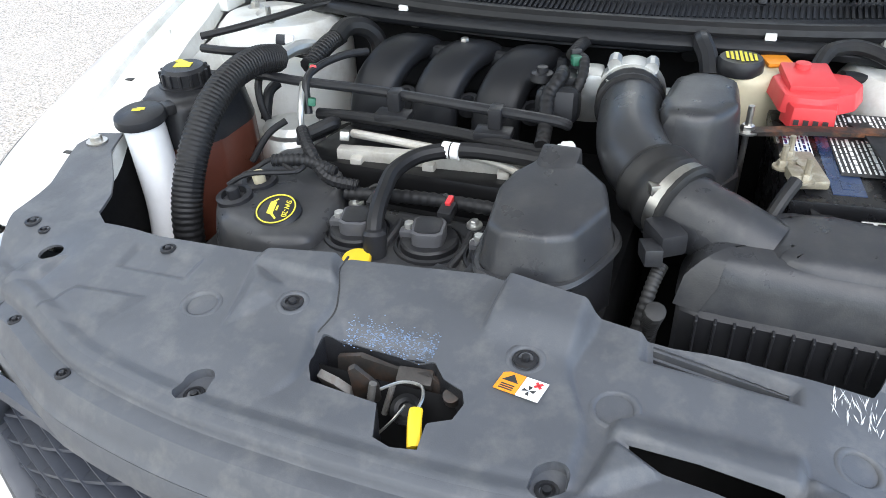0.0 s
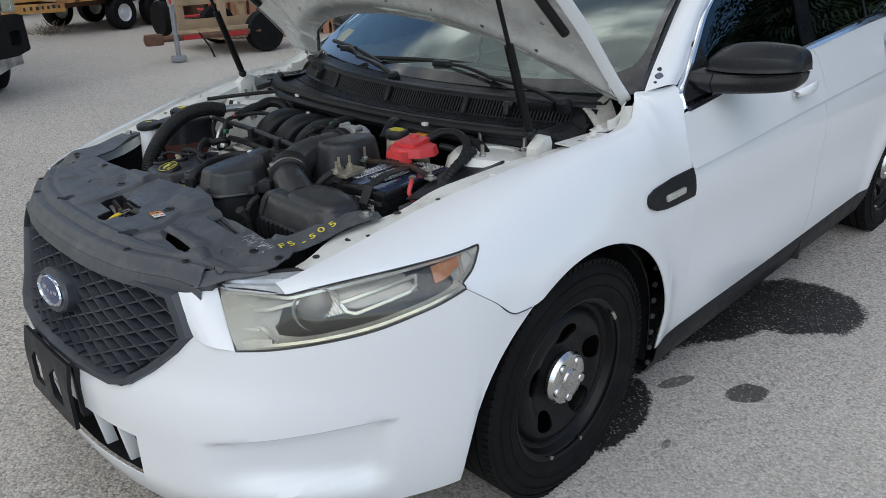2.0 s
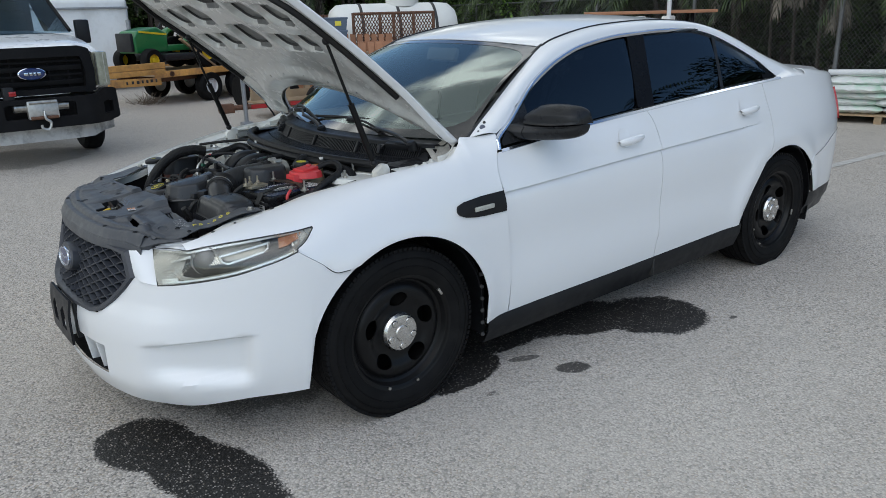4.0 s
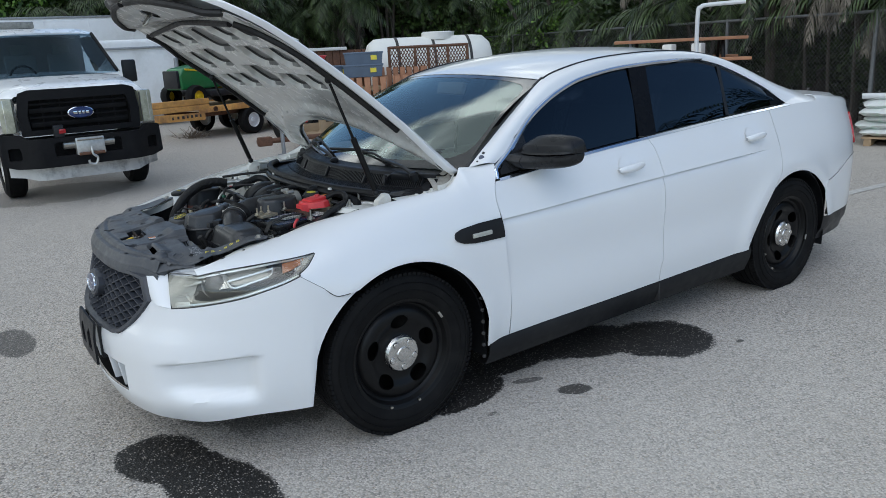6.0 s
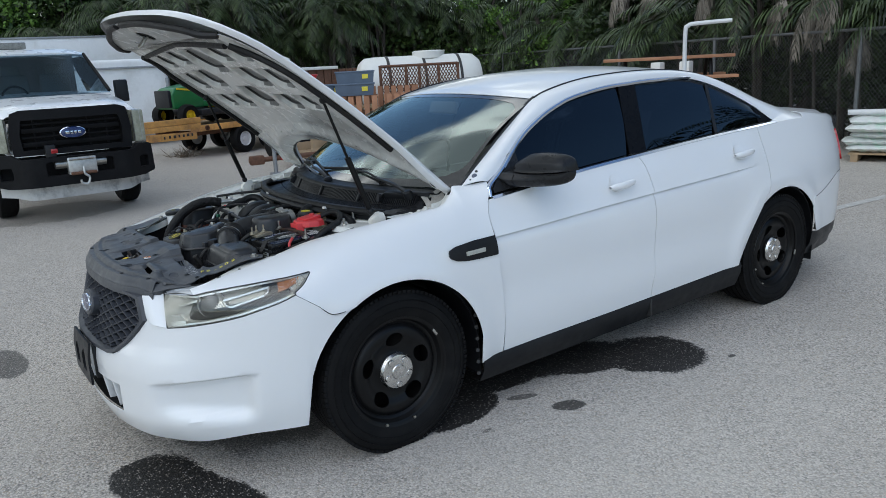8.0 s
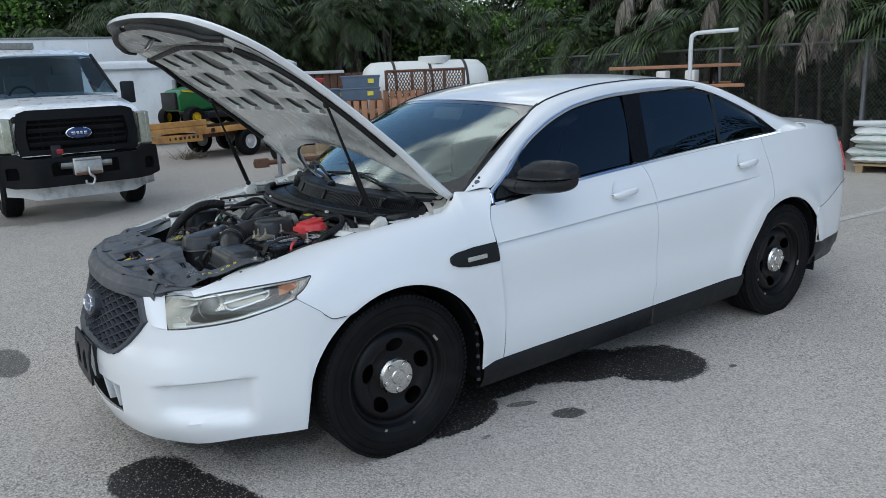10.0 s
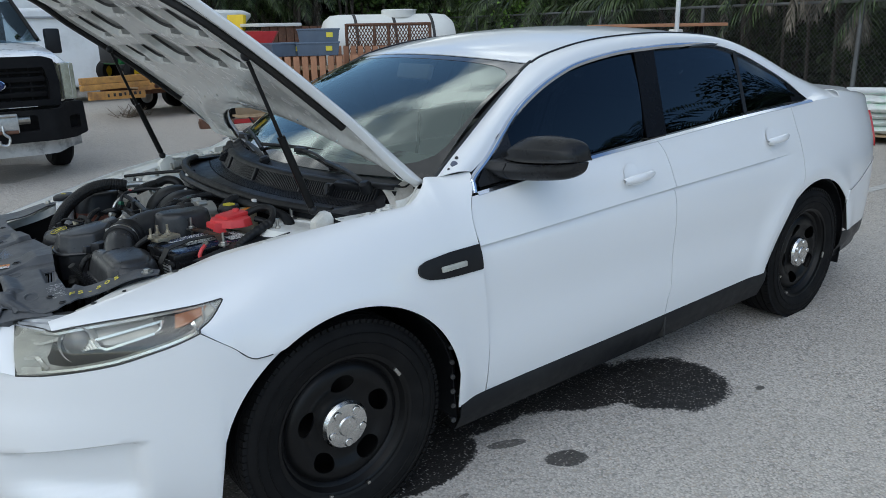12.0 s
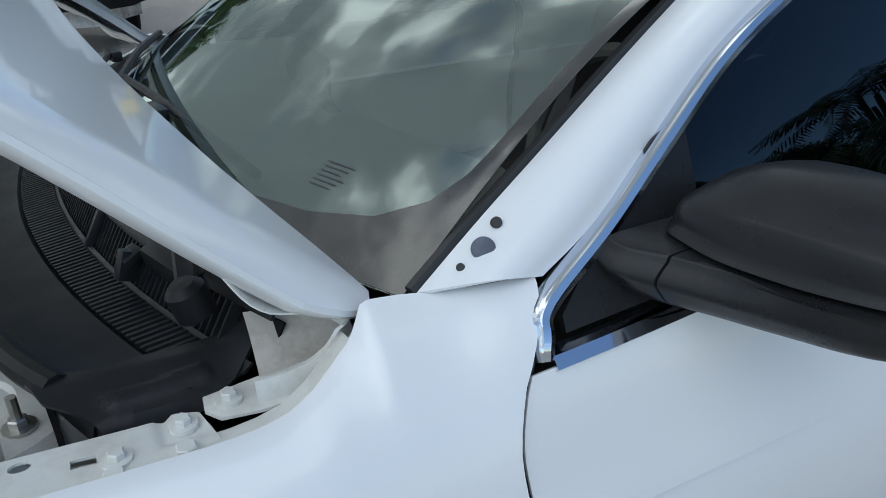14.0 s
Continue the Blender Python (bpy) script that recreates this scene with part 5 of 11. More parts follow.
# mirrors
MIRRORBLK = mat("grained_black_mirror_plastic", (0.017, 0.0175, 0.019), 0.30, var=0.12, scale=6.0, bump=0.1, bscale=800.0, dirt=(0.02, 0.02, 0.02), damount=0.3, spec=0.25)
for sg in (1, -1):
    mir = new("door_mirror")
    mir.parent = car
    mir["label"] = "satin black door mirror"
    f = lambda p, sg=sg: Vector((p[0], p[1] * sg, p[2]))
    # cap with a flat front, a ridge and a sloping top
    cap_front = pchip([0.855, 0.87, 0.92, 1.0, 1.05, 1.09, 1.112], [0.742, 0.728, 0.727, 0.741, 0.756, 0.772, 0.784])
    cap_top = pchip([0.855, 0.88, 0.93, 1.0, 1.06, 1.12], [1.160, 1.178, 1.195, 1.201, 1.198, 1.188])
    cap_seam = pchip([0.84, 0.88, 0.93, 1.0, 1.06, 1.12], [1.118, 1.114, 1.113, 1.115, 1.119, 1.124])
    outer = lambda y: max(0.0, 1 - (max(0.0, y - 1.052) / 0.070) ** 4.5) ** 0.28
    rows = []
    for y in [0.853, 0.855, 0.860, 0.868] + steps(0.88, 1.05, 12) + [1.052 + 0.0699 * math.sin(radians(a)) for a in (14, 28, 40, 50, 58, 65, 71, 76, 80, 84, 87, 89)]:
        e = {0.853: 0.75, 0.855: 0.93}.get(y, 1.0)
        o = outer(y)
        xf, zs = cap_front(min(y, 1.112)), cap_seam(y)
        zt = zs + (cap_top(min(y, 1.12)) - zs) * o
        zr = zs + 0.55 * (zt - zs)
        xr = max(0.874, xf + 0.105)
        ctl = [(xf + 0.004, zs + 0.001), (xf, zs + 0.012), (xf + 0.002, zr - 0.006), (xf + 0.012, zr + 0.006), (xf + 0.05, zt - 0.005), (xf + 0.085, zt), (xr - 0.006, zt - 0.010), (xr, zr - 0.01), (xr, zs + 0.001)]
        ctl = [(xr + (cx - xr) * (0.35 + 0.65 * o), cz) for cx, cz in ctl]
        mid = (sum(c[0] for c in ctl) / 9, sum(c[1] for c in ctl) / 9)
        rows.append([f((mid[0] + (q.x - mid[0]) * e, -y, mid[1] + (q.z - mid[1]) * e)) for q in spline([(c[0], 0, c[1]) for c in ctl], 30, True)])
    for r_ in rows:
        r_.append(r_[0])
    bm = sheet(rows)
    bmesh.ops.remove_doubles(bm, verts=bm.verts, dist=1e-5)
    bmesh.ops.holes_fill(bm, edges=[e for e in bm.edges if e.is_boundary], sides=60)
    part("mirror_cap", bm, MIRRORBLK, mir, "satin black mirror cap", 50)
    # lower shell running into the arm
    low_front = pchip([0.842, 0.86, 0.905, 0.95, 1.0, 1.05, 1.09, 1.114], [0.652, 0.655, 0.688, 0.712, 0.733, 0.750, 0.768, 0.784])
    low_bot = pchip([0.842, 0.86, 0.90, 0.96, 1.03, 1.09, 1.114], [1.062, 1.058, 1.047, 1.048, 1.054, 1.064, 1.070])
    def shell(ys):
        rows = []
        for y in ys:
            o = outer(y)
            xf, zt = low_front(min(y, 1.112)), cap_seam(y) - 0.0025
            zb = zt - (zt - low_bot(min(y, 1.112))) * o
            h_ = zt - zb
            xr = max(0.872 - 0.06 * (1 - smoothstep(y, 0.85, 0.93)), xf + 0.03)
            k = 1 - smoothstep(y, 0.93, 1.03)
            ctl = [(xf + 0.004 + 0.026 * k, zt), (xf + 0.001 + 0.011 * k, zt - 0.14 * h_), (xf, zt - 0.42 * h_), (xf + 0.005, zt - 0.60 * h_), (xf + 0.022, zb + 0.10 * h_), (xf + 0.05, zb), (xr - 0.01, zb + 0.10 * h_), (xr, zb + 0.3 * h_), (xr, zt)]
            ctl = [(xr + (cx - xr) * (0.35 + 0.65 * o), cz) for cx, cz in ctl]
            rows.append([f((q.x, -y, q.z)) for q in spline([(c[0], 0, c[1]) for c in ctl], 28, True)])
        for r_ in rows:
            r_.append(r_[0])
        bm = sheet(rows)
        bmesh.ops.remove_doubles(bm, verts=bm.verts, dist=1e-5)
        bmesh.ops.holes_fill(bm, edges=[e for e in bm.edges if e.is_boundary], sides=60)
        return bm
    part("mirror_base", shell(steps(0.9015, 1.05, 16) + [1.052 + 0.0699 * math.sin(radians(a)) for a in (14, 28, 40, 50, 58, 65, 71, 76, 80, 84, 87, 89)]), MIRRORBLK, mir, "satin black lower mirror shell", 50)
    part("mirror_arm", shell(steps(0.842, 0.899, 8)), MIRRORBLK, mir, "satin black mirror arm", 50)
    bm = bmesh.new()
    tri = [(0.583, 1.030), (0.80, 1.046), (0.80, 1.215), (0.75, 1.185), (0.66, 1.105)]
    bm = plate(tri, [], 0.012, lambda x, z: f(gplane(x, z, 0.006)))
    part("mirror_sail", bm, MIRRORBLK, mir, "black mirror mounting triangle", solid=0.012)
    bm = bmesh.new()
    sheet([[f((0.877, -0.885 - 0.20 * s, z)) for z in (1.09, 1.168)] for s in steps(0, 1, 4)], bm)
    part("mirror_glass", bm, CHROME, mir, "mirror glass", solid=0.003)

# holes left by a removed spotlight on the A-pillar
for x, y, z, r, m_ in ((0.542, 0.802, 1.110, 0.0125, mat("grey_rubber_plug", (0.10, 0.11, 0.15), 0.6, var=0.3, scale=40.0)), (0.516, 0.803, 1.096, 0.0045, INK), (0.565, 0.787, 1.128, 0.006, INK)):
    bm = bmesh.new()
    lathe(bm, [(r, -0.01), (r, 0.003), (r * 0.8, 0.0045), (0, 0.0045)], (x, -y - 0.006, z + 0.002), (-0.35, -0.75, 0.45), 18)
    part("pillar_plug", bm, m_, car, "plugged hole in the pillar")
# ---- hood, raised on two gas struts ----
TH = radians(37.2)
HD, HN, HO = Vector((-math.cos(TH), 0, math.sin(TH))), Vector((math.sin(TH), 0, math.cos(TH))), Vector((0.42, 0, 1.075))
hood_c = pchip([0, 0.37, 0.68, 0.94, 1.18, 1.32, 1.42], [0.0, 0.026, 0.036, 0.030, 0.004, -0.022, -0.062])
hood_front = pchip([0, 0.2, 0.34, 0.54, 0.66, 0.745, 0.775, 0.80, 0.81], [1.41, 1.40, 1.375, 1.315, 1.23, 1.10, 0.95, 0.72, 0.40])
hood_rear = pchip([0, 0.2, 0.4, 0.6, 0.72, 0.765, 0.787, 0.80, 0.81], [0.31, 0.29, 0.24, 0.13, 0.010, -0.018, -0.008, 0.022, 0.075])


def hood_at(h, y, w=0.0):
    return HO + HD * h + HN * (hood_c(h) + 0.022 * (1 - (y / 0.81) ** 2) * (1 - smoothstep(h, 1.1, 1.41) * 0.7) - (0.012 * (1 - smoothstep(h, 0.9, 1.25)) + 0.014 * (1 - smoothstep(h, 0.08, 0.40))) * max(0.0, (abs(y) - 0.755) / 0.055) ** 2 + w) + Vector((0, y, 0))


hood = new("hood")
hood.parent = car
hood["label"] = "raised white hood with a dusty bare underside"
YS = [-0.808, -0.804, -0.798, -0.79, -0.778, -0.76, -0.74, -0.70] + steps(-0.66, 0.66, 24) + [0.70, 0.74, 0.76, 0.778, 0.79, 0.798, 0.804, 0.808]
rows = []
for y in YS:
    a, b = hood_rear(abs(y)), hood_front(abs(y))
    rows.append([hood_at(a + (b - a) * s, y) for s in steps(0, 1, 40)])
part("hood_skin", sheet(rows), WHITE, hood, "white painted outer skin", solid=0.004)
rim = [(hood_rear(abs(y)), y) for y in YS] + [(hood_rear(0.808) + (hood_front(0.808) - hood_rear(0.808)) * s, 0.808) for s in steps(0.05, 1, 10)] + [(hood_front(abs(y)), y) for y in YS[::-1]] + [(hood_rear(0.808) + (hood_front(0.808) - hood_rear(0.808)) * s, -0.808) for s in steps(1, 0.05, 10)]
rows = [[hood_at(h, y, w) + Vector((0, -y * d, 0)) for (h, y) in rim + rim[:1]] for w, d in ((0.001, 0.0), (-0.004, -0.002), (-0.008, 0.002), (-0.020, 0.03))]
part("hood_hem", sheet(rows), WHITE, hood, "folded hood edge", solid=0.002)
# recesses: centre (h, y), half length, half width
HEX = [(0.99, 0.0, 0.10, 0.135), (0.69, 0.0, 0.085, 0.115)]
for sg in (1, -1):
    HEX += [(1.03, 0.275 * sg, 0.058, 0.095), (1.02, 0.495 * sg, 0.056, 0.085), (0.85, 0.275 * sg, 0.075, 0.110), (0.84, 0.515 * sg, 0.070, 0.090), (0.655, 0.285 * sg, 0.060, 0.090), (0.66, 0.485 * sg, 0.055, 0.075)]


def hexdist(h, y, c):
    dx, dy = abs(h - c[0]) / c[2], abs(y - c[1]) / c[3]
    return max(dx, dy * 0.86 + dx * 0.30)


def inner_at(h, y):
    w = -0.036
    for c in HEX:
        w += 0.026 * (1 - smoothstep(hexdist(h, y, c), 0.74, 1.06))
    w += 0.012 * math.exp(-((h - 1.13) / 0.022) ** 2) * (1 - smoothstep(abs(y), 0.5, 0.62))
    w -= 0.016 * smoothstep(h, 1.15, 1.20) * (1 - smoothstep(h, 1.28, 1.38))
    w += 0.010 * smoothstep(abs(y), 0.60, 0.66)
    w -= 0.020 * math.exp(-((h - hood_rear(abs(y)) - 0.10) / 0.05) ** 2)
    return hood_at(h, y, w)


out_in = [(hood_rear(abs(y)) + 0.012, y * 0.975) for y in YS[::2]] + [(hood_front(abs(y)) - 0.035, y * 0.965) for y in YS[::-2]]
holes = [ring_loop(1.255, -0.02, 0.040, 0.060, 16), ring_loop(1.235, 0.12, 0.017, n=4, turn=45), ring_loop(1.215, 0.25, 0.022, n=4, turn=45)] + [ring_loop(hood_rear(abs(y)) + 0.12, y, 0.007, n=8) for y in (-0.6, -0.45, -0.28, -0.1, 0.1, 0.28, 0.45, 0.6)] + [ring_loop(h, s * 0.665, 0.008, n=8) for h in (0.35, 0.6, 0.85) for s in (-1, 1)]
bm = plate(out_in, holes, 0.0105, inner_at)
inner_panel = part("hood_inner", bm, HOOD_IN, hood, "dusty pressed inner panel with hexagon recesses", 50, solid=0.002)
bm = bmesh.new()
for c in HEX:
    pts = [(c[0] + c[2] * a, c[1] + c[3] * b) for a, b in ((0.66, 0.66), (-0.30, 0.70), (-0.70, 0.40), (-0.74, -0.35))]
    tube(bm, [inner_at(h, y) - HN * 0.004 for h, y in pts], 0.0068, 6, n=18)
# dark grey panels: shade and dark reflections of the recesses put into the colour
RECESSGREY = mat("dark_recess_grey", (0.13, 0.132, 0.13), 0.35, var=0.5, scale=12.0, dirt=(0.44, 0.44, 0.42), dscale=9.0, damount=0.6)
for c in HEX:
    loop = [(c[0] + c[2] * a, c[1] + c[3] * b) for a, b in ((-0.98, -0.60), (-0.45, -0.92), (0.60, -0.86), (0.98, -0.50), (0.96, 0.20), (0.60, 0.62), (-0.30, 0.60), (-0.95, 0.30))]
    part("recess_panel", plate(loop, [], 0.0105, lambda h, y: inner_at(h, y) - HN * 0.0030), RECESSGREY, inner_panel, "dark grey panel with the recess's shade and reflections in its colour", solid=0.001)
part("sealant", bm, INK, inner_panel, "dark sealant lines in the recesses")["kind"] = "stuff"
for sg in (1, -1):
    bm = bmesh.new()
    tube(bm, [inner_at(h, sg * (0.735 - 0.13 * smoothstep(h, 0.85, 1.15))) - HN * 0.008 for h in steps(0.33, 1.10, 12)], 0.014, 8)
    part("hood_seal", bm, HOSE, hood, "black rubber hood seal")
    bm = bmesh.new()
    tube(bm, [inner_at(hood_front(abs(y)) - 0.045, y * 0.96) - HN * 0.004 for y in steps(0.04 * sg, 0.68 * sg, 14)], 0.014, 8, n=40)
    part("front_seal", bm, HOSE, hood, "black front hood seal")
bm = bmesh.new()
tube(bm, [inner_at(1.13 - 0.06 * abs(y), y) - HN * 0.006 for y in steps(-0.56, 0.56, 16)], 0.012, 8)
part("cross_seal", bm, HOSE, hood, "black cross seal")
# near-black plates added behind the holes, standing for the shade in them
for h, y, a, b in ((1.255, -0.02, 0.046, 0.066), (1.235, 0.12, 0.020, 0.020), (1.215, 0.25, 0.024, 0.024)):
    part("latch_pocket", plate(ring_loop(h, y, a, b, 16), [], 0.012, lambda h, y: inner_at(h, y) + HN * 0.006), VOID, inner_panel, "near-black plate added behind the hole for its shade", solid=0.001)
bm = bmesh.new()
tube(bm, [inner_at(h, y) - HN * q for h, y, q in ((1.25, -0.025, 0), (1.25, -0.02, 0.05), (1.25, 0.02, 0.05), (1.25, 0.025, 0))], 0.005, 8)
part("striker", bm, STEEL, hood, "steel hood striker loop")
for sg in (1, -1):
    strut = new("gas_strut")
    strut.parent = car
    a, b = Vector((0.034, -0.722 * sg, 1.018)), inner_at(0.70, -0.705 * sg) - HN * 0.015
    d = b - a
    bm = bmesh.new()
    rod(bm, a + d * 0.03, a + d * 0.50, 0.0125, seg=12)
    part("strut_body", bm, STEELBLK, strut, "black gas strut cylinder")
    bm = bmesh.new()
    rod(bm, a + d * 0.50, a + d * 0.97, 0.0060, seg=10)
    part("strut_rod", bm, STEELBLK, strut)
    for q in (a, b):
        bm = bmesh.new()
        bmesh.ops.create_uvsphere(bm, u_segments=12, v_segments=8, radius=0.015)
        for v in bm.verts:
            v.co += q
        part("ball_socket", bm, SATIN, strut)
    # hinge arm, bolted shelf and dusty pocket behind it
    bm = bmesh.new()
    prism(bm, [(0.262, -0.757), (0.317, -0.748), (0.404, -0.738), (0.418, -0.770), (0.366, -0.800), (0.31, -0.802), (0.272, -0.797), (0.260, -0.780)], 0.990, 0.994, Matrix.Diagonal((1, sg, 1, 1)), 0.0015)
    hinge = part("hood_hinge", bm, WHITE_IN, car, "dusty white hood hinge")
    bm = bmesh.new()
    ribbon(bm, spline([(0.308, -0.788 * sg, 1.004), (0.335, -0.789 * sg, 1.005), (0.37, -0.787 * sg, 1.012), (0.395, -0.782 * sg, 1.028), (0.405, -0.772 * sg, 1.055), (0.38, -0.765 * sg, 1.09)], 20), 0.026, 0.005, (0, 0.10 * sg, 1))
    part("hinge_arm", bm, WHITE_IN, hinge, "white folded hinge arm")
    rows = [[Vector((0.322 + 0.10 * a, (-0.738 - 0.02 * a + 0.05 * b) * sg, 0.984 + (0.05 + 0.03 * a) * b + 0.006 * math.sin(5 * a + 3 * b))) for a in steps(0, 1, 8)] for b in steps(0, 1, 6)]
    part("hinge_pocket", sheet(rows), mat("dusty_cream_primer", (0.50, 0.47, 0.42), 0.6, var=0.2, dirt=(0.22, 0.17, 0.11), dscale=22.0, damount=0.7) if sg == 1 else bpy.data.materials["dusty_cream_primer"], hinge, "dusty pocket with brown grime", 50, solid=0.003)
    bm = plate([(0.085, -0.768), (0.20, -0.772), (0.224, -0.772), (0.232, -0.762), (0.256, -0.770), (0.268, -0.832), (0.15, -0.842), (0.085, -0.83)], [[(0.143, -0.806), (0.143, -0.794), (0.164, -0.796), (0.164, -0.808)], ring_loop(0.104, -0.783, 0.010, 0.007, 12)], 0.0045, lambda x, y: (x, y * sg, 0.990 + 0.004 * smoothstep(y, -0.815, -0.805) * (1 - smoothstep(abs(x - 0.238), 0.018, 0.024)) * -1))
    part("rail_shelf", bm, WHITE_IN, car, "dusty white bolted fender shelf", 40, solid=0.003)
    for x, y, z in ((0.284, -0.775, 0.994), (0.239, -0.788, 0.988), (0.180, -0.812, 0.990)):
        bm = bmesh.new()
        lathe(bm, [(0.0135, 0), (0.0135, 0.002), (0.009, 0.0035), (0, 0.0035)], (x, y * sg, z), (0, 0, 1), 18)
        bolt(bm, (x, y * sg, z + 0.002), (0, 0, 1), 0.008, 0.009)
        part("hinge_bolt", bm, WHITE_IN, hinge)

# ---- engine bay ----
bay = new("engine_bay")
bay.parent = car
bay["label"] = "dusty engine bay with black plastic covers"
# near-black sheet added below so the depth of the bay looks shaded
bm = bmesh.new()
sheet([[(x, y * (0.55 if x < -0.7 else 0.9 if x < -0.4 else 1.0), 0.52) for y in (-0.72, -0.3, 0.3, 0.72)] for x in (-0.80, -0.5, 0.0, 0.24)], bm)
part("bay_floor", bm, VOID, bay, "near-black sheet added for the shade low in the engine bay", solid=0.004)
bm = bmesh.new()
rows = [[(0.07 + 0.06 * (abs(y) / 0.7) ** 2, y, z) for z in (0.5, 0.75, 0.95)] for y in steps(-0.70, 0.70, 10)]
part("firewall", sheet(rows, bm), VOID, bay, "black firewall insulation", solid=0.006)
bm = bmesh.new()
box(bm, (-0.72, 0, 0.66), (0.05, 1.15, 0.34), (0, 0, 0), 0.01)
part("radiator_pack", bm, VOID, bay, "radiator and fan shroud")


def rail_rows():
    rows = []
    for x in steps(-0.672, 0.40, 44):
        w = 0.085 + 0.02 * math.sin(x * 21) * smoothstep(-x, 0.1, 0.5) - 0.045 * smoothstep(x, -0.1, 0.25)
        ye, ze = edge_y(x), edge_z(x)
        rows.append([Vector((x, -ye, ze)), Vector((x, -ye + 0.004, ze - 0.012)), Vector((x, -ye + 0.012, ze - 0.014)), Vector((x, -ye + w * 0.6, ze - 0.016)), Vector((x, -ye + w, ze - 0.020)), Vector((x, -ye + w + 0.002, ze - 0.05))])
    return [rows]


rails = both(rail_rows, "fender_rail", WHITE_IN, car, "dusty white inner fender rail")
for sg in (1, -1):
    rl = rails[0 if sg > 0 else 1]
    # holes and slots: black pieces on the rail stand for the shade in them
    for x, dy, kind in ((-0.625, 0.055, "hole"), (-0.54, 0.055, "hole"), (-0.50, 0.025, "slot"), (-0.30, 0.03, "slot"), (0.154, 0.022, "slot"), (-0.15, 0.03, "bolt"), (0.176, 0.012, "bolt"), (0.236, 0.02, "bolt"), (-0.40, 0.06, "hole")):
        y, z = -(edge_y(x) - dy), edge_z(x) - 0.0155
        bm = bmesh.new()
        if kind == "bolt":
            bolt(bm, (x, y * sg, z), (0, 0, 1), 0.010, 0.009)
            part("rail_bolt", bm, WHITE_IN, rl)
        elif kind == "hole":
            lathe(bm, [(0.010, 0.0005), (0.010, 0.002), (0.0, 0.002)], (x, y * sg, z), (0, 0, 1), 14)
            part("rail_hole_plug", bm, INK, rl, "black disc standing for a dark hole")
        else:
            box(bm, (x, y * sg, z + 0.001), (0.026, 0.014, 0.002))
            part("rail_slot_plug", bm, INK, rl, "black patch standing for a dark slot")
    # apron and strut tower
    bm = bmesh.new()
    apron = lambda x: [(x, -(edge_y(x) - 0.085 - 0.04 * smoothstep(x, -0.2, 0.1)) * sg if z > 0.8 else -0.60 * sg, z) for z in (0.52, 0.70, edge_z(x) - 0.05)]
    part("inner_apron", sheet([apron(x) for x in steps(-0.20, 0.20, 8)], bm), WHITE_IN, bay, "dusty white inner apron", solid=0.004)
    # front half near-black: shade of the dark hole there put into its colour
    part("splash_liner", sheet([apron(x) for x in steps(-0.66, -0.203, 8)]), VOID, bay, "front of the apron, near-black for the dark hole there", solid=0.004)
    bm = bmesh.new()
    lathe(bm, [(0.150, -0.42), (0.145, -0.06), (0.135, -0.02), (0.115, 0.0), (0.055, 0.002), (0.050, -0.004), (0.0, -0.004)], (0.035, -0.60 * sg, 0.948), (0.05, 0.0, 1), 28)
    tower = part("strut_tower", bm, WHITE_IN, bay, "white painted strut tower")
    for a in (195, 75, 315):
        bm = bmesh.new()
        q = (0.035 + 0.082 * math.cos(radians(a)), (-0.60 + 0.0) * sg + 0.082 * math.sin(radians(a)), 0.946)
        bolt(bm, q, (0, 0, 1), 0.010, 0.012)
        rod(bm, (q[0], q[1], 0.955), (q[0], q[1], 0.985), 0.0055, seg=8)
        part("tower_stud", bm, STEEL, tower, "zinc strut stud and nut")
    bm = bmesh.new()
    lathe(bm, [(0.018, 0.0), (0.018, 0.004), (0.0, 0.005)], (-0.03, (-0.68) * sg, 0.938), (0, 0, 1), 16)
    part("tower_plug", bm, INK, tower)
    # upright bracket carrying the strut's ball
    bm = bmesh.new()
    prism(bm, [(-0.032, 0.0), (0.034, 0.0), (0.036, 0.046), (0.026, 0.066), (0.006, 0.066), (-0.030, 0.040)], -0.018, 0.018, pose(0.05, -0.742 * sg, 0.945, 90, 0, 0), 0.003)
    part("strut_bracket", bm, WHITE_IN, bay, "white strut bracket")

# sight shield over the radiator
fx = lambda y: front_x(min(abs(y), 0.6)) + 0.020 + 0.024 * smoothstep(abs(y), 0.3, 0.5)
SH = [(fx(y) + 0.054, y) for y in steps(-0.50, 0.50, 20)]
SH += [(-0.835, 0.53), (-0.79, 0.56), (-0.74, 0.60), (-0.68, 0.622), (-0.60, 0.632), (-0.54, 0.655), (-0.50, 0.67), (-0.455, 0.665), (-0.445, 0.625), (-0.50, 0.60), (-0.56, 0.545), (-0.60, 0.515), (-0.646, 0.496), (-0.672, 0.46), (-0.680, 0.36), (-0.671, 0.22), (-0.650, 0.115), (-0.637, 0.10), (-0.626, 0.015), (-0.616, -0.07), (-0.624, -0.123), (-0.633, -0.172), (-0.648, -0.262), (-0.665, -0.40), (-0.665, -0.49), (-0.61, -0.515), (-0.53, -0.560), (-0.455, -0.592), (-0.432, -0.63), (-0.448, -0.664), (-0.495, -0.652), (-0.55, -0.625), (-0.61, -0.600), (-0.655, -0.592), (-0.68, -0.612), (-0.715, -0.608), (-0.735, -0.585), (-0.775, -0.55), (-0.815, -0.52)]
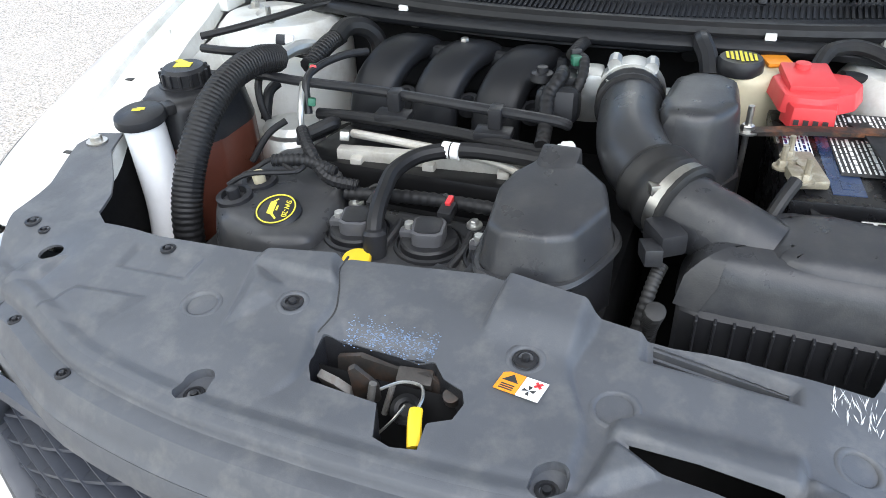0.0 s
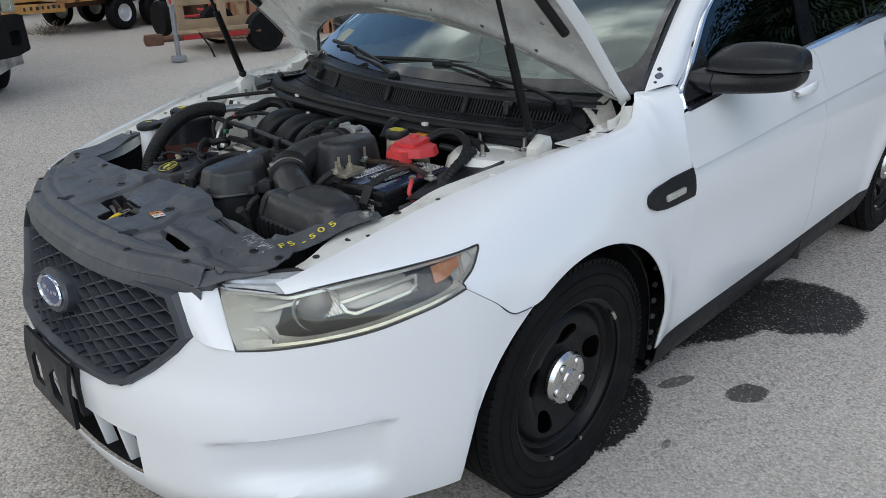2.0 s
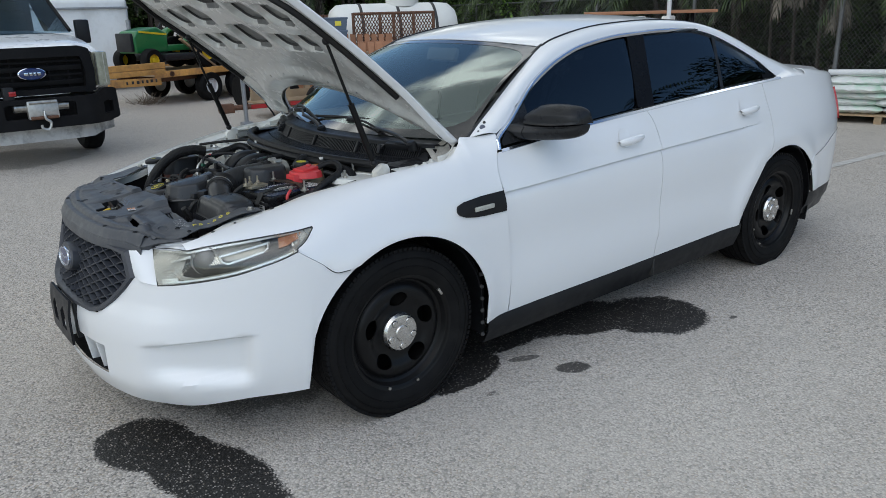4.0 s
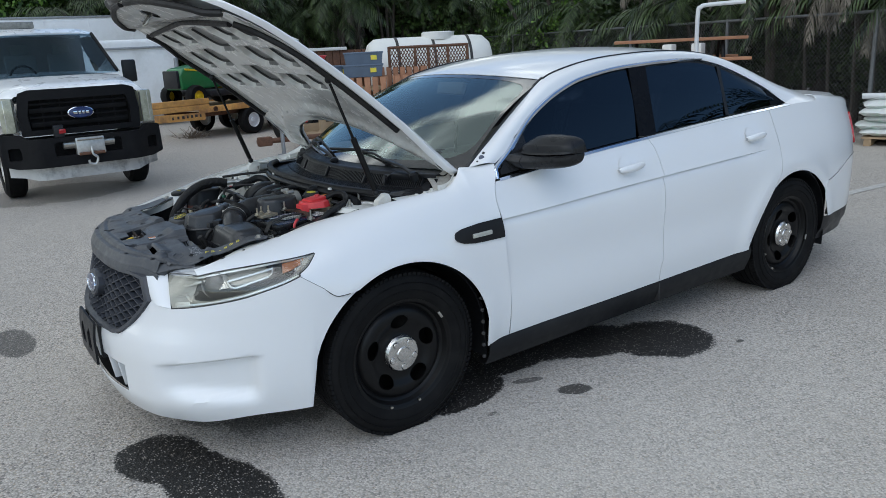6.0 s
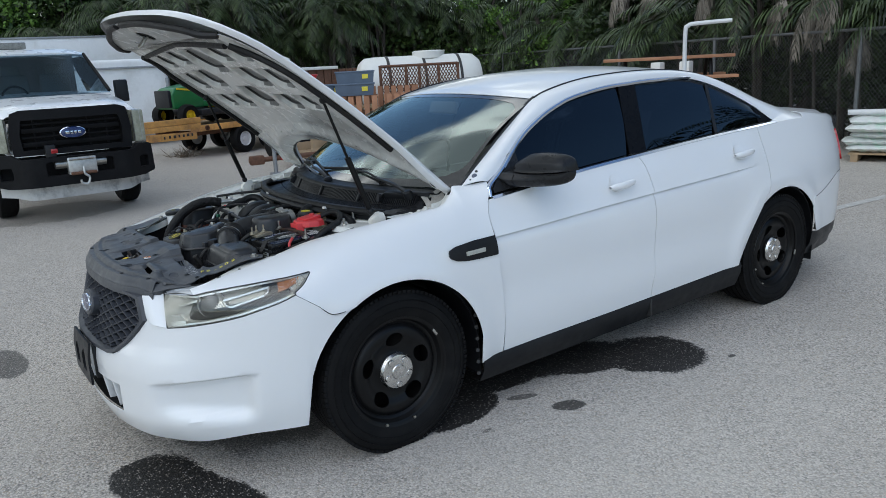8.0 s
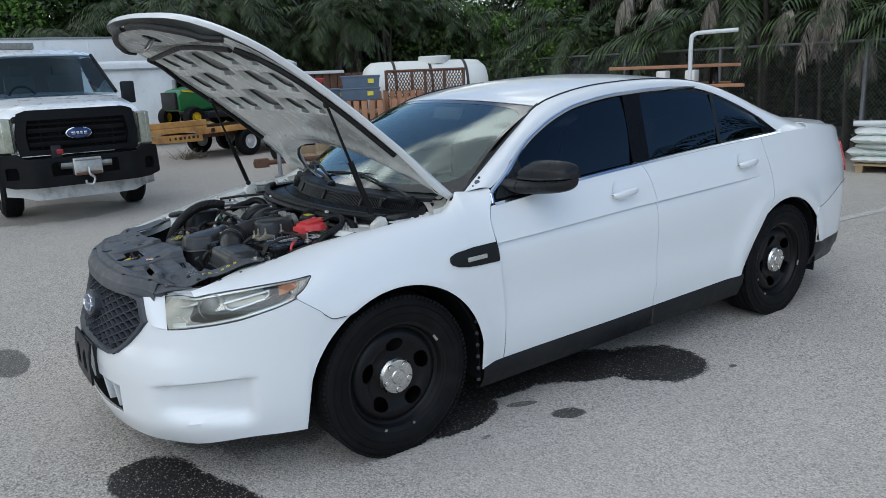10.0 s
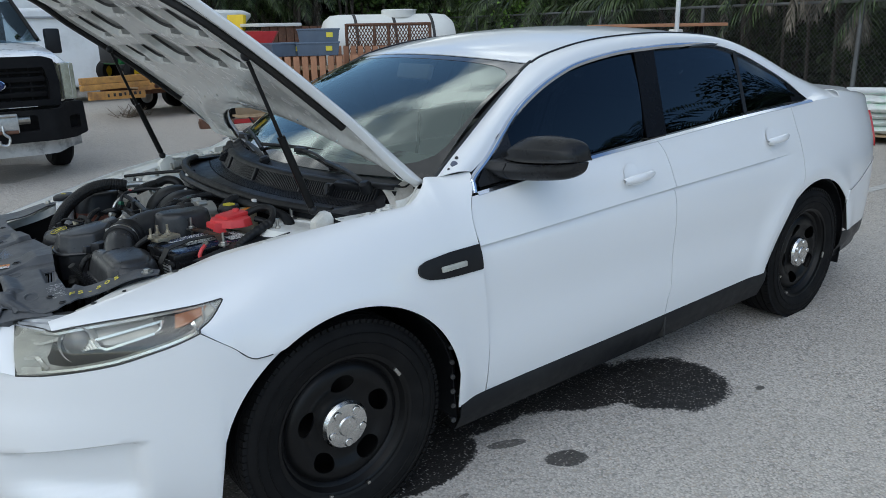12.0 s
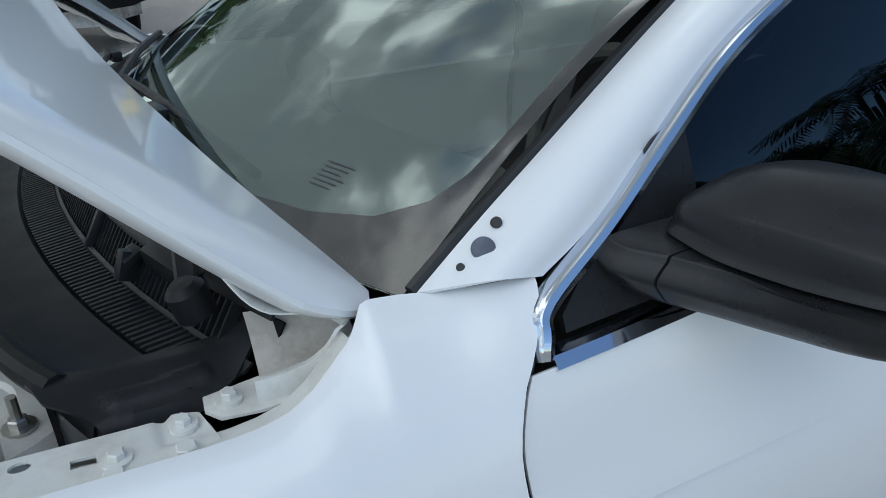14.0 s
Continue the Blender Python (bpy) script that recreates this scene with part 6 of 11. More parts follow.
LATCH = [(-0.765, 0.070), (-0.81, 0.064), (-0.833, 0.048), (-0.836, 0.014), (-0.839, -0.031), (-0.879, -0.046), (-0.884, -0.066), (-0.879, -0.092), (-0.847, -0.088), (-0.834, -0.110), (-0.811, -0.114), (-0.794, -0.106), (-0.785, -0.082), (-0.767, -0.066), (-0.762, -0.02), (-0.760, 0.035)]
SLOT = [(-0.803, -0.270), (-0.806, -0.34), (-0.812, -0.412), (-0.834, -0.421), (-0.830, -0.36), (-0.824, -0.305)]
OVAL1 = ring_loop(-0.735, 0.50, 0.013, 0.022, 14)
LOUV = [(-0.654, -0.276), (-0.684, -0.414), (-0.697, -0.414), (-0.682, -0.280)]
over_y = pchip([-0.90, -0.83, -0.80, -0.765, -0.735, -0.70, -0.655, -0.60], [0.10, 0.062, 0.066, 0.078, 0.074, 0.085, 0.106, 0.11])
plat_y = pchip([-0.90, -0.858, -0.81, -0.72, -0.66, -0.60], [0.20, 0.227, 0.227, 0.194, 0.205, 0.205])


def depth_in(x, y, loop):
    """Distance inside a loop, zero outside."""
    if not inside_loop((x, y), loop):
        return 0.0
    q = nearest_on((x, y), loop)
    return math.hypot(q[0] - x, q[1] - y)


WEDGES = [([(-0.690, 0.205), (-0.800, 0.182), (-0.742, 0.145), (-0.715, 0.15)], 0.010, 0.016), ([(-0.885, -0.240), (-0.797, -0.258), (-0.827, -0.312)], 0.013, 0.012), ([(-0.786, -0.424), (-0.838, -0.428), (-0.828, -0.476), (-0.792, -0.468)], 0.014, 0.010), ([(-0.806, -0.522), (-0.868, -0.512), (-0.852, -0.462), (-0.83, -0.48)], 0.011, 0.012),
          ([(-0.597, -0.452), (-0.648, -0.450), (-0.652, -0.512), (-0.60, -0.512)], 0.011, 0.004), ([(-0.78, 0.30), (-0.845, 0.32), (-0.85, 0.42), (-0.79, 0.40)], 0.005, 0.006), ([(-0.74, 0.46), (-0.79, 0.46), (-0.80, 0.52), (-0.76, 0.53)], 0.008, 0.012)]
PANELS = [([(-0.636, -0.258), (-0.676, -0.426), (-0.706, -0.426), (-0.694, -0.264)], -0.011, 0.004), ([(-0.735, 0.066), (-0.80, 0.070), (-0.80, -0.07), (-0.738, -0.062)], -0.010, 0.022), ([(-0.70, 0.27), (-0.745, 0.27), (-0.75, 0.38), (-0.70, 0.38)], -0.004, 0.004)]


def shield_z(x, y):
    d = x - fx(y)
    z = 0.860 - 0.034 * (1 - smoothstep(d, 0.0, 0.022)) - 0.013 * (1 - smoothstep(d, 0.040, 0.047))
    z += 0.0028 * math.exp(-((d - 0.061) / 0.006) ** 2) - 0.0024 * math.exp(-((d - 0.078) / 0.006) ** 2)
    z -= 0.030 * smoothstep(abs(y), 0.42, 0.60) * (1 - smoothstep(x, -0.76, -0.68))
    front = smoothstep(d, 0.03, 0.06)
    z += 0.008 * smoothstep(y - over_y(x), 0.0, 0.008) * smoothstep(x, -0.89, -0.82) * front
    z += 0.008 * smoothstep(x, -0.698, -0.684) * smoothstep(y - over_y(x), 0.0, 0.008) * (1 - smoothstep(y, 0.196, 0.210))
    z -= 0.009 * smoothstep(-y - plat_y(x), -0.002, 0.012) * smoothstep(x, -0.90, -0.85) * front
    if -0.212 < y < -0.096:
        z += 0.015 * smoothstep(x, -0.728, -0.676) * smoothstep(-y, 0.096, 0.106) * (1 - smoothstep(-y, 0.194, 0.208))
    # visor behind the air slot
    z += 0.014 * (1 - smoothstep(abs(y + 0.342), 0.078, 0.090)) * smoothstep(x, -0.812 + 0.06 * (y + 0.34), -0.800 + 0.06 * (y + 0.34)) * (1 - smoothstep(x, -0.795, -0.755))
    for loop, h, w in WEDGES + PANELS:
        k = depth_in(x, y, loop)
        if k:
            z += h * smoothstep(k, 0.0, max(w, 0.010)) if h < 0 else h * min(1.0, k / max(w, 0.010))
    z += 0.045 * smoothstep(x, -0.64, -0.48) * (1.0 if y < 0 else 0.35) + 0.012 * smoothstep(x, -0.80, -0.68) * (1 - smoothstep(abs(y), 0.40, 0.55))
    return z


POCKETS = []
for cx, cy in ((-0.883, 0.160), (-0.876, -0.216)):
    POCKETS.append([(cx - 0.3 * 0.016 * math.sin(a) + (0.006 if math.cos(a) > 0 else -0.006) + 0.016 * math.cos(a) + 0.004, cy + 0.016 * math.sin(a)) for a in (radians(15 * k + 7.5) for k in range(24))])
CUPS = ((-0.761, -0.254, 0.021, 0.006), (-0.754, -0.476, 0.019, 0.040), (-0.771, 0.228, 0.020, 0.003), (-0.739, 0.123, 0.014, 0.002), (-0.735, -0.155, 0.016, -0.002))
bm = plate(SH, [LATCH, SLOT, OVAL1, LOUV] + POCKETS + [ring_loop(cx, cy, r, r, 24) for cx, cy, r, deep in CUPS], 0.0030, shield_z)
shield = part("radiator_shield", bm, GREYBLK, bay, "scuffed grey-black plastic radiator shield", 60, solid=0.004)
for cx, cy, r, deep in CUPS:
    nrm = Vector((-(shield_z(cx + r, cy) - shield_z(cx - r, cy)) / (2 * r), -(shield_z(cx, cy + r) - shield_z(cx, cy - r)) / (2 * r), 1))
    bm = bmesh.new()
    lathe(bm, [(r + 0.0075, -0.001), (r + 0.0055, 0.0022), (r + 0.001, 0.0030), (r - 0.0015, 0.0018), (r - 0.0030, -0.0025), (r - 0.0042, -0.0025 if deep < 0.01 else -deep), (r - 0.0055, -deep), (0, -deep)], (cx, cy, shield_z(cx, cy)), nrm, 28)
    part("shield_cup", bm, GREYBLK, shield, "round moulded cap seat", 50)
for loop in POCKETS:
    bm = sheet([[Vector((p[0], p[1], shield_z(*p) + 0.001 - dz)) for p in loop + loop[:1]] for dz in (0, 0.004, 0.012)])
    bm.faces.new([bm.verts.new((p[0], p[1], shield_z(*p) - 0.010)) for p in loop])
    part("clip_pocket", bm, GREYBLK, shield, "", 40)
# black tube laid along the overlap gap in place of its shadow line
bm = bmesh.new()
tube(bm, [Vector((x, over_y(x) - 0.0012, shield_z(x, over_y(x) - 0.004) + 0.0008)) for x in steps(-0.765, -0.632, 24)], 0.0018, 6, n=40)
part("shield_seam", bm, INK, shield, "black tube for the shadow line in the gap between the shield halves")
bm = sheet([[Vector((fx(y) - d, y, shield_z(fx(y), y) - e)) for d, e in ((0.0, 0.0), (0.004, 0.012), (0.005, 0.035))] for y in steps(-0.515, 0.515, 40)])
band = sheet([[Vector((fx(y) + d, y, shield_z(fx(y) + d, y))) for d in (0.0, 0.005, 0.010, 0.015, 0.020, 0.024, 0.032, 0.0395, 0.0415, 0.0435, 0.0455, 0.0475, 0.056)] for y in steps(-0.508, 0.508, 90)])
part("shield_front_band", band, GREYBLK, shield, "stepped front band of the shield", 32, solid=0.004)
for sg in (1, -1):
    flap = sheet([[Vector((a, b * sg, c)) for a, b, c in row] for row in ([(-0.850, -0.480, 0.826), (-0.828, -0.500, 0.831), (-0.792, -0.520, 0.832), (-0.762, -0.546, 0.832), (-0.728, -0.575, 0.834)], [(-0.862, -0.500, 0.800), (-0.838, -0.522, 0.806), (-0.800, -0.536, 0.812), (-0.762, -0.566, 0.816), (-0.725, -0.595, 0.820)], [(-0.850, -0.500, 0.785), (-0.826, -0.514, 0.786), (-0.782, -0.506, 0.792), (-0.735, -0.545, 0.800), (-0.690, -0.590, 0.808)])])
    part("corner_flap", flap, GREYBLK, shield, "turned-down corner of the shield", 40, solid=0.003)
part("shield_lip", bm, GREYBLK, shield, "turned-down front lip", solid=0.003)
bm = sheet([[Vector((p[0], p[1], shield_z(*p) - dz)) for p in LATCH + LATCH[:1]] for dz in (0, 0.05)])
part("latch_well", bm, BLACK, shield)
for x, y, r in ((-0.883, 0.160, 0.008), (-0.876, -0.216, 0.008), (-0.711, -0.515, 0.008), (-0.69, 0.575, 0.008), (-0.735, -0.155, 0.009), (-0.739, 0.123, 0.009), (-0.695, -0.594, 0.008), (-0.70, 0.545, 0.006), (-0.70, 0.33, 0.007)) + tuple((fx(y) + 0.029, y, 0.006) for y in (-0.45, -0.29, -0.14, 0.02, 0.17, 0.32, 0.45)):
    bm = bmesh.new()
    z = shield_z(x, y) - (0.009 if x < -0.87 and abs(y) < 0.25 else 0.0)
    lathe(bm, [(r * 1.5, 0.001), (r * 1.45, 0.0035), (r * 1.0, 0.0045), (r * 0.9, 0.002), (r * 0.55, 0.002), (r * 0.5, 0.006), (0, 0.0065)], (x, y, z), (0, 0, 1), 14)
    part("push_clip", bm, BLACK, shield, "black push clip")
for x, y, sg in ((-0.470, -0.632, 1), (-0.485, 0.642, -1)):
    bm = bmesh.new()
    bolt(bm, (x, y, shield_z(x, y) + 0.002), (0, 0, 1), 0.010, 0.010)
    part("bracket_bolt", bm, STEEL, shield, "zinc bracket bolt")
bm = bmesh.new()
for k in range(3):
    ribbon(bm, [(-0.657 - 0.009 * k - 0.028 * t, -0.272 - 0.146 * t, 0.846 - 0.004 * k) for t in steps(0, 1, 4)], 0.004, 0.012, (1, 0, 0))
part("louvre", bm, GREYBLK, shield)
# scuff marks and blue overspray with their own shape
bm = bmesh.new()
rnd = random.Random(5)
for k in range(75):
    x, y = -0.69 + rnd.uniform(-0.018, 0.018), -0.49 + rnd.uniform(-0.05, 0.04)
    z = shield_z(x, y) + 0.0028
    w = rnd.uniform(0.0003, 0.0009)
    a = rnd.uniform(-0.4, 0.4)
    d = Vector((math.cos(a), math.sin(a), 0)) * rnd.uniform(0.004, 0.012)
    n = Vector((-d.y, d.x, 0)).normalized() * w
    p = Vector((x, y, z))
    bm.faces.new([bm.verts.new(q) for q in (p - d, p + n * 0.6, p + d, p - n)])
ob = part("scuffs", bm, LABEL, shield, "white scuff marks", 0)
ob["kind"] = "stuff"
bm = bmesh.new()
for k in range(520):
    x, y = -0.748 + rnd.gauss(0.0, 0.008), rnd.uniform(-0.060, 0.050)
    p = Vector((x, y, shield_z(x, y) + 0.003))
    r = rnd.uniform(0.0004, 0.0010)
    bm.faces.new([bm.verts.new(p + Vector((math.cos(a) * r, math.sin(a) * r * 1.4, 0))) for a in (0, 1.3, 2.5, 3.8, 5.1)])
ob = part("overspray", bm, mat("pale_blue_overspray", (0.20, 0.29, 0.44), 0.7, var=0.3), shield, "pale blue paint overspray", 0)
ob["kind"] = "stuff"
# painted unit marking on the arm
for k, ch in enumerate("F5-505"):
    s_ = (k + 0.5) / 6
    px, py = -0.676 + 0.138 * s_, -0.556 - 0.050 * s_ + 0.004 * math.sin(k * 2.1)
    rise = (shield_z(px + 0.012, py) - shield_z(px - 0.012, py)) / 0.024
    tilt = (shield_z(px, py + 0.012) - shield_z(px, py - 0.012)) / 0.024
    m_w = Matrix.LocRotScale((px, py, shield_z(px, py) + 0.0085 + 0.002 * max(0, k - 2)), Euler((math.atan(tilt), -math.atan(rise), radians(-16 + 5 * math.sin(k * 1.7)))), None)
    writing(ch, 0.036, m_w, YPRINT, shield, "paint_marking").data.offset = 0.0001
# warning label
lab = Vector((-0.772, -0.161, shield_z(-0.772, -0.161) + 0.0045))
m_l = Matrix.LocRotScale(lab, Euler((0, radians(-3), radians(-100))), None)
for nm, x0, mt in (("label_orange", -0.0125, ORANGE), ("label_white", 0.0125, LABEL)):
    bm = bmesh.new()
    box(bm, (x0, 0, 0), (0.0245, 0.028, 0.0012))
    part(nm, bm, mt, shield, "orange and white warning label" if x0 < 0 else "", m=m_l)
bm = bmesh.new()
bm.faces.new([bm.verts.new((-0.0125 + a, b, 0.001)) for a, b in ((-0.009, 0.000), (0.009, 0.0), (0.0, 0.011))])
for a in (0, 90, 180, 270):
    c, s = math.cos(radians(a)), math.sin(radians(a))
    bm.faces.new([bm.verts.new((0.0105 + c * u - s * v, -0.004 + s * u + c * v, 0.001)) for u, v in ((0, 0), (0.006, -0.002), (0.007, 0.003))])
for i in range(3):
    box(bm, (-0.0125, -0.005 - 0.003 * i, 0.0008), (0.015, 0.0014, 0.0006))
part("label_marks", bm, INK, shield, "", 0, m=m_l)
bm = bmesh.new()
box(bm, (0.0165, 0.007, 0.0009), (0.010, 0.003, 0.0006), (0, 0, 45))
box(bm, (0.0165, 0.007, 0.0009), (0.010, 0.003, 0.0006), (0, 0, -45))
part("label_cross", bm, RED, shield, "", 0, m=m_l)
# hood latch in its well
LATCHM = mat("rusty_dark_steel", (0.055, 0.050, 0.046), 0.5, metal=0.5, var=0.3, scale=30.0, dirt=(0.13, 0.065, 0.035), dscale=25.0, damount=0.7)
latch = new("hood_latch")
latch.parent = bay
latch["label"] = "rusty hood latch with yellow release tag"
LATCHG = mat("worn_grey_latch_steel", (0.16, 0.155, 0.145), 0.5, metal=0.4, var=0.3, scale=40.0, dirt=(0.12, 0.065, 0.04), dscale=35.0, damount=0.5)
bm = bmesh.new()
prism(bm, [(-0.055, -0.05), (0.085, -0.05), (0.085, 0.010), (0.06, 0.026), (0.02, 0.022), (-0.02, 0.030), (-0.05, 0.020)], -0.003, 0.003, pose(-0.772, 0.0, 0.825, 90, 0, -90), 0.002)
part("latch_plate", bm, LATCHM, latch)
bm = bmesh.new()
prism(bm, [(-0.016, -0.03), (0.014, -0.03), (0.012, 0.012), (-0.010, 0.046), (-0.018, 0.040)], -0.004, 0.002, pose(-0.800, 0.000, 0.830, 100, 0, -70), 0.002)
part("latch_fork", bm, LATCHM, latch, "rusty upright fork plate")
bm = bmesh.new()
prism(bm, [(-0.020, -0.03), (0.020, -0.03), (0.018, 0.006), (0.002, 0.018), (-0.022, 0.022)], -0.005, 0.005, pose(-0.802, 0.034, 0.826, 110, 0, -100), 0.003)
part("latch_body", bm, LATCHG, latch, "worn grey latch plate")
bm = bmesh.new()
rod(bm, Vector((-0.812, -0.004, 0.812)), Vector((-0.806, -0.010, 0.852)), 0.0045, seg=8)
rod(bm, Vector((-0.810, -0.022, 0.815)), Vector((-0.800, -0.030, 0.850)), 0.0035, seg=8)
part("latch_pin", bm, LATCHG, latch, "pale steel pin")
bm = bmesh.new()
lathe(bm, [(0.017, 0), (0.017, 0.004), (0.012, 0.006), (0.008, 0.004), (0.008, -0.006)], (-0.812, -0.050, 0.832), (-0.6, 0, 1), 18)
part("latch_ring", bm, STEELBLK, latch)
bm = bmesh.new()
box(bm, (-0.775, -0.045, 0.842), (0.02, 0.04, 0.014), (0, -20, 8), 0.003)
lathe(bm, [(0.009, 0), (0.009, 0.010), (0, 0.011)], (-0.788, -0.092, 0.838), (-0.3, 0, 1), 12)
part("latch_pivot", bm, LATCHM, latch, "rusty pivot")
bm = bmesh.new()
tube(bm, [(-0.806, -0.018, 0.846), (-0.798, -0.040, 0.856), (-0.800, -0.062, 0.860), (-0.815, -0.071, 0.860), (-0.834, -0.071, 0.858)], 0.0018, 6)
tube(bm, [(-0.815, -0.050, 0.842), (-0.832, -0.044, 0.836), (-0.846, -0.030, 0.822)], 0.0016, 6)
part("latch_wire", bm, STEEL, latch)
bm = bmesh.new()
tube(bm, [(-0.832, -0.071, 0.860), (-0.842, -0.074, 0.860), (-0.856, -0.079, 0.857), (-0.871, -0.085, 0.852)], 0.0072, 10, squash=0.55)
part("release_tag", bm, YELLOW, latch, "yellow plastic release tag")

def eng(name, label=""):
    ob = new(name)
    ob.parent = car
    if label:
        ob["label"] = label
    return ob


def slab(outline, z0, z1, top=0.93, bevel=0.015, seg=3):
    bm = bmesh.new()
    return prism(bm, outline, z0, z1, None, bevel, seg, top)


MIDBLK = mat("matt_black_bay_plastic", (0.030, 0.031, 0.034), 0.33, var=0.15, scale=8.0, bump=0.12, bscale=500.0, dirt=(0.085, 0.083, 0.078), dscale=18.0, damount=0.4, spec=0.42)
# air filter box with duct
airbox = eng("air_filter_box", "black plastic air filter housing")
AB = [(-0.565, -0.315), (-0.555, -0.285), (-0.45, -0.285), (-0.405, -0.31), (-0.385, -0.41), (-0.40, -0.545), (-0.44, -0.60), (-0.53, -0.605), (-0.565, -0.565)]
part("filter_lid", slab(AB, 0.842, 0.912, 0.84, 0.034, 5), MIDBLK, airbox, "faded black lid")
part("lid_panel", slab([(-0.552, -0.41), (-0.54, -0.375), (-0.515, -0.365), (-0.44, -0.365), (-0.412, -0.39), (-0.402, -0.44), (-0.415, -0.54), (-0.445, -0.583), (-0.525, -0.588), (-0.552, -0.56)], 0.850, 0.921, 0.86, 0.030, 5), MIDBLK, airbox, "raised panel of the lid", 50)
part("filter_base", slab([(x - 0.005 if x < -0.5 else x + 0.005, y * 1.015) for x, y in AB], 0.62, 0.845, 1.0, 0.006, 1), BLACK, airbox)
for k in range(13):
    y = -0.315 - 0.021 * k
    bm = bmesh.new()
    box(bm, (-0.574, y, 0.818), (0.012, 0.0035, 0.048), (0, 0, 0), 0.001, 1)
    part("base_rib", bm, BLACK, airbox)
bm = bmesh.new()
tube(bm, [(-0.48, -0.38, 0.878), (-0.465, -0.33, 0.896), (-0.45, -0.29, 0.906), (-0.435, -0.265, 0.912)], 0.047, 20)
part("filter_outlet", bm, MIDBLK, airbox)
bm = bmesh.new()
box(bm, (-0.505, -0.262, 0.902), (0.05, 0.035, 0.03), (0, 0, 35), 0.005)
box(bm, (-0.535, -0.25, 0.895), (0.04, 0.022, 0.022), (0, 10, 20), 0.003)
part("airflow_sensor", bm, BLACK, airbox, "black airflow sensor plug")

# intake tube
itube = eng("intake_tube", "black corrugated intake tube")
bm = bmesh.new()
tube(bm, [(-0.445, -0.28, 0.910), (-0.425, -0.252, 0.915), (-0.395, -0.225, 0.920)], 0.051, 24, ridges=3, ridge=0.10)
part("bellows", bm, HOSE, itube)
bm = bmesh.new()
tube(bm, [(-0.40, -0.230, 0.919), (-0.36, -0.202, 0.925), (-0.31, -0.184, 0.929), (-0.25, -0.174, 0.930), (-0.185, -0.165, 0.928)], 0.048, 24)
part("tube_body", bm, MIDBLK, itube)
bm = bmesh.new()
tube(bm, [(-0.205, -0.165, 0.929), (-0.18, -0.161, 0.927), (-0.155, -0.158, 0.925)], 0.050, 24, ridges=2, ridge=0.08)
part("bellows", bm, HOSE, itube)
for c, d in (((-0.438, -0.268, 0.912), (0.55, 0.76, 0.15)), ((-0.150, -0.158, 0.923), (1, 0.12, 0.03))):
    bm = bmesh.new()
    lathe(bm, [(0.0525, -0.008), (0.0545, -0.008), (0.0545, 0.008), (0.0525, 0.008)], c, d, 36, False)
    box(bm, (c[0] - 0.03, c[1] + 0.03, c[2] + 0.032), (0.016, 0.012, 0.014), (0, 0, 30), 0.002)
    part("hose_clamp", bm, STEEL, itube, "steel hose clamp")
bm = bmesh.new()
rod(bm, (-0.30, -0.195, 0.928), (-0.255, -0.25, 0.915), 0.026, seg=16)
part("branch_pipe", bm, BLACK, itube)
# resonators
resb = eng("rear_resonator", "rounded black plastic resonator")
RB = [(-0.335, -0.245), (-0.325, -0.215), (-0.27, -0.205), (-0.16, -0.215), (-0.125, -0.245), (-0.125, -0.295), (-0.15, -0.325), (-0.26, -0.335), (-0.325, -0.30)]
part("resonator_shell", slab(RB, 0.872, 0.980, 0.82, 0.022, 4), MIDBLK, resb)
part("resonator_base", slab([(x * 1.0 - 0.004, y) for x, y in RB], 0.79, 0.873, 1.05, 0.006, 2), BLACK, resb)
resa = eng("front_resonator", "wedge-shaped black plastic resonator")
RA = [(-0.430, -0.075), (-0.415, -0.108), (-0.425, -0.150), (-0.455, -0.190), (-0.505, -0.205), (-0.588, -0.175), (-0.612, -0.140), (-0.612, -0.078), (-0.590, -0.050), (-0.500, -0.040), (-0.460, -0.050)]
bm = slab(RA, 0.872, 0.940, 0.86, 0.009, 3)
for v in bm.verts:
    if v.co.z > 0.884:
        v.co.z += 0.12 * (v.co.x + 0.52) - 0.18 * max(0.0, abs(v.co.y + 0.115) - 0.02)
part("resonator_shell", bm, MIDBLK, resa, "", 45)
bm = bmesh.new()
box(bm, (-0.428, -0.110, 0.928), (0.05, 0.055, 0.05), (0, -14, 0), 0.008)
part("resonator_neck", bm, MIDBLK, resa)
part("resonator_base", slab(RA, 0.780, 0.868, 1.0, 0.004, 2), BLACK, resa)
bm = bmesh.new()
tube(bm, [(x, y, 0.870) for x, y in RA + RA[:1]], 0.006, 6, n=60)
part("resonator_seam", bm, MIDBLK, resa)

# throttle body
thr = eng("throttle_body", "cast aluminium throttle body")
bm = bmesh.new()
lathe(bm, [(0.048, -0.03), (0.056, -0.028), (0.056, 0.0), (0.048, 0.004), (0.048, 0.035)], (-0.115, -0.152, 0.922), (1, 0.1, 0), 28)
for a in range(0, 360, 60):
    lathe(bm, [(0.011, -0.028), (0.011, 0.004), (0, 0.004)], (-0.115, -0.152 + 0.058 * math.cos(radians(a)), 0.922 + 0.058 * math.sin(radians(a))), (1, 0.1, 0), 10)
part("throttle_casting", bm, ALU, thr)
bm = bmesh.new()
box(bm, (-0.125, -0.085, 0.915), (0.06, 0.045, 0.085), (0, 0, 6), 0.01)
part("throttle_motor", bm, ALU, thr)
bm = bmesh.new()
box(bm, (-0.15, -0.062, 0.93), (0.045, 0.025, 0.05), (0, 0, 12), 0.004)
part("throttle_plug", bm, BLACK, thr)
bm = bmesh.new()
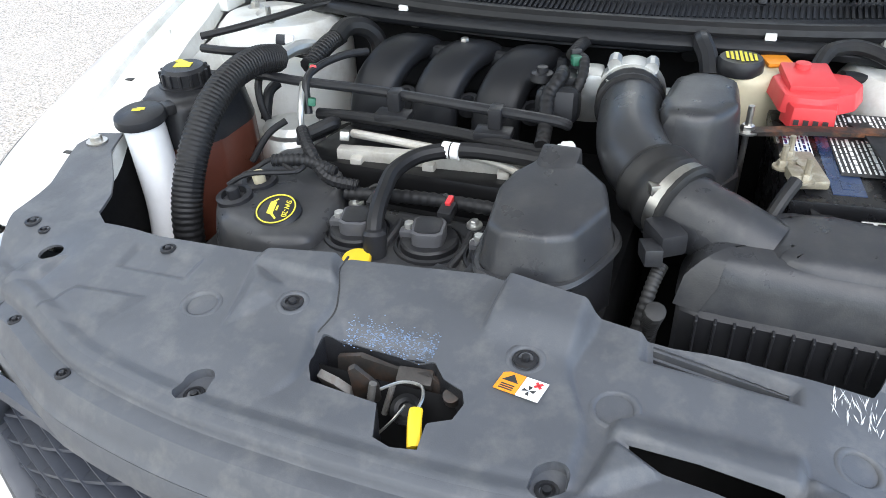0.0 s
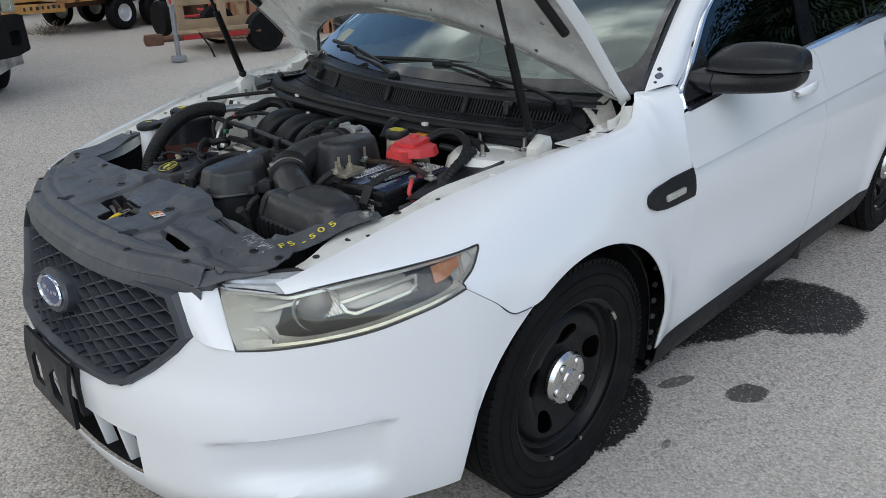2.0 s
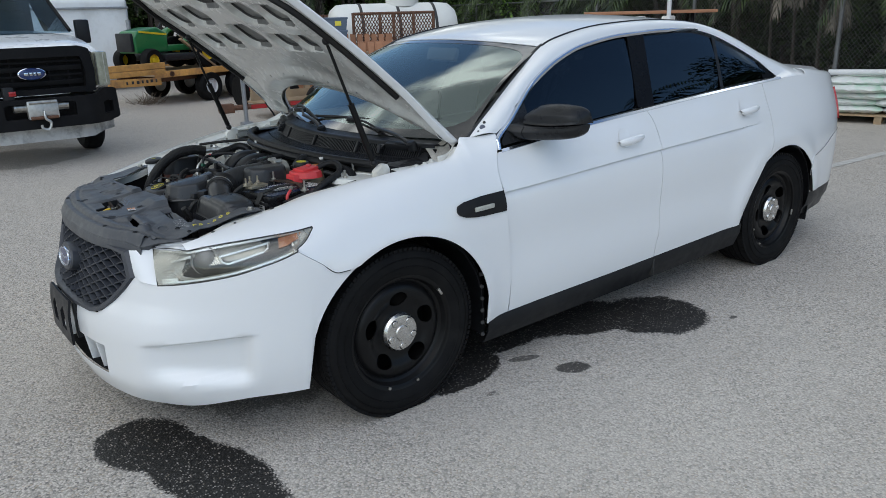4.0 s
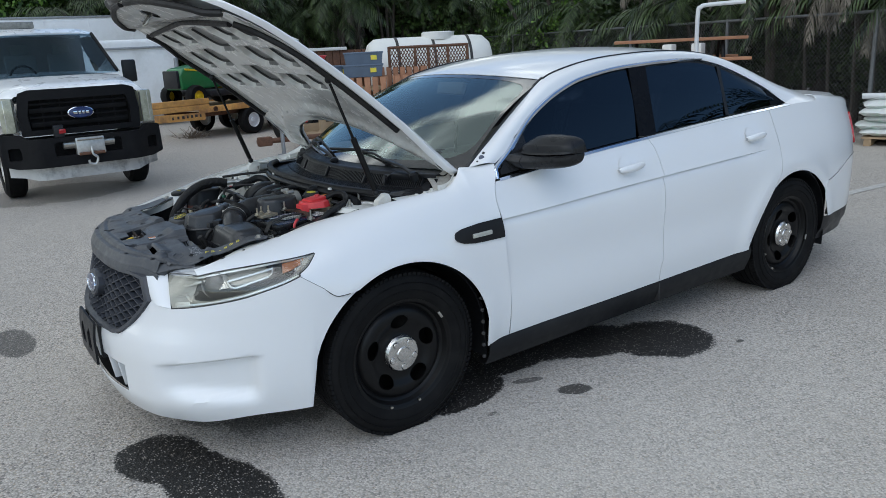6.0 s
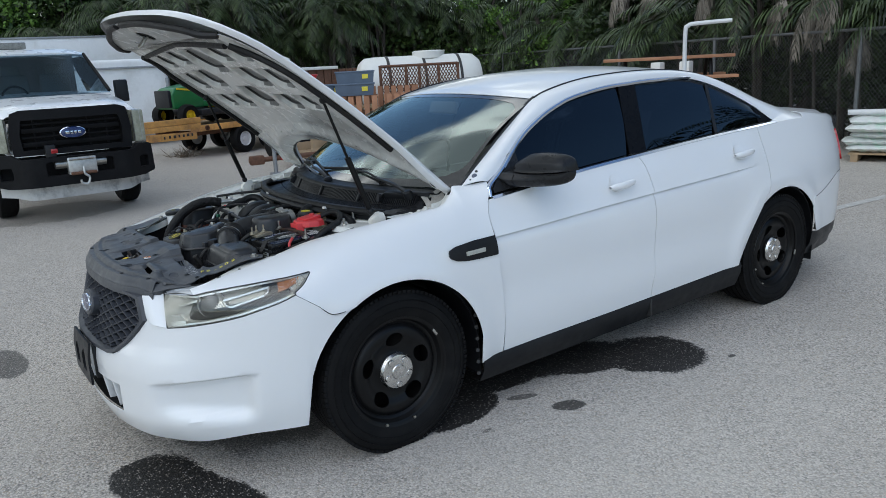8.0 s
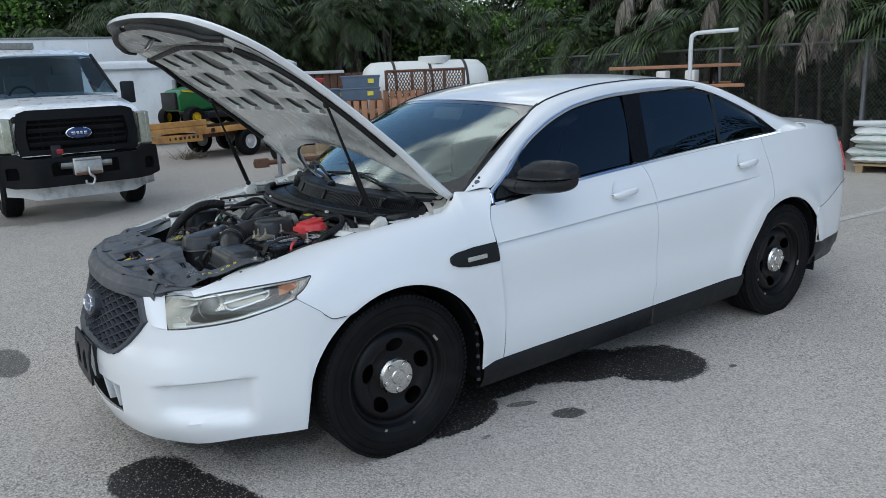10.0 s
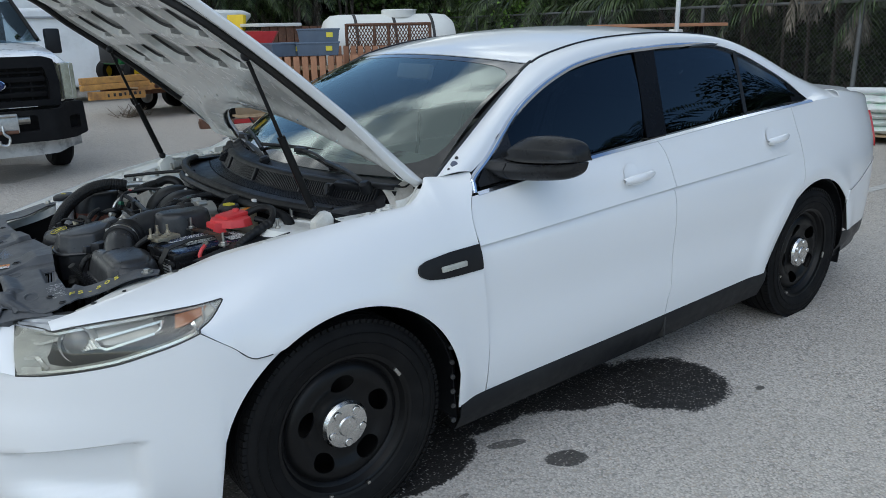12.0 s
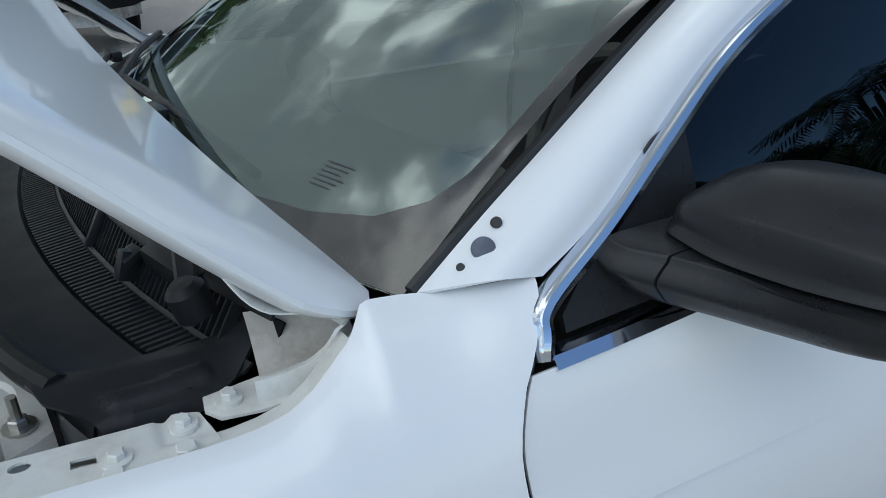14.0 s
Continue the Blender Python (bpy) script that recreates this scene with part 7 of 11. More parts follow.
box(bm, (-0.178, -0.058, 0.925), (0.012, 0.012, 0.022), (0, 0, 12), 0.002)
part("plug_lock", bm, RED, thr, "red locking tab")

# intake manifold with runners
man = eng("intake_manifold", "black plastic intake manifold with curved runners")
bm = bmesh.new()
box(bm, (0.0, 0.15, 0.885), (0.085, 0.40, 0.08), (0, 8, 0), 0.02, 3)
box(bm, (-0.03, 0.15, 0.925), (0.06, 0.36, 0.03), (0, 10, 0), 0.012, 3)
part("plenum", bm, SATIN, man)
for k, y in enumerate((0.285, 0.165, 0.05)):
    bm = bmesh.new()
    rows = []
    pts = spline([(-0.005, y - 0.030, 0.905), (-0.035, y - 0.026, 0.932), (-0.075, y - 0.016, 0.938), (-0.115, y - 0.002, 0.926), (-0.150, y + 0.010, 0.895), (-0.165, y + 0.014, 0.855), (-0.17, y + 0.015, 0.81)], 18)
    for i, p in enumerate(pts):
        d = (pts[min(i + 1, 18)] - pts[max(i - 1, 0)]).normalized()
        nrm = d.cross(Vector((0, 1, 0))).normalized()
        row = []
        for q in range(17):
            a = 2 * math.pi * q / 16
            ca, sa = math.cos(a), math.sin(a)
            e = (abs(ca) ** 3 + abs(sa) ** 3) ** (-1 / 3)
            row.append(p + Vector((0, 1, 0)) * ca * e * 0.043 + nrm * sa * e * 0.023)
        rows.append(row)
    part("runner", sheet(rows, bm), SATIN, man, "curved black runner", 60)
    bm = bmesh.new()
    lathe(bm, [(0.022, 0), (0.020, 0.018), (0.012, 0.020), (0.010, 0.008), (0, 0.008)], (-0.150, y - 0.048, 0.872), (-0.5, 0, 1), 16)
    part("bolt_boss", bm, BLACK, man)
for p in ((-0.065, 0.155, 0.955), (0.01, 0.28, 0.957), (0.01, 0.0, 0.957)):
    bm = bmesh.new()
    bolt(bm, p, (-0.1, 0, 1), 0.008, 0.010)
    part("manifold_bolt", bm, STEEL, man)
bm = bmesh.new()
box(bm, (-0.16, -0.045, 0.905), (0.14, 0.07, 0.06), (0, 20, 8), 0.02, 3)
part("end_cover", bm, SATIN, man)
bm = bmesh.new()
lathe(bm, [(0.020, 0), (0.018, 0.012), (0.010, 0.014), (0.009, 0.022), (0, 0.023)], (-0.165, -0.015, 0.945), (0, 0, 1), 14)
part("sensor", bm, BLACK, man, "black manifold sensor")

# engine block, valve covers
blk = eng("engine_block", "dark engine block under the covers")
bm = bmesh.new()
box(bm, (-0.33, 0.10, 0.66), (0.50, 0.62, 0.26), (0, 0, 0), 0.03)
part("block_casting", bm, VOID, blk)
bm = bmesh.new()
box(bm, (-0.27, 0.14, 0.80), (0.20, 0.42, 0.07), (0, 8, 0), 0.01)
part("head_casting", bm, STEELBLK, blk)
vc = eng("valve_cover", "black valve cover with ignition coils")
part("cover_shell", slab([(-0.60, -0.16), (-0.60, 0.21), (-0.57, 0.235), (-0.43, 0.235), (-0.41, 0.20), (-0.41, -0.16)], 0.72, 0.815, 0.95, 0.015, 3), MIDBLK, vc)
coil_places = ((-0.50, 0.165), (-0.495, 0.055), (-0.495, -0.05))
for cx, cy in coil_places:
    coil = new("ignition_coil")
    coil.parent = vc
    coil["label"] = "grey ignition coil with red lock"
    bm = bmesh.new()
    lathe(bm, [(0.052, -0.002), (0.051, 0.004), (0.047, 0.006), (0.045, -0.002), (0.042, -0.002), (0.042, 0.010), (0.039, 0.013), (0, 0.013)], (cx, cy, 0.815), (0, 0, 1), 28)
    part("coil_boot", bm, BLACK, coil)
    bm = bmesh.new()
    OUT = [(-0.027, -0.014), (-0.020, -0.023), (0.014, -0.025), (0.026, -0.016), (0.027, 0.016), (0.018, 0.024), (-0.020, 0.023), (-0.027, 0.013)]
    prism(bm, OUT, 0.820, 0.848, pose(cx, cy, 0, 0, 0, 14), 0.005)
    prism(bm, [(-0.004, 0.020), (0.012, 0.020), (0.013, 0.042), (-0.001, 0.043)], 0.822, 0.836, pose(cx, cy, 0, 0, 0, 14), 0.003)
    head = part("coil_head", bm, mat("dark_grey_coil_plastic", (0.075, 0.076, 0.082), 0.42, var=0.15, bump=0.1) if cy > 0.1 else bpy.data.materials["dark_grey_coil_plastic"], coil)
    bm = bmesh.new()
    prism(bm, [(x * 0.80, y * 0.80) for x, y in OUT], 0.846, 0.8495, pose(cx, cy, 0, 0, 0, 14), 0.001)
    part("potting", bm, BLACK, head, "black potted top of the coil")
    bm = bmesh.new()
    bolt(bm, (cx + 0.005, cy + 0.032, 0.828), (0, 0, 1), 0.008, 0.014)
    part("coil_bolt", bm, ALU, coil, "bright coil bolt")
    bm = bmesh.new()
    box(bm, (cx + 0.042, cy - 0.012, 0.848), (0.030, 0.020, 0.018), (0, -10, 0), 0.002)
    part("coil_plug", bm, BLACK, coil)
    bm = bmesh.new()
    box(bm, (cx + 0.052, cy - 0.012, 0.860), (0.018, 0.008, 0.008), (0, -10, 0), 0.001)
    part("plug_lock", bm, RED, coil, "red plug lock")
bm = bmesh.new()
tube(bm, [(-0.43, 0.22, 0.835), (-0.425, 0.10, 0.845), (-0.425, -0.02, 0.848), (-0.42, -0.12, 0.84)], 0.010, 10, ridges=26, ridge=0.12)
part("coil_loom", bm, HOSE, vc, "corrugated coil wiring loom")
for cx, cy in coil_places:
    bm = bmesh.new()
    tube(bm, [(cx + 0.055, cy - 0.012, 0.855), (cx + 0.07, cy + 0.0, 0.858), (-0.425, cy + 0.015, 0.848)], 0.003, 6)
    part("coil_wire", bm, INK, vc)
# moulded ribs, bolts and a loose plug on the cover
for y0 in (0.115, 0.004):
    bm = bmesh.new()
    tube(bm, [(-0.578, y0 + 0.012, 0.812), (-0.545, y0 + 0.004, 0.816), (-0.50, y0, 0.816), (-0.45, y0 + 0.004, 0.815)], 0.006, 8, n=16)
    part("cover_rib", bm, MIDBLK, vc)
for x, y in ((-0.428, 0.205), (-0.43, 0.01), (-0.43, -0.09), (-0.57, -0.005)):
    bm = bmesh.new()
    lathe(bm, [(0.012, 0), (0.012, 0.003), (0.007, 0.004), (0, 0.004)], (x, y, 0.816), (0, 0, 1), 16)
    bolt(bm, (x, y, 0.818), (0, 0, 1), 0.007, 0.008)
    part("cover_bolt", bm, ALU, vc, "bright cover bolt")
bm = bmesh.new()
box(bm, (-0.572, -0.012, 0.829), (0.018, 0.062, 0.014), (0, 0, -8), 0.003)
box(bm, (-0.566, -0.038, 0.834), (0.026, 0.022, 0.018), (0, 0, -8), 0.003)
part("loose_plug", bm, BLACK, vc, "loose grey wiring plug")
bm = bmesh.new()
tube(bm, [(-0.565, -0.048, 0.834), (-0.56, -0.065, 0.832), (-0.55, -0.08, 0.82)], 0.006, 8)
part("plug_lead", bm, HOSE, vc)
bm = bmesh.new()
tube(bm, [(-0.36, 0.33, 0.895), (-0.40, 0.295, 0.885), (-0.43, 0.25, 0.858), (-0.425, 0.20, 0.848)], 0.009, 8, ridges=22, ridge=0.14)
part("cover_loom", bm, HOSE, vc, "corrugated wiring loom")
# oil filler end cover
BAYBLK = mat("smooth_black_bay_plastic", (0.040, 0.041, 0.044), 0.32, var=0.15, scale=8.0, bump=0.1, bscale=500.0, dirt=(0.085, 0.083, 0.078), dscale=18.0, damount=0.35, spec=0.32)
oc = eng("timing_cover", "domed black cover with yellow oil cap")
OCV = [(-0.585, 0.19), (-0.61, 0.28), (-0.585, 0.375), (-0.52, 0.425), (-0.42, 0.445), (-0.30, 0.415), (-0.255, 0.36), (-0.29, 0.28), (-0.38, 0.235), (-0.46, 0.19)]
part("cover_shell", slab(OCV, 0.70, 0.838, 0.84, 0.028, 4), BAYBLK, oc)
bm = bmesh.new()
lathe(bm, [(0.036, 0), (0.036, 0.010), (0.031, 0.016), (0.0, 0.017)], (-0.520, 0.285, 0.832), (-0.25, 0, 1), 30)
cap = part("oil_cap", bm, BLACK, oc, "black oil filler cap with yellow ring and oil-can mark")
ax_o = frame_of((-0.25, 0, 1))
bm = bmesh.new()
lathe(bm, [(0.0300, 0.0168), (0.0300, 0.0180), (0.0282, 0.0180), (0.0282, 0.0168)], (-0.520, 0.285, 0.832), (-0.25, 0, 1), 36, False)
m_o = Matrix.LocRotScale(Vector((-0.520, 0.285, 0.832)) + ax_o[2] * 0.0178, (Vector((-0.25, 0, 1))).to_track_quat("Z", "Y"), None) @ pose(0, 0, 0, 0, 0, -78)
for pts in ([(-0.014, -0.012), (0.010, -0.012), (0.013, -0.002), (-0.014, -0.002)], [(0.011, -0.006), (0.022, 0.004), (0.020, 0.006), (0.010, -0.002)], [(-0.014, -0.010), (-0.021, -0.002), (-0.019, 0.0), (-0.013, -0.006)], [(-0.006, 0.0), (0.004, 0.0), (0.004, 0.003), (-0.006, 0.003)]):
    bm.faces.new([bm.verts.new(m_o @ Vector((a, b, 0))) for a, b in pts])
part("cap_marking", bm, YPRINT, cap, "yellow oil-can symbol", 0)
writing("5W-20", 0.012, m_o @ pose(0, 0.016, 0), YPRINT, cap, "cap_writing")
for cx, cy in ((-0.50, 0.375), (-0.445, 0.365)):
    bm = bmesh.new()
    lathe(bm, [(0.028, 0), (0.028, 0.010), (0.020, 0.012), (0.019, 0.002), (0.0, 0.002)], (cx, cy, 0.834), (-0.1, 0.05, 1), 22)
    part("cam_solenoid", bm, BLACK, oc)
    bm = bmesh.new()
    lathe(bm, [(0.010, 0), (0.010, 0.022), (0.006, 0.024), (0, 0.024)], (cx, cy, 0.834), (-0.1, 0.05, 1), 14)
    part("solenoid_core", bm, CREAM if cx > -0.48 else BLACK, oc)
    bm = bmesh.new()
    tube(bm, [(cx + 0.005, cy + 0.012, 0.856), (cx + 0.02, cy - 0.02, 0.872), (-0.44, 0.30, 0.865), (-0.42, 0.29, 0.872)], 0.0042, 8)
    part("solenoid_wire", bm, HOSE, oc)
bm = bmesh.new()
tube(bm, [(-0.43, 0.345, 0.872), (-0.42, 0.29, 0.875), (-0.42, 0.24, 0.862)], 0.009, 10, ridges=14, ridge=0.15)
part("solenoid_loom", bm, HOSE, oc)
bm = bmesh.new()
lathe(bm, [(0.014, -0.006), (0.020, 0), (0.021, 0.006), (0.019, 0.009), (0, 0.009)], (-0.565, 0.135, 0.814), (-0.1, 0, 1), 20)
part("dipstick_handle", bm, YELLOW, vc, "yellow dipstick handle")
bm = bmesh.new()
box(bm, (-0.575, 0.01, 0.818), (0.03, 0.09, 0.018), (0, 0, 12), 0.004)
box(bm, (-0.572, -0.03, 0.826), (0.022, 0.05, 0.016), (0, 0, 12), 0.003)
part("loom_connector", bm, SATIN, vc, "black wiring connector")

# pipes and rails across the engine
def pipe(name, pts, r, mt, label="", **kw):
    bm = bmesh.new()
    tube(bm, pts, r, 10, **kw)
    return part(name, bm, mt, bay, label)


DULLZINC = mat("dull_zinc_plate", (0.55, 0.53, 0.48), 0.45, metal=0.35, var=0.12, scale=20.0, dirt=(0.25, 0.20, 0.13), dscale=30.0, damount=0.4)
pipe("vapour_pipe", [(-0.205, 0.55, 0.905), (-0.235, 0.48, 0.925), (-0.242, 0.40, 0.925), (-0.245, 0.25, 0.926), (-0.262, 0.06, 0.926), (-0.272, -0.06, 0.925), (-0.262, -0.085, 0.915)], 0.0085, BLACK, "black plastic vapour pipe")
pipe("fuel_pipe", [(-0.285, 0.28, 0.862), (-0.300, 0.18, 0.866), (-0.322, 0.02, 0.868), (-0.335, -0.03, 0.858), (-0.35, -0.05, 0.83)], 0.0075, DULLZINC, "dull zinc-plated fuel pipe")
bm = bmesh.new()
box(bm, (-0.318, 0.12, 0.852), (0.022, 0.32, 0.024), (0, 0, 8), 0.004)
for y in (0.24, 0.12, 0.0):
    box(bm, (-0.335 + (0.24 - y) * 0.12 - 0.01, y, 0.846), (0.03, 0.02, 0.02), (0, 0, 8), 0.003)
part("fuel_rail", bm, DULLZINC, bay, "dull zinc-plated fuel rail")
pipe("wiring_trunk", [(-0.255, 0.36, 0.875), (-0.268, 0.26, 0.885), (-0.283, 0.10, 0.888), (-0.30, -0.03, 0.886), (-0.31, -0.08, 0.89)], 0.010, HOSE, "taped wiring trunk")
pipe("vacuum_pipe", [(-0.272, 0.37, 0.88), (-0.25, 0.38, 0.93), (-0.20, 0.38, 0.94), (-0.15, 0.355, 0.945), (-0.11, 0.33, 0.94)], 0.007, BLACK)
pipe("breather_hose", [(-0.532, 0.122, 0.825), (-0.515, 0.128, 0.852), (-0.47, 0.135, 0.872), (-0.41, 0.142, 0.878), (-0.36, 0.115, 0.884), (-0.335, 0.05, 0.888), (-0.335, -0.06, 0.888), (-0.34, -0.12, 0.885)], 0.0125, HOSE, "black breather hose")
bm = bmesh.new()
lathe(bm, [(0.017, 0), (0.017, 0.045), (0.013, 0.05)], (-0.543, 0.118, 0.80), (0.25, 0.08, 1), 14)
part("breather_elbow", bm, BLACK, bay)
bm = bmesh.new()
for y in (0.085, 0.07):
    lathe(bm, [(0.0135, -0.006), (0.0135, 0.006)], (-0.342, y, 0.887), (0, 1, 0), 14)
part("hose_band", bm, LABEL, bay)
for y, x in ((0.21, -0.252), (0.03, -0.268)):
    bm = bmesh.new()
    box(bm, (x, y, 0.918), (0.030, 0.022, 0.034), (0, 0, 5), 0.004)
    box(bm, (x - 0.012, y, 0.895), (0.035, 0.06, 0.014), (0, 0, 5), 0.004)
    part("pipe_clip", bm, BLACK, bay, "black pipe clip")
for pts, r in (([(-0.15, -0.045, 0.955), (-0.19, -0.05, 0.96), (-0.225, -0.04, 0.94), (-0.27, -0.05, 0.915), (-0.31, -0.055, 0.90)], 0.011), ([(-0.10, -0.06, 0.965), (-0.13, -0.075, 0.97), (-0.17, -0.08, 0.955), (-0.19, -0.07, 0.93), (-0.22, -0.045, 0.90)], 0.008), ([(0.02, -0.04, 0.965), (0.01, -0.10, 0.968), (0.03, -0.16, 0.955)], 0.018), ([(0.0, -0.06, 0.962), (-0.06, -0.055, 0.972), (-0.11, -0.05, 0.97)], 0.010)):
    pipe("engine_loom", pts, r, HOSE, ridges=16, ridge=0.10)
for c, mt in (((-0.105, -0.055, 0.972), BLACK), ((-0.125, -0.062, 0.968), mat("green_connector", (0.02, 0.12, 0.07), 0.5)), ((-0.345, -0.098, 0.915), LABEL), ((-0.33, -0.10, 0.912), LABEL), ((0.03, 0.02, 0.975), LABEL), ((0.04, 0.09, 0.972), STEEL)):
    bm = bmesh.new()
    box(bm, c, (0.022, 0.018, 0.016), (0, 8, 25), 0.003)
    part("loom_plug", bm, mt, bay)

# hoses at the brake side
pipe("heater_hose", [(0.035, -0.13, 0.955), (0.028, -0.19, 0.968), (0.015, -0.225, 0.968), (-0.01, -0.235, 0.955)], 0.019, HOSE, "black heater hose")
bm = bmesh.new()
lathe(bm, [(0.0205, -0.007), (0.0225, -0.007), (0.0225, 0.007), (0.0205, 0.007)], (0.030, -0.178, 0.967), (0.2, 1, -0.2), 20)
part("hose_band", bm, LABEL, bay, "white hose band")
pipe("pcv_elbow", [(-0.02, -0.245, 0.985), (-0.045, -0.25, 0.985), (-0.07, -0.262, 0.972), (-0.095, -0.27, 0.95)], 0.016, BLACK)

# brake fluid reservoir
br = eng("brake_reservoir", "cream brake fluid reservoir with black cap")
part("reservoir", slab([(-0.115, -0.315), (-0.10, -0.275), (-0.04, -0.265), (0.0, -0.30), (0.01, -0.36), (-0.03, -0.40), (-0.08, -0.395), (-0.11, -0.36)], 0.87, 0.962, 0.92, 0.015, 3), CREAM, br)
bm = bmesh.new()
lathe(bm, [(0.034, 0), (0.036, 0.004), (0.036, 0.018), (0.032, 0.024), (0, 0.025)], (-0.078, -0.311, 0.958), (0, 0, 1), 24)
bc_ = part("cap", bm, BLACK, br, "black ribbed cap with yellow print")
bm = bmesh.new()
for k in range(7):
    box(bm, (-0.078, -0.332 + 0.007 * k, 0.9838), (0.045 - abs(k - 3) * 0.006, 0.0042, 0.001), (0, 0, 8))
part("cap_print", bm, YPRINT, bc_)
bm = bmesh.new()
box(bm, (-0.035, -0.365, 0.966), (0.045, 0.04, 0.006), (0, 0, 20), 0.002)
part("level_tab", bm, ORANGE, br, "orange level marker")

# battery with tray, terminals, strap
BATBLK = mat("glossy_black_battery_case", (0.010, 0.010, 0.011), 0.28, var=0.2, scale=12.0, bump=0.08, bscale=400.0)
bat = eng("battery", "black car battery with white and blue labels")
BM0 = pose(-0.245, -0.475, 0, 0, 0, 7)
bm = bmesh.new()
box(bm, (0, 0, 0.80), (0.275, 0.180, 0.20), (0, 0, 0), 0.006)
for v in bm.verts:
    v.co = BM0 @ v.co
part("battery_case", bm, BATBLK, bat)
bm = bmesh.new()
box(bm, (0, 0, 0.907), (0.285, 0.190, 0.022), (0, 0, 0), 0.006)
for v in bm.verts:
    v.co = BM0 @ v.co
part("battery_top", bm, BATBLK, bat)
for k in range(9):
    bm = bmesh.new()
    box(bm, (-0.142, -0.08 + 0.02 * k, 0.888), (0.008, 0.014, 0.010))
    for v in bm.verts:
        v.co = BM0 @ v.co
    part("handle_recess", bm, INK, bat)
def bat_card(name, x, y, w, h, mt, lines, blk=None, z=0.9185, label=""):
    bm = bmesh.new()
    box(bm, (x, y, z), (w, h, 0.0015))
    for v in bm.verts:
        v.co = BM0 @ v.co
    card = part(name, bm, mt, bat, label)
    bm = bmesh.new()
    r = random.Random(int(x * 1000) + 77)
    for k in range(lines):
        at = -0.44 * w
        while at < 0.36 * w:
            ww = r.uniform(0.006, 0.022)
            ww = min(ww, 0.44 * w - at)
            box(bm, (x + at + ww / 2, y - h / 2 + h * (k + 0.5) / lines, z + 0.001), (ww, h / lines * (0.62 if k % 4 == 1 else 0.34), 0.0006))
            at += ww + 0.0035
    for v in bm.verts:
        v.co = BM0 @ v.co
    part("print", bm, blk or INK, card, "unreadable print bars")


bat_card("maker_label", -0.005, 0.068, 0.16, 0.035, LABEL, 6, BLUE, label="white maker label with blue print")
bat_card("warning_label", -0.010, -0.005, 0.12, 0.060, INK, 9, LABEL, 0.921, label="black warning label with white print")
bat_card("warning_label", 0.095, -0.035, 0.07, 0.090, INK, 13, LABEL, 0.921, label="black warning label with white print")
BLUEL = mat("blue_label", (0.018, 0.036, 0.088), 0.26, coat=0.6)
bat_card("blue_label", 0.0, -0.062, 0.25, 0.052, BLUEL, 1, BLUEL, label="dark blue battery label")
bat_card("blue_label", 0.0, 0.022, 0.24, 0.040, BLUEL, 1, BLUEL, label="dark blue battery label")
for i in range(1):
    bm = bmesh.new()
    box(bm, (-0.1385, -0.025, 0.865), (0.002, 0.062, 0.058), (0, 0, 0))
    for v in bm.verts:
        v.co = BM0 @ v.co
    fl = part("date_label", bm, LABEL, bat, "white paper date label")
    bm = bmesh.new()
    for k in range(5):
        box(bm, (-0.140, -0.025 + 0.004 * (k % 2), 0.845 + 0.010 * k), (0.001, 0.045, 0.003))
    for v in bm.verts:
        v.co = BM0 @ v.co
    part("print", bm, INK, fl)
# strap
bm = bmesh.new()
ribbon(bm, [BM0 @ Vector(p) for p in ((0.09, -0.02, 0.925), (0.03, -0.03, 0.935), (-0.06, -0.035, 0.94), (-0.135, -0.04, 0.928), (-0.165, -0.045, 0.89), (-0.16, -0.04, 0.82))], 0.028, 0.003, BM0.to_3x3() @ Vector((0, 1, 0)))
part("lifting_strap", bm, HOSE, bat, "black nylon lifting strap")
bm = bmesh.new()
ribbon(bm, [BM0 @ Vector(p) for p in ((-0.10, 0.065, 0.922), (-0.138, 0.058, 0.915), (-0.15, 0.045, 0.87), (-0.148, 0.04, 0.80))], 0.026, 0.003, BM0.to_3x3() @ Vector((0, 1, 0)))
part("lifting_strap", bm, HOSE, bat)
# hold-down bar with rust
bm = bmesh.new()
ribbon(bm, [BM0 @ Vector(p) for p in ((0.035, 0.135, 0.925), (0.03, 0.06, 0.935), (0.035, -0.04, 0.937), (0.02, -0.10, 0.930), (0.01, -0.125, 0.925))], 0.020, 0.006, BM0.to_3x3() @ Vector((1, 0, 0)))
hold = part("hold_down", bm, mat("rusty_black_steel", (0.03, 0.025, 0.022), 0.55, metal=0.3, var=0.3, scale=30.0, dirt=(0.22, 0.08, 0.03), dscale=26.0, damount=0.9), bat, "rusty hold-down bar")
for q in ((0.035, 0.135), (0.01, -0.125)):
    bm = bmesh.new()
    p = BM0 @ Vector((q[0], q[1], 0.925))
    bolt(bm, p, (0, 0, 1), 0.010, 0.010)
    rod(bm, (p.x, p.y, 0.74), (p.x, p.y, 0.965), 0.0045, seg=8)
    part("hold_down_rod", bm, STEEL, hold)
term = BM0 @ Vector((-0.085, 0.075, 0.92))
bm = bmesh.new()
lathe(bm, [(0.012, 0), (0.011, 0.022), (0, 0.023)], term, (0, 0, 1), 14)
box(bm, term + Vector((0, 0.0, 0.012)), (0.085, 0.040, 0.012), (0, 0, 15), 0.003)
box(bm, term + Vector((-0.035, 0.012, 0.020)), (0.030, 0.018, 0.014), (0, 0, 15), 0.003)
t_ = part("terminal_clamp", bm, BRASS, bat, "corroded terminal clamp")
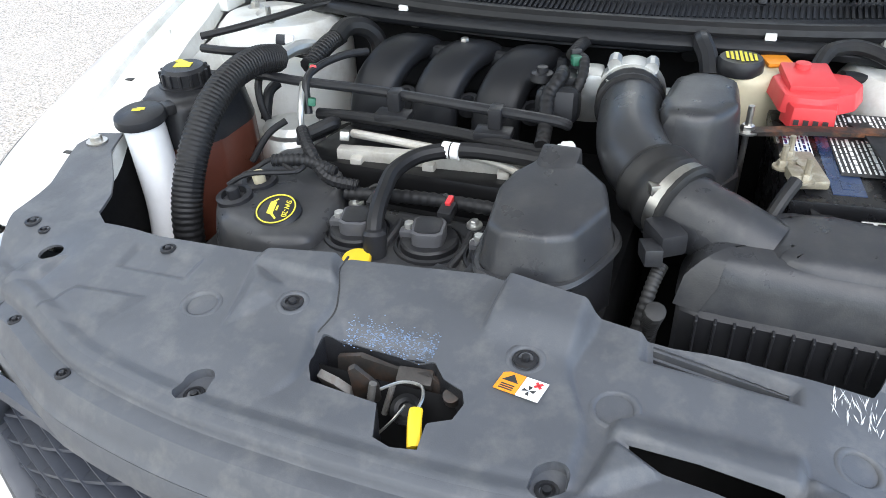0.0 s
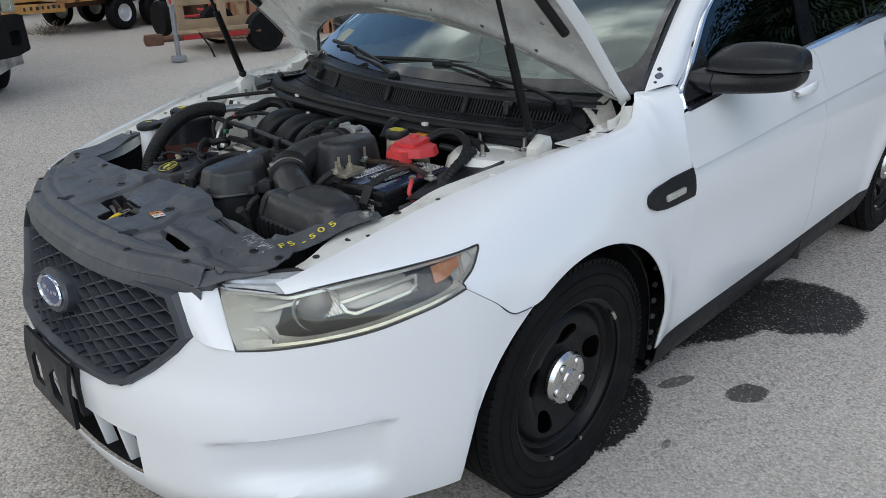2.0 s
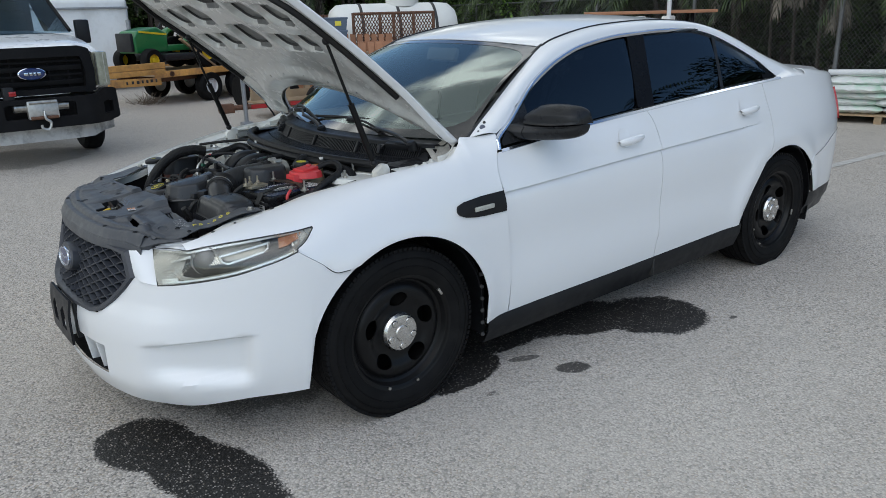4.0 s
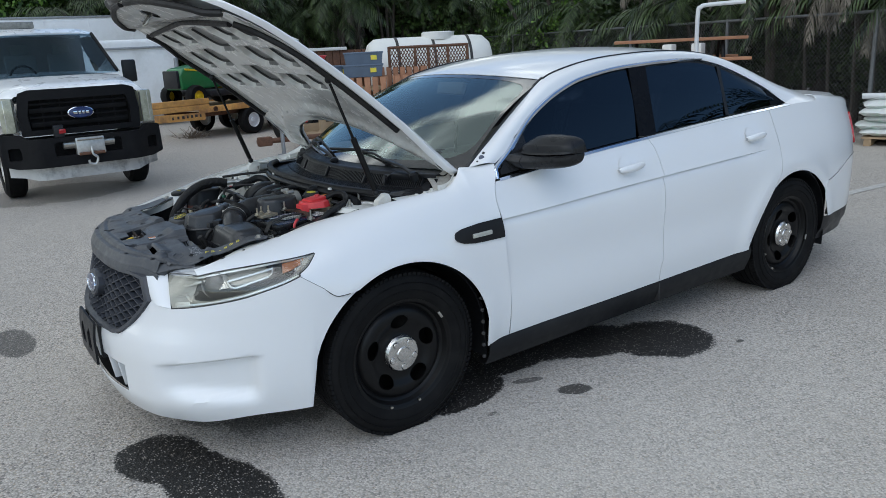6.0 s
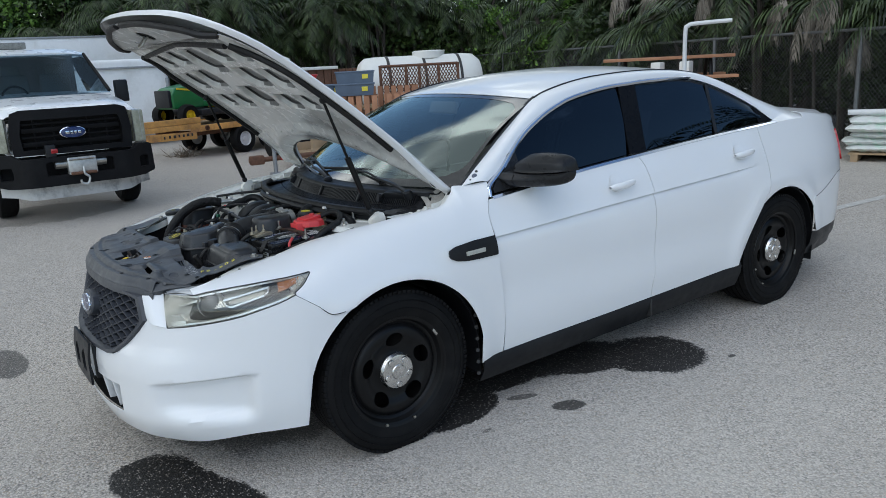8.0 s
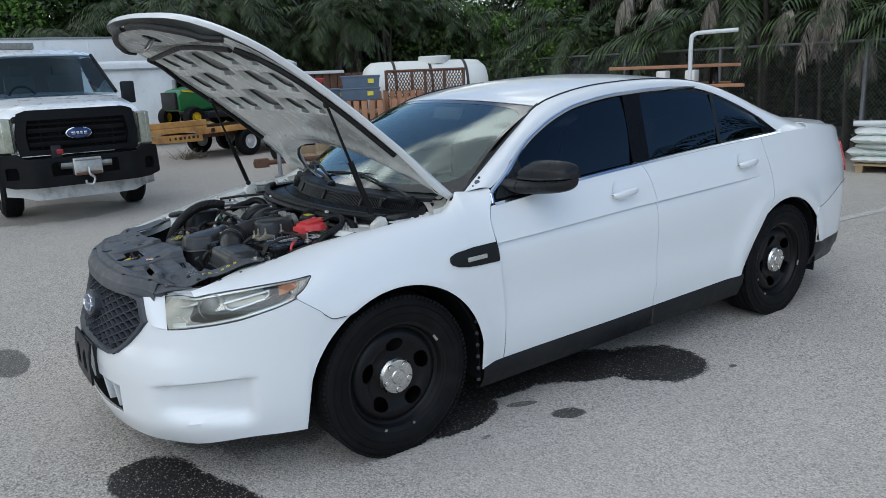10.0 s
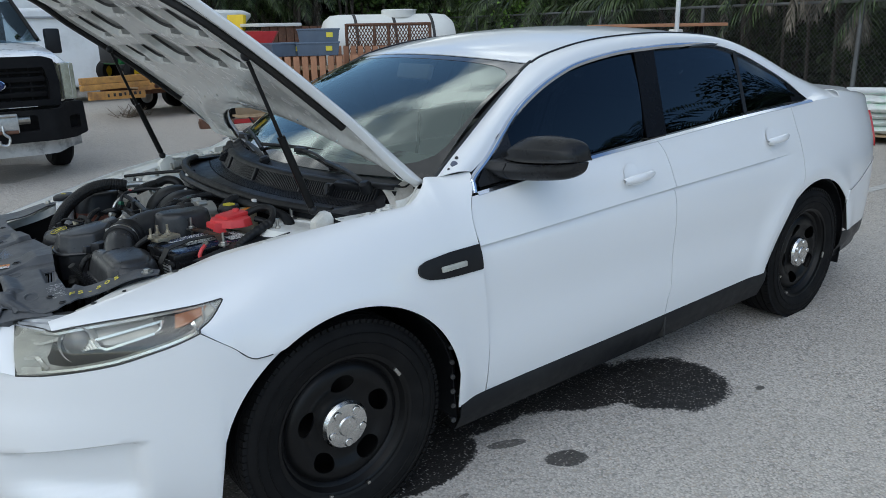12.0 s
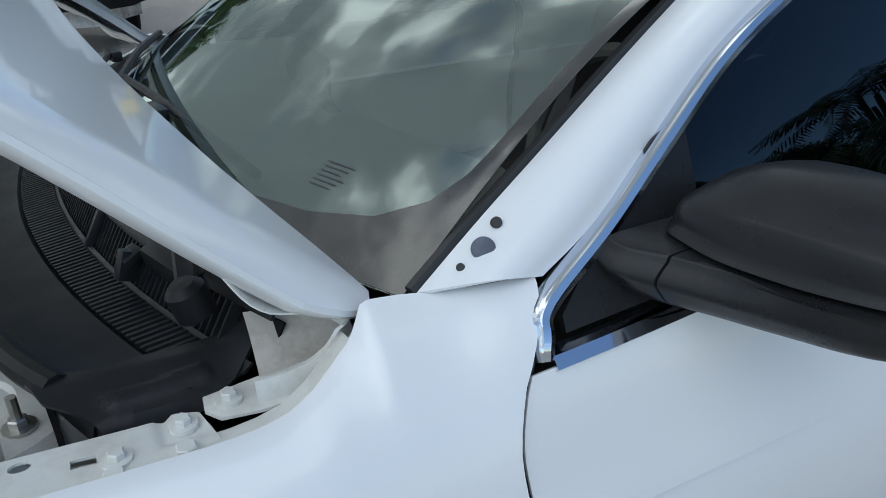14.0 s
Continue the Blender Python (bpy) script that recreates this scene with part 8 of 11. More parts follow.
for dx, dy in ((-0.045, 0.0), (0.015, 0.02), (-0.015, 0.028)):
    bm = bmesh.new()
    bolt(bm, term + Vector((dx, dy, 0.018)), (0, 0, 1), 0.007, 0.010)
    rod(bm, term + Vector((dx, dy, 0.02)), term + Vector((dx, dy, 0.05)), 0.004, seg=8)
    part("terminal_bolt", bm, BRASS, t_)
pipe("earth_cable", [term + Vector((-0.05, 0.01, 0.02)), term + Vector((-0.085, 0.03, -0.01)), term + Vector((-0.10, 0.045, -0.07)), term + Vector((-0.08, 0.05, -0.14))], 0.009, HOSE, "black earth cable")
# red terminal cover
red = eng("terminal_cover", "red plastic positive terminal cover")
RC = [(-0.185, -0.395), (-0.175, -0.375), (-0.135, -0.365), (-0.10, -0.355), (-0.07, -0.375), (-0.055, -0.42), (-0.065, -0.475), (-0.10, -0.492), (-0.145, -0.478), (-0.165, -0.455), (-0.185, -0.43)]
part("cover_shell", slab(RC, 0.940, 0.966, 0.92, 0.004, 2), RED, red, "", 25)
bm = bmesh.new()
box(bm, (-0.11, -0.41, 0.970), (0.085, 0.07, 0.014), (0, -4, 12), 0.004)
part("cover_step", bm, RED, red)
part("cover_skirt", slab([(-0.197, -0.392), (-0.165, -0.377), (-0.15, -0.455), (-0.19, -0.452)], 0.925, 0.957, 0.95, 0.005, 2), RED, red)
bm = bmesh.new()
for k in range(4):
    box(bm, (-0.1975 + 0.001 * k, -0.40 - 0.013 * k, 0.935), (0.004, 0.007, 0.007))
part("cover_slots", bm, INK, red)
bm = bmesh.new()
lathe(bm, [(0.012, 0), (0.011, 0.012), (0, 0.012)], (-0.09, -0.40, 0.974), (0, 0, 1), 12)
part("cover_knob", bm, RED, red)
pipe("positive_cable", [(-0.07, -0.42, 0.965), (-0.02, -0.44, 0.985), (0.0, -0.49, 0.985), (-0.03, -0.55, 0.965), (-0.10, -0.585, 0.93), (-0.16, -0.60, 0.86)], 0.012, HOSE, "black positive cable")
pipe("positive_cable", [(-0.05, -0.46, 0.955), (-0.02, -0.50, 0.94), (-0.05, -0.54, 0.91), (-0.09, -0.56, 0.85)], 0.010, HOSE)
pipe("loom_tube", [(-0.06, -0.60, 0.97), (-0.16, -0.615, 0.93), (-0.21, -0.62, 0.88), (-0.23, -0.60, 0.80)], 0.014, HOSE, ridges=20, ridge=0.12)
pipe("red_lead", [(-0.275, -0.585, 0.932), (-0.292, -0.597, 0.922), (-0.30, -0.600, 0.905), (-0.292, -0.607, 0.885)], 0.006, RED, "red cable end")
bm = bmesh.new()
lathe(bm, [(0.010, 0), (0.010, 0.003), (0.005, 0.003), (0.005, 0)], (-0.272, -0.583, 0.936), (-0.4, -0.2, 1), 14)
part("ring_terminal", bm, STEEL, bay)
# side plates next to the battery
bm = bmesh.new()
prism(bm, [(-0.34, -0.60), (-0.10, -0.56), (-0.06, -0.63), (-0.12, -0.735), (-0.26, -0.705), (-0.33, -0.68)], 0.865, 0.88, None, 0.004)
part("fuse_cover", bm, GREYBLK, bay, "black splash cover")

# coolant and washer bottles, big hose
cool = eng("coolant_reservoir", "dark coolant bottle with ribbed cap")
CR = [(-0.405, 0.55), (-0.395, 0.64), (-0.34, 0.668), (-0.24, 0.665), (-0.205, 0.62), (-0.205, 0.53), (-0.25, 0.505), (-0.35, 0.505)]
part("bottle_top", slab(CR, 0.845, 0.922, 0.86, 0.022, 4), BLACK, cool, "black bottle top")
part("bottle_lower", slab(CR, 0.66, 0.848, 0.98, 0.006, 2), BROWN, cool, "red-brown coolant visible through the plastic")
bm = bmesh.new()
lathe(bm, [(0.046, 0), (0.048, 0.006), (0.048, 0.012), (0.040, 0.014), (0.040, 0.034), (0.034, 0.040), (0, 0.041)], (-0.296, 0.598, 0.912), (0, 0, 1), 28)
for k in range(14):
    a = 2 * math.pi * k / 14
    box(bm, (-0.296 + 0.041 * math.cos(a), 0.598 + 0.041 * math.sin(a), 0.936), (0.006, 0.006, 0.022), (0, 0, math.degrees(a)), 0.001, 1)
cc_ = part("cap", bm, BLACK, cool, "black ribbed cap with yellow symbol")
bm = bmesh.new()
box(bm, (-0.296, 0.598, 0.9535), (0.020, 0.030, 0.001), (0, 0, 20))
box(bm, (-0.285, 0.606, 0.9537), (0.012, 0.036, 0.001), (0, 0, -20))
part("cap_print", bm, YPRINT, cc_)
wash = eng("washer_filler", "milky washer filler neck with black cap")
bm = bmesh.new()
tube(bm, [(-0.430, 0.590, 0.912), (-0.440, 0.576, 0.84), (-0.46, 0.555, 0.76), (-0.51, 0.525, 0.66)], 0.034, 18)
part("filler_neck", bm, MILKY, wash)
bm = bmesh.new()
lathe(bm, [(0.042, 0), (0.043, 0.004), (0.041, 0.014), (0.034, 0.018), (0, 0.019)], (-0.430, 0.591, 0.907), (-0.10, 0, 1), 24)
box(bm, (-0.392, 0.572, 0.914), (0.03, 0.03, 0.018), (0, 0, -30), 0.004)
wc_ = part("cap", bm, BLACK, wash, "black flip cap with yellow symbol")
bm = bmesh.new()
for q in (-1, 0, 1):
    box(bm, (-0.430 + 0.006 * q, 0.591, 0.927 - 0.0006 * q), (0.0022, 0.020 - 0.006 * abs(q), 0.0012), (0, -6, 20))
part("cap_print", bm, YPRINT, wc_)
pipe("air_hose", [(-0.215, 0.455, 0.952), (-0.27, 0.462, 0.965), (-0.34, 0.470, 0.958), (-0.41, 0.472, 0.925), (-0.47, 0.470, 0.87), (-0.51, 0.468, 0.80), (-0.53, 0.465, 0.70)], 0.0235, HOSE, "ribbed black air hose", ridges=66, ridge=0.06)
pipe("metal_pipe", [(-0.225, 0.452, 0.954), (-0.17, 0.445, 0.955), (-0.13, 0.43, 0.945), (-0.115, 0.42, 0.91)], 0.013, ALU, "bright metal pipe")
pipe("radiator_hose", [(-0.10, 0.40, 0.955), (-0.06, 0.395, 0.965), (-0.03, 0.37, 0.955), (-0.02, 0.35, 0.92), (-0.04, 0.345, 0.85)], 0.018, HOSE, "black coolant hose")
pipe("radiator_hose", [(-0.19, 0.41, 0.93), (-0.13, 0.405, 0.95), (-0.08, 0.40, 0.955)], 0.016, HOSE, ridges=18, ridge=0.1)
for pts, r, mt in (([(-0.245, 0.39, 0.925), (-0.285, 0.375, 0.90), (-0.30, 0.37, 0.86), (-0.29, 0.36, 0.82)], 0.006, ALU), ([(-0.16, 0.66, 0.955), (-0.12, 0.60, 0.965), (-0.06, 0.55, 0.972), (0.03, 0.50, 0.975), (0.06, 0.40, 0.985)], 0.007, HOSE), ([(-0.18, 0.645, 0.94), (-0.19, 0.56, 0.945), (-0.14, 0.48, 0.935), (-0.14, 0.43, 0.93)], 0.008, HOSE), ([(-0.20, 0.50, 0.93), (-0.24, 0.49, 0.90), (-0.25, 0.475, 0.85), (-0.22, 0.46, 0.80)], 0.007, HOSE), ([(-0.165, 0.50, 0.88), (-0.19, 0.505, 0.87), (-0.22, 0.50, 0.83)], 0.010, HOSE), ([(-0.30, 0.40, 0.875), (-0.33, 0.42, 0.86), (-0.36, 0.44, 0.82)], 0.006, HOSE), ([(-0.34, 0.33, 0.88), (-0.31, 0.30, 0.89), (-0.29, 0.32, 0.87), (-0.30, 0.36, 0.85)], 0.011, HOSE)):
    pipe("small_hose", pts, r, mt)
for c, mt, s in (((-0.20, 0.395, 0.935), bpy.data.materials["green_connector"], 0.014), ((-0.215, 0.385, 0.94), RED, 0.012), ((-0.265, 0.365, 0.90), bpy.data.materials["green_connector"], 0.014), ((-0.155, 0.465, 0.965), LABEL, 0.016), ((-0.33, 0.27, 0.88), STEEL, 0.016), ((-0.36, 0.33, 0.88), BLACK, 0.02), ((-0.16, 0.48, 0.965), BLACK, 0.018)):
    bm = bmesh.new()
    box(bm, c, (s * 1.4, s, s), (10, 15, 30), 0.003)
    part("loom_plug", bm, mt, bay)
bm = bmesh.new()
lathe(bm, [(0.06, -0.1), (0.058, -0.02), (0.052, -0.01), (0.055, 0.0), (0.048, 0.012), (0.0, 0.014)], (-0.245, 0.425, 0.835), (0.1, 0, 1), 24)
part("expansion_housing", bm, ALU, bay, "grey cast housing")
# dusty side wall by the fan
for pts, r in (([(-0.60, -0.27, 0.86), (-0.57, -0.262, 0.80), (-0.565, -0.262, 0.70)], 0.011), ([(-0.60, -0.24, 0.80), (-0.58, -0.22, 0.74), (-0.58, -0.21, 0.66)], 0.012), ([(-0.59, -0.20, 0.80), (-0.60, -0.18, 0.74), (-0.61, -0.17, 0.66)], 0.010), ([(-0.535, -0.265, 0.88), (-0.56, -0.258, 0.86), (-0.585, -0.25, 0.80), (-0.59, -0.25, 0.72)], 0.008)):
    pipe("fan_loom", pts, r, HOSE, ridges=22, ridge=0.12)

# ---- cowl ----
cowl = eng("cowl", "black slotted plastic cowl below the windscreen")
wsx = lambda y: 0.462 - 0.20 * (1 - (y / 0.79) ** 2)
CS = [(0.004, 1.054), (0.03, 1.040), (0.05, 1.042), (0.058, 1.050), (0.072, 1.050), (0.080, 1.045), (0.083, 1.036)]
CT = [(0.108, 0.992), (0.118, 0.982), (0.165, 0.974), (0.172, 0.980), (0.24, 0.972), (0.25, 0.978), (0.262, 0.978), (0.268, 0.95)]
for nm, prof_c in (("cowl_ledge", CS), ("cowl_tray", CT)):
    rows = [[Vector((wsx(y) - o, y, z)) for o, z in prof_c] for y in steps(-0.72, 0.72, 40)]
    part(nm, sheet(rows), SATIN, cowl, "", 40, solid=0.004)
# near-black sheet added for the shade behind the slats
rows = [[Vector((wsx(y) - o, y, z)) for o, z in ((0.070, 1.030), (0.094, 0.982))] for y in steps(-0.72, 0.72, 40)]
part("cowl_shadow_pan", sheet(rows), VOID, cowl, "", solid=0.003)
bm = bmesh.new()
for k in range(127):
    y = -0.66 + 1.32 * k / 126
    if abs(abs(y) - 0.33) < 0.012 or abs(y) < 0.012:
        continue
    x = wsx(y)
    a, b = Vector((x - 0.083, y, 1.037)), Vector((x - 0.108, y, 0.991))
    v = [bm.verts.new(p) for p in (a + Vector((0, -0.0030, 0)), a + Vector((0, 0.0030, 0)), b + Vector((0, 0.0030, 0)), b + Vector((0, -0.0030, 0)))]
    lo = [bm.verts.new(p.co + Vector((0.012, 0, -0.004))) for p in v]
    bm.faces.new(v)
    for i in range(4):
        bm.faces.new((v[i], v[(i + 1) % 4], lo[(i + 1) % 4], lo[i]))
part("cowl_slats", bm, SATIN, cowl, "fine air-intake slats", 0)["kind"] = "stuff"
bm = bmesh.new()
for k in range(127):
    y = -0.66 + 1.32 * k / 126
    x = wsx(y)
    box(bm, (x - 0.140, y, 0.9815), (0.050, 0.0050, 0.010), (0, -9.5, 0))
part("cowl_ribs", bm, BLACK, cowl, "fine ribs of the cowl tray", 0)["kind"] = "stuff"
for y in (-0.33, 0.0, 0.33):
    bm = bmesh.new()
    box(bm, (wsx(y) - 0.098, y, 1.014), (0.014, 0.016, 0.055), (0, 28, 0), 0.004)
    part("cowl_lug", bm, BLACK, cowl)
EMB = [(0.165, -0.700), (0.278, -0.690), (0.284, -0.716), (0.18, -0.724)]
for sg in (1, -1):
    bm = plate([(0.105, -0.650), (0.122, -0.690), (0.150, -0.712), (0.172, -0.738), (0.20, -0.742), (0.275, -0.734), (0.300, -0.722), (0.328, -0.700), (0.346, -0.66), (0.30, -0.652), (0.245, -0.655), (0.17, -0.658)], [], 0.0055, lambda x, y: (x, y * sg, 0.992 - 0.30 * max(0.0, -y - 0.672) + 0.007 * min(1.0, depth_in(x, y, EMB) / 0.008) - 0.02 * smoothstep(-y, 0.728, 0.742) + 0.03 * smoothstep(x, 0.29, 0.35)))
    part("cowl_end_panel", bm, BLACK, cowl, "smooth black end panel of the cowl", 40, solid=0.005)
    bm = bmesh.new()
    box(bm, (0.282, -0.545 * sg, 1.036), (0.044, 0.125, 0.030), (0, -12, 19 * sg), 0.010)
    part("cowl_lid", bm, SATIN, cowl, "raised black lid on the cowl")
    bm = bmesh.new()
    box(bm, (0.228, -0.478 * sg, 1.018), (0.030, 0.018, 0.040), (0, 20, 19 * sg), 0.005)
    box(bm, (0.232, -0.478 * sg, 1.030), (0.028, 0.030, 0.012), (0, -24, 19 * sg), 0.004)
    part("cowl_clip", bm, BLACK, cowl)
pipe("cowl_seal", [(0.165, 0.66, 1.000), (0.085, 0.56, 1.002), (0.030, 0.40, 0.998), (-0.005, 0.15, 0.995), (-0.005, -0.15, 0.995), (0.030, -0.40, 0.992), (0.09, -0.58, 0.988), (0.135, -0.665, 0.985)], 0.016, HOSE, "rubber bonnet seal along the cowl", n=60)
bm = bmesh.new()
tube(bm, [(0.12, 0.58, 0.93), (0.055, 0.50, 0.965), (0.005, 0.35, 0.972), (-0.02, 0.1, 0.975), (-0.02, -0.15, 0.975), (0.01, -0.42, 0.972), (0.03, -0.52, 0.96), (0.02, -0.58, 0.93), (0.0, -0.60, 0.88)], 0.020, 12, n=60, squash=0.7)
part("cowl_rail", bm, SATIN, cowl, "black painted cowl rail")
for y in (-0.35, 0.02, 0.3):
    bm = bmesh.new()
    box(bm, (-0.012 + 0.1 * y * y, y, 0.992), (0.014, 0.018, 0.010), (0, 0, 0), 0.002)
    part("rail_clip", bm, LABEL, cowl)
# wipers
for pivot, knee, tip, b0, b1 in (((0.275, -0.655, 1.048), (0.31, -0.33, 1.088), (0.325, -0.10, 1.105), (0.305, 0.23, 1.095), (0.40, -0.46, 1.100)), ((0.235, 0.05, 1.052), (0.265, 0.28, 1.10), (0.30, 0.38, 1.115), (0.43, 0.64, 1.11), (0.275, 0.16, 1.085))):
    wiper = new("wiper")
    wiper.parent = car
    wiper["label"] = "black wiper arm and blade"
    bm = bmesh.new()
    lathe(bm, [(0.022, -0.02), (0.022, 0.012), (0.014, 0.02), (0, 0.021)], pivot, (-0.3, 0, 1), 16)
    part("wiper_pivot", bm, SATIN, wiper)
    bm = bmesh.new()
    tube(bm, [pivot, Vector(pivot).lerp(Vector(knee), 0.4) + Vector((0, 0, 0.014)), knee], 0.012, 8, squash=0.6)
    part("wiper_arm", bm, SATIN, wiper)
    bm = bmesh.new()
    tube(bm, [knee, Vector(knee).lerp(Vector(tip), 0.5) + Vector((0, 0, 0.010)), tip], 0.006, 6)
    box(bm, tip, (0.022, 0.07, 0.022), (0, 0, 10), 0.005)
    part("blade_carrier", bm, SATIN, wiper)
    bm = bmesh.new()
    mid = Vector(b0).lerp(Vector(b1), 0.5)
    tube(bm, [b0, mid + Vector((-0.004, 0, 0.012)), b1], 0.008, 6)
    part("wiper_blade", bm, HOSE, wiper)
# inspection sticker in the windscreen corner
bm = sheet([[ws_at(u, v, 0.007) for v in (0.10, 0.20)] for u in (0.90, 0.955)])
part("sticker", bm, YELLOW, car, "yellow sticker inside the windscreen", solid=0.0006)
bm = bmesh.new()
for k in range(6):
    a = ws_at(0.105 + 0.004 * (k % 3), 0.165 - 0.009 * k, -0.0035)
    b = ws_at(0.135, 0.165 - 0.009 * k, -0.0035)
    ribbon(bm, [a, b], 0.0016, 0.0004, (0.6, 0.3, 0.75))
part("etched_mark", bm, GREYBLK, car, "etched glass maker's mark as plain bars", 0)["kind"] = "stuff"

# ---- cabin ----
bm = bmesh.new()
rows = []
for y in steps(-0.72, 0.72, 16):
    x = wsx(y)
    rows.append([Vector((x + 0.03, y, 1.045)), Vector((x + 0.18, y, 1.06 + 0.02 * (abs(y + 0.36) < 0.2))), Vector((x + 0.36, y, 1.055 + 0.03 * (abs(y + 0.36) < 0.2))), Vector((x + 0.46, y, 0.98)), Vector((x + 0.44, y, 0.60))])
part("dashboard", sheet(rows, bm), INTERIOR, car, "dark grey dashboard", solid=0.004)
bm = bmesh.new()
sheet([[(x, y, 0.5) for y in (-0.8, 0.8)] for x in (0.5, 2.9)], bm)
part("cabin_floor", bm, FABRIC, car, solid=0.004)
bm = bmesh.new()
rows = [[(0.9, 0, 1.0)] * 2]
tube(bm, [(1.02 + 0.05 * math.sin(a), -0.36 + 0.185 * math.cos(a), 1.00 + 0.175 * math.sin(a)) for a in (2 * math.pi * k / 20 for k in range(21))], 0.015, 8, n=40)
rod(bm, (0.86, -0.36, 0.93), (1.02, -0.36, 1.0), 0.04)
part("steering_wheel", bm, INTERIOR, car)
for x, y in ((1.45, -0.36), (1.45, 0.36), (2.3, -0.35), (2.3, 0.35)):
    bm = bmesh.new()
    box(bm, (x, y, 0.62), (0.5, 0.5, 0.18), (0, -6, 0), 0.05)
    box(bm, (x + 0.30, y, 0.93), (0.14, 0.48, 0.62), (0, 16, 0), 0.05)
    box(bm, (x + 0.40, y, 1.29), (0.09, 0.26, 0.15), (0, 12, 0), 0.035)
    part("seat", bm, FABRIC, car, "dark cloth seat")
bm = bmesh.new()
box(bm, (0.97, 0.0, 1.375), (0.03, 0.24, 0.07), (0, 20, 0), 0.012)
part("interior_mirror", bm, INTERIOR, car)

# black splash panel between battery and fender
bm = plate([(-0.33, -0.62), (-0.24, -0.60), (-0.17, -0.585), (-0.05, -0.58), (-0.03, -0.64), (-0.04, -0.70), (-0.11, -0.71), (-0.15, -0.716), (-0.21, -0.680), (-0.245, -0.672), (-0.29, -0.675)], [], 0.012, lambda x, y: 0.905 + 0.14 * (x + 0.30) + 0.012 * smoothstep(-y, 0.66, 0.70))
part("splash_panel", bm, SATIN, bay, "black plastic splash panel beside the battery", solid=0.004)
# ---- the yard behind ----
PALE = mat("weathered_white_panel", (0.74, 0.75, 0.75), 0.45, var=0.06, scale=1.2, dirt=(0.40, 0.39, 0.36), dscale=1.4, damount=0.4)
TRUCKW = mat("white_truck_paint", (0.80, 0.81, 0.81), 0.3, var=0.04, scale=2.0, coat=0.6, dirt=(0.45, 0.44, 0.42), dscale=2.5, damount=0.25)
OCHRE = mat("weathered_ochre_paint", (0.64, 0.33, 0.09), 0.65, var=0.3, scale=4.0, dirt=(0.26, 0.13, 0.07), dscale=5.0, damount=0.9)
WOOD = mat("raw_lumber", (0.38, 0.27, 0.16), 0.75, var=0.2, scale=5.0, dirt=(0.25, 0.20, 0.14), damount=0.5, rand=0.35)
SLAT = mat("red_brown_stained_slats", (0.42, 0.20, 0.105), 0.65, var=0.2, scale=5.0, rand=0.4)
GREEN = mat("tractor_green_paint", (0.02, 0.16, 0.045), 0.35, var=0.1, coat=0.4, dirt=(0.06, 0.08, 0.04), damount=0.3)
YEL = mat("tractor_yellow", (0.72, 0.50, 0.02), 0.4, var=0.08)
RUST = mat("rusty_iron", (0.13, 0.065, 0.04), 0.75, metal=0.2, var=0.3, scale=15.0, dirt=(0.22, 0.10, 0.05), dscale=20.0, damount=0.6)
GALV = mat("galvanised_steel", (0.30, 0.31, 0.32), 0.5, metal=0.5, var=0.12, scale=12.0)
TOTE = mat("blue_grey_tote_plastic", (0.10, 0.135, 0.19), 0.5, var=0.1)
POLY = mat("white_poly_tank", (0.72, 0.72, 0.68), 0.45, var=0.05, scale=3.0, dirt=(0.5, 0.48, 0.42), damount=0.4)
BAGM = mat("white_woven_bag", (0.70, 0.72, 0.70), 0.6, var=0.12, scale=9.0, bump=0.4, bscale=90.0, dirt=(0.26, 0.56, 0.36), dscale=4.5, damount=0.9)


def loft_box(name, sections, mt, parent, label="", m=None, seg=4, power=5.0):
    """A rounded body: sections of (y, centre z, half width, half height)."""
    rows = []
    for y, zc, hx, hz in sections:
        row = []
        for k in range(25):
            a = 2 * math.pi * k / 24
            c, s = math.cos(a), math.sin(a)
            e = (abs(c) ** power + abs(s) ** power) ** (-1 / power)
            row.append(Vector((c * e * hx, y, zc + s * e * hz)))
        rows.append(row)
    bm = sheet(rows)
    bmesh.ops.holes_fill(bm, edges=[e for e in bm.edges if e.is_boundary], sides=30)
    return part(name, bm, mt, parent, label, 40, m=m)


# pickup truck facing the sedan
HAZED = mat("hazed_lamp_plastic", (0.34, 0.34, 0.26), 0.25, var=0.3, scale=9.0, coat=0.5)
TRUCKBLK = mat("matt_black_truck_plastic", (0.008, 0.008, 0.009), 0.55, var=0.2, scale=5.0, spec=0.15, dirt=(0.02, 0.02, 0.02), damount=0.4)
truck = thing("pickup_truck", "white pickup truck with black grille guard bumper and winch", "truck", at=(0.10, 6.35, 0))
truck.scale = (0.87, 1.0, 1.0)
loft_box("truck_hood", [(0.02, 1.06, 0.86, 0.24), (0.10, 1.08, 0.93, 0.27), (0.5, 1.12, 0.97, 0.28), (1.15, 1.18, 0.98, 0.29)], TRUCKW, truck, "white hood and fenders")
loft_box("truck_cab", [(1.1, 1.05, 0.98, 0.42), (2.2, 1.05, 1.0, 0.45), (3.4, 1.05, 1.0, 0.45)], TRUCKW, truck, "white cab sides")
rows = []
for y, z, w in ((1.78, 2.00, 0.72), (2.0, 2.06, 0.74), (2.6, 2.07, 0.74), (3.3, 2.03, 0.72)):
    rows.append([Vector((w * s, y, z - 0.05 * s ** 4)) for s in steps(-1, 1, 12)])
part("truck_roof", sheet(rows), TRUCKW, truck, "white cab roof", solid=0.03)
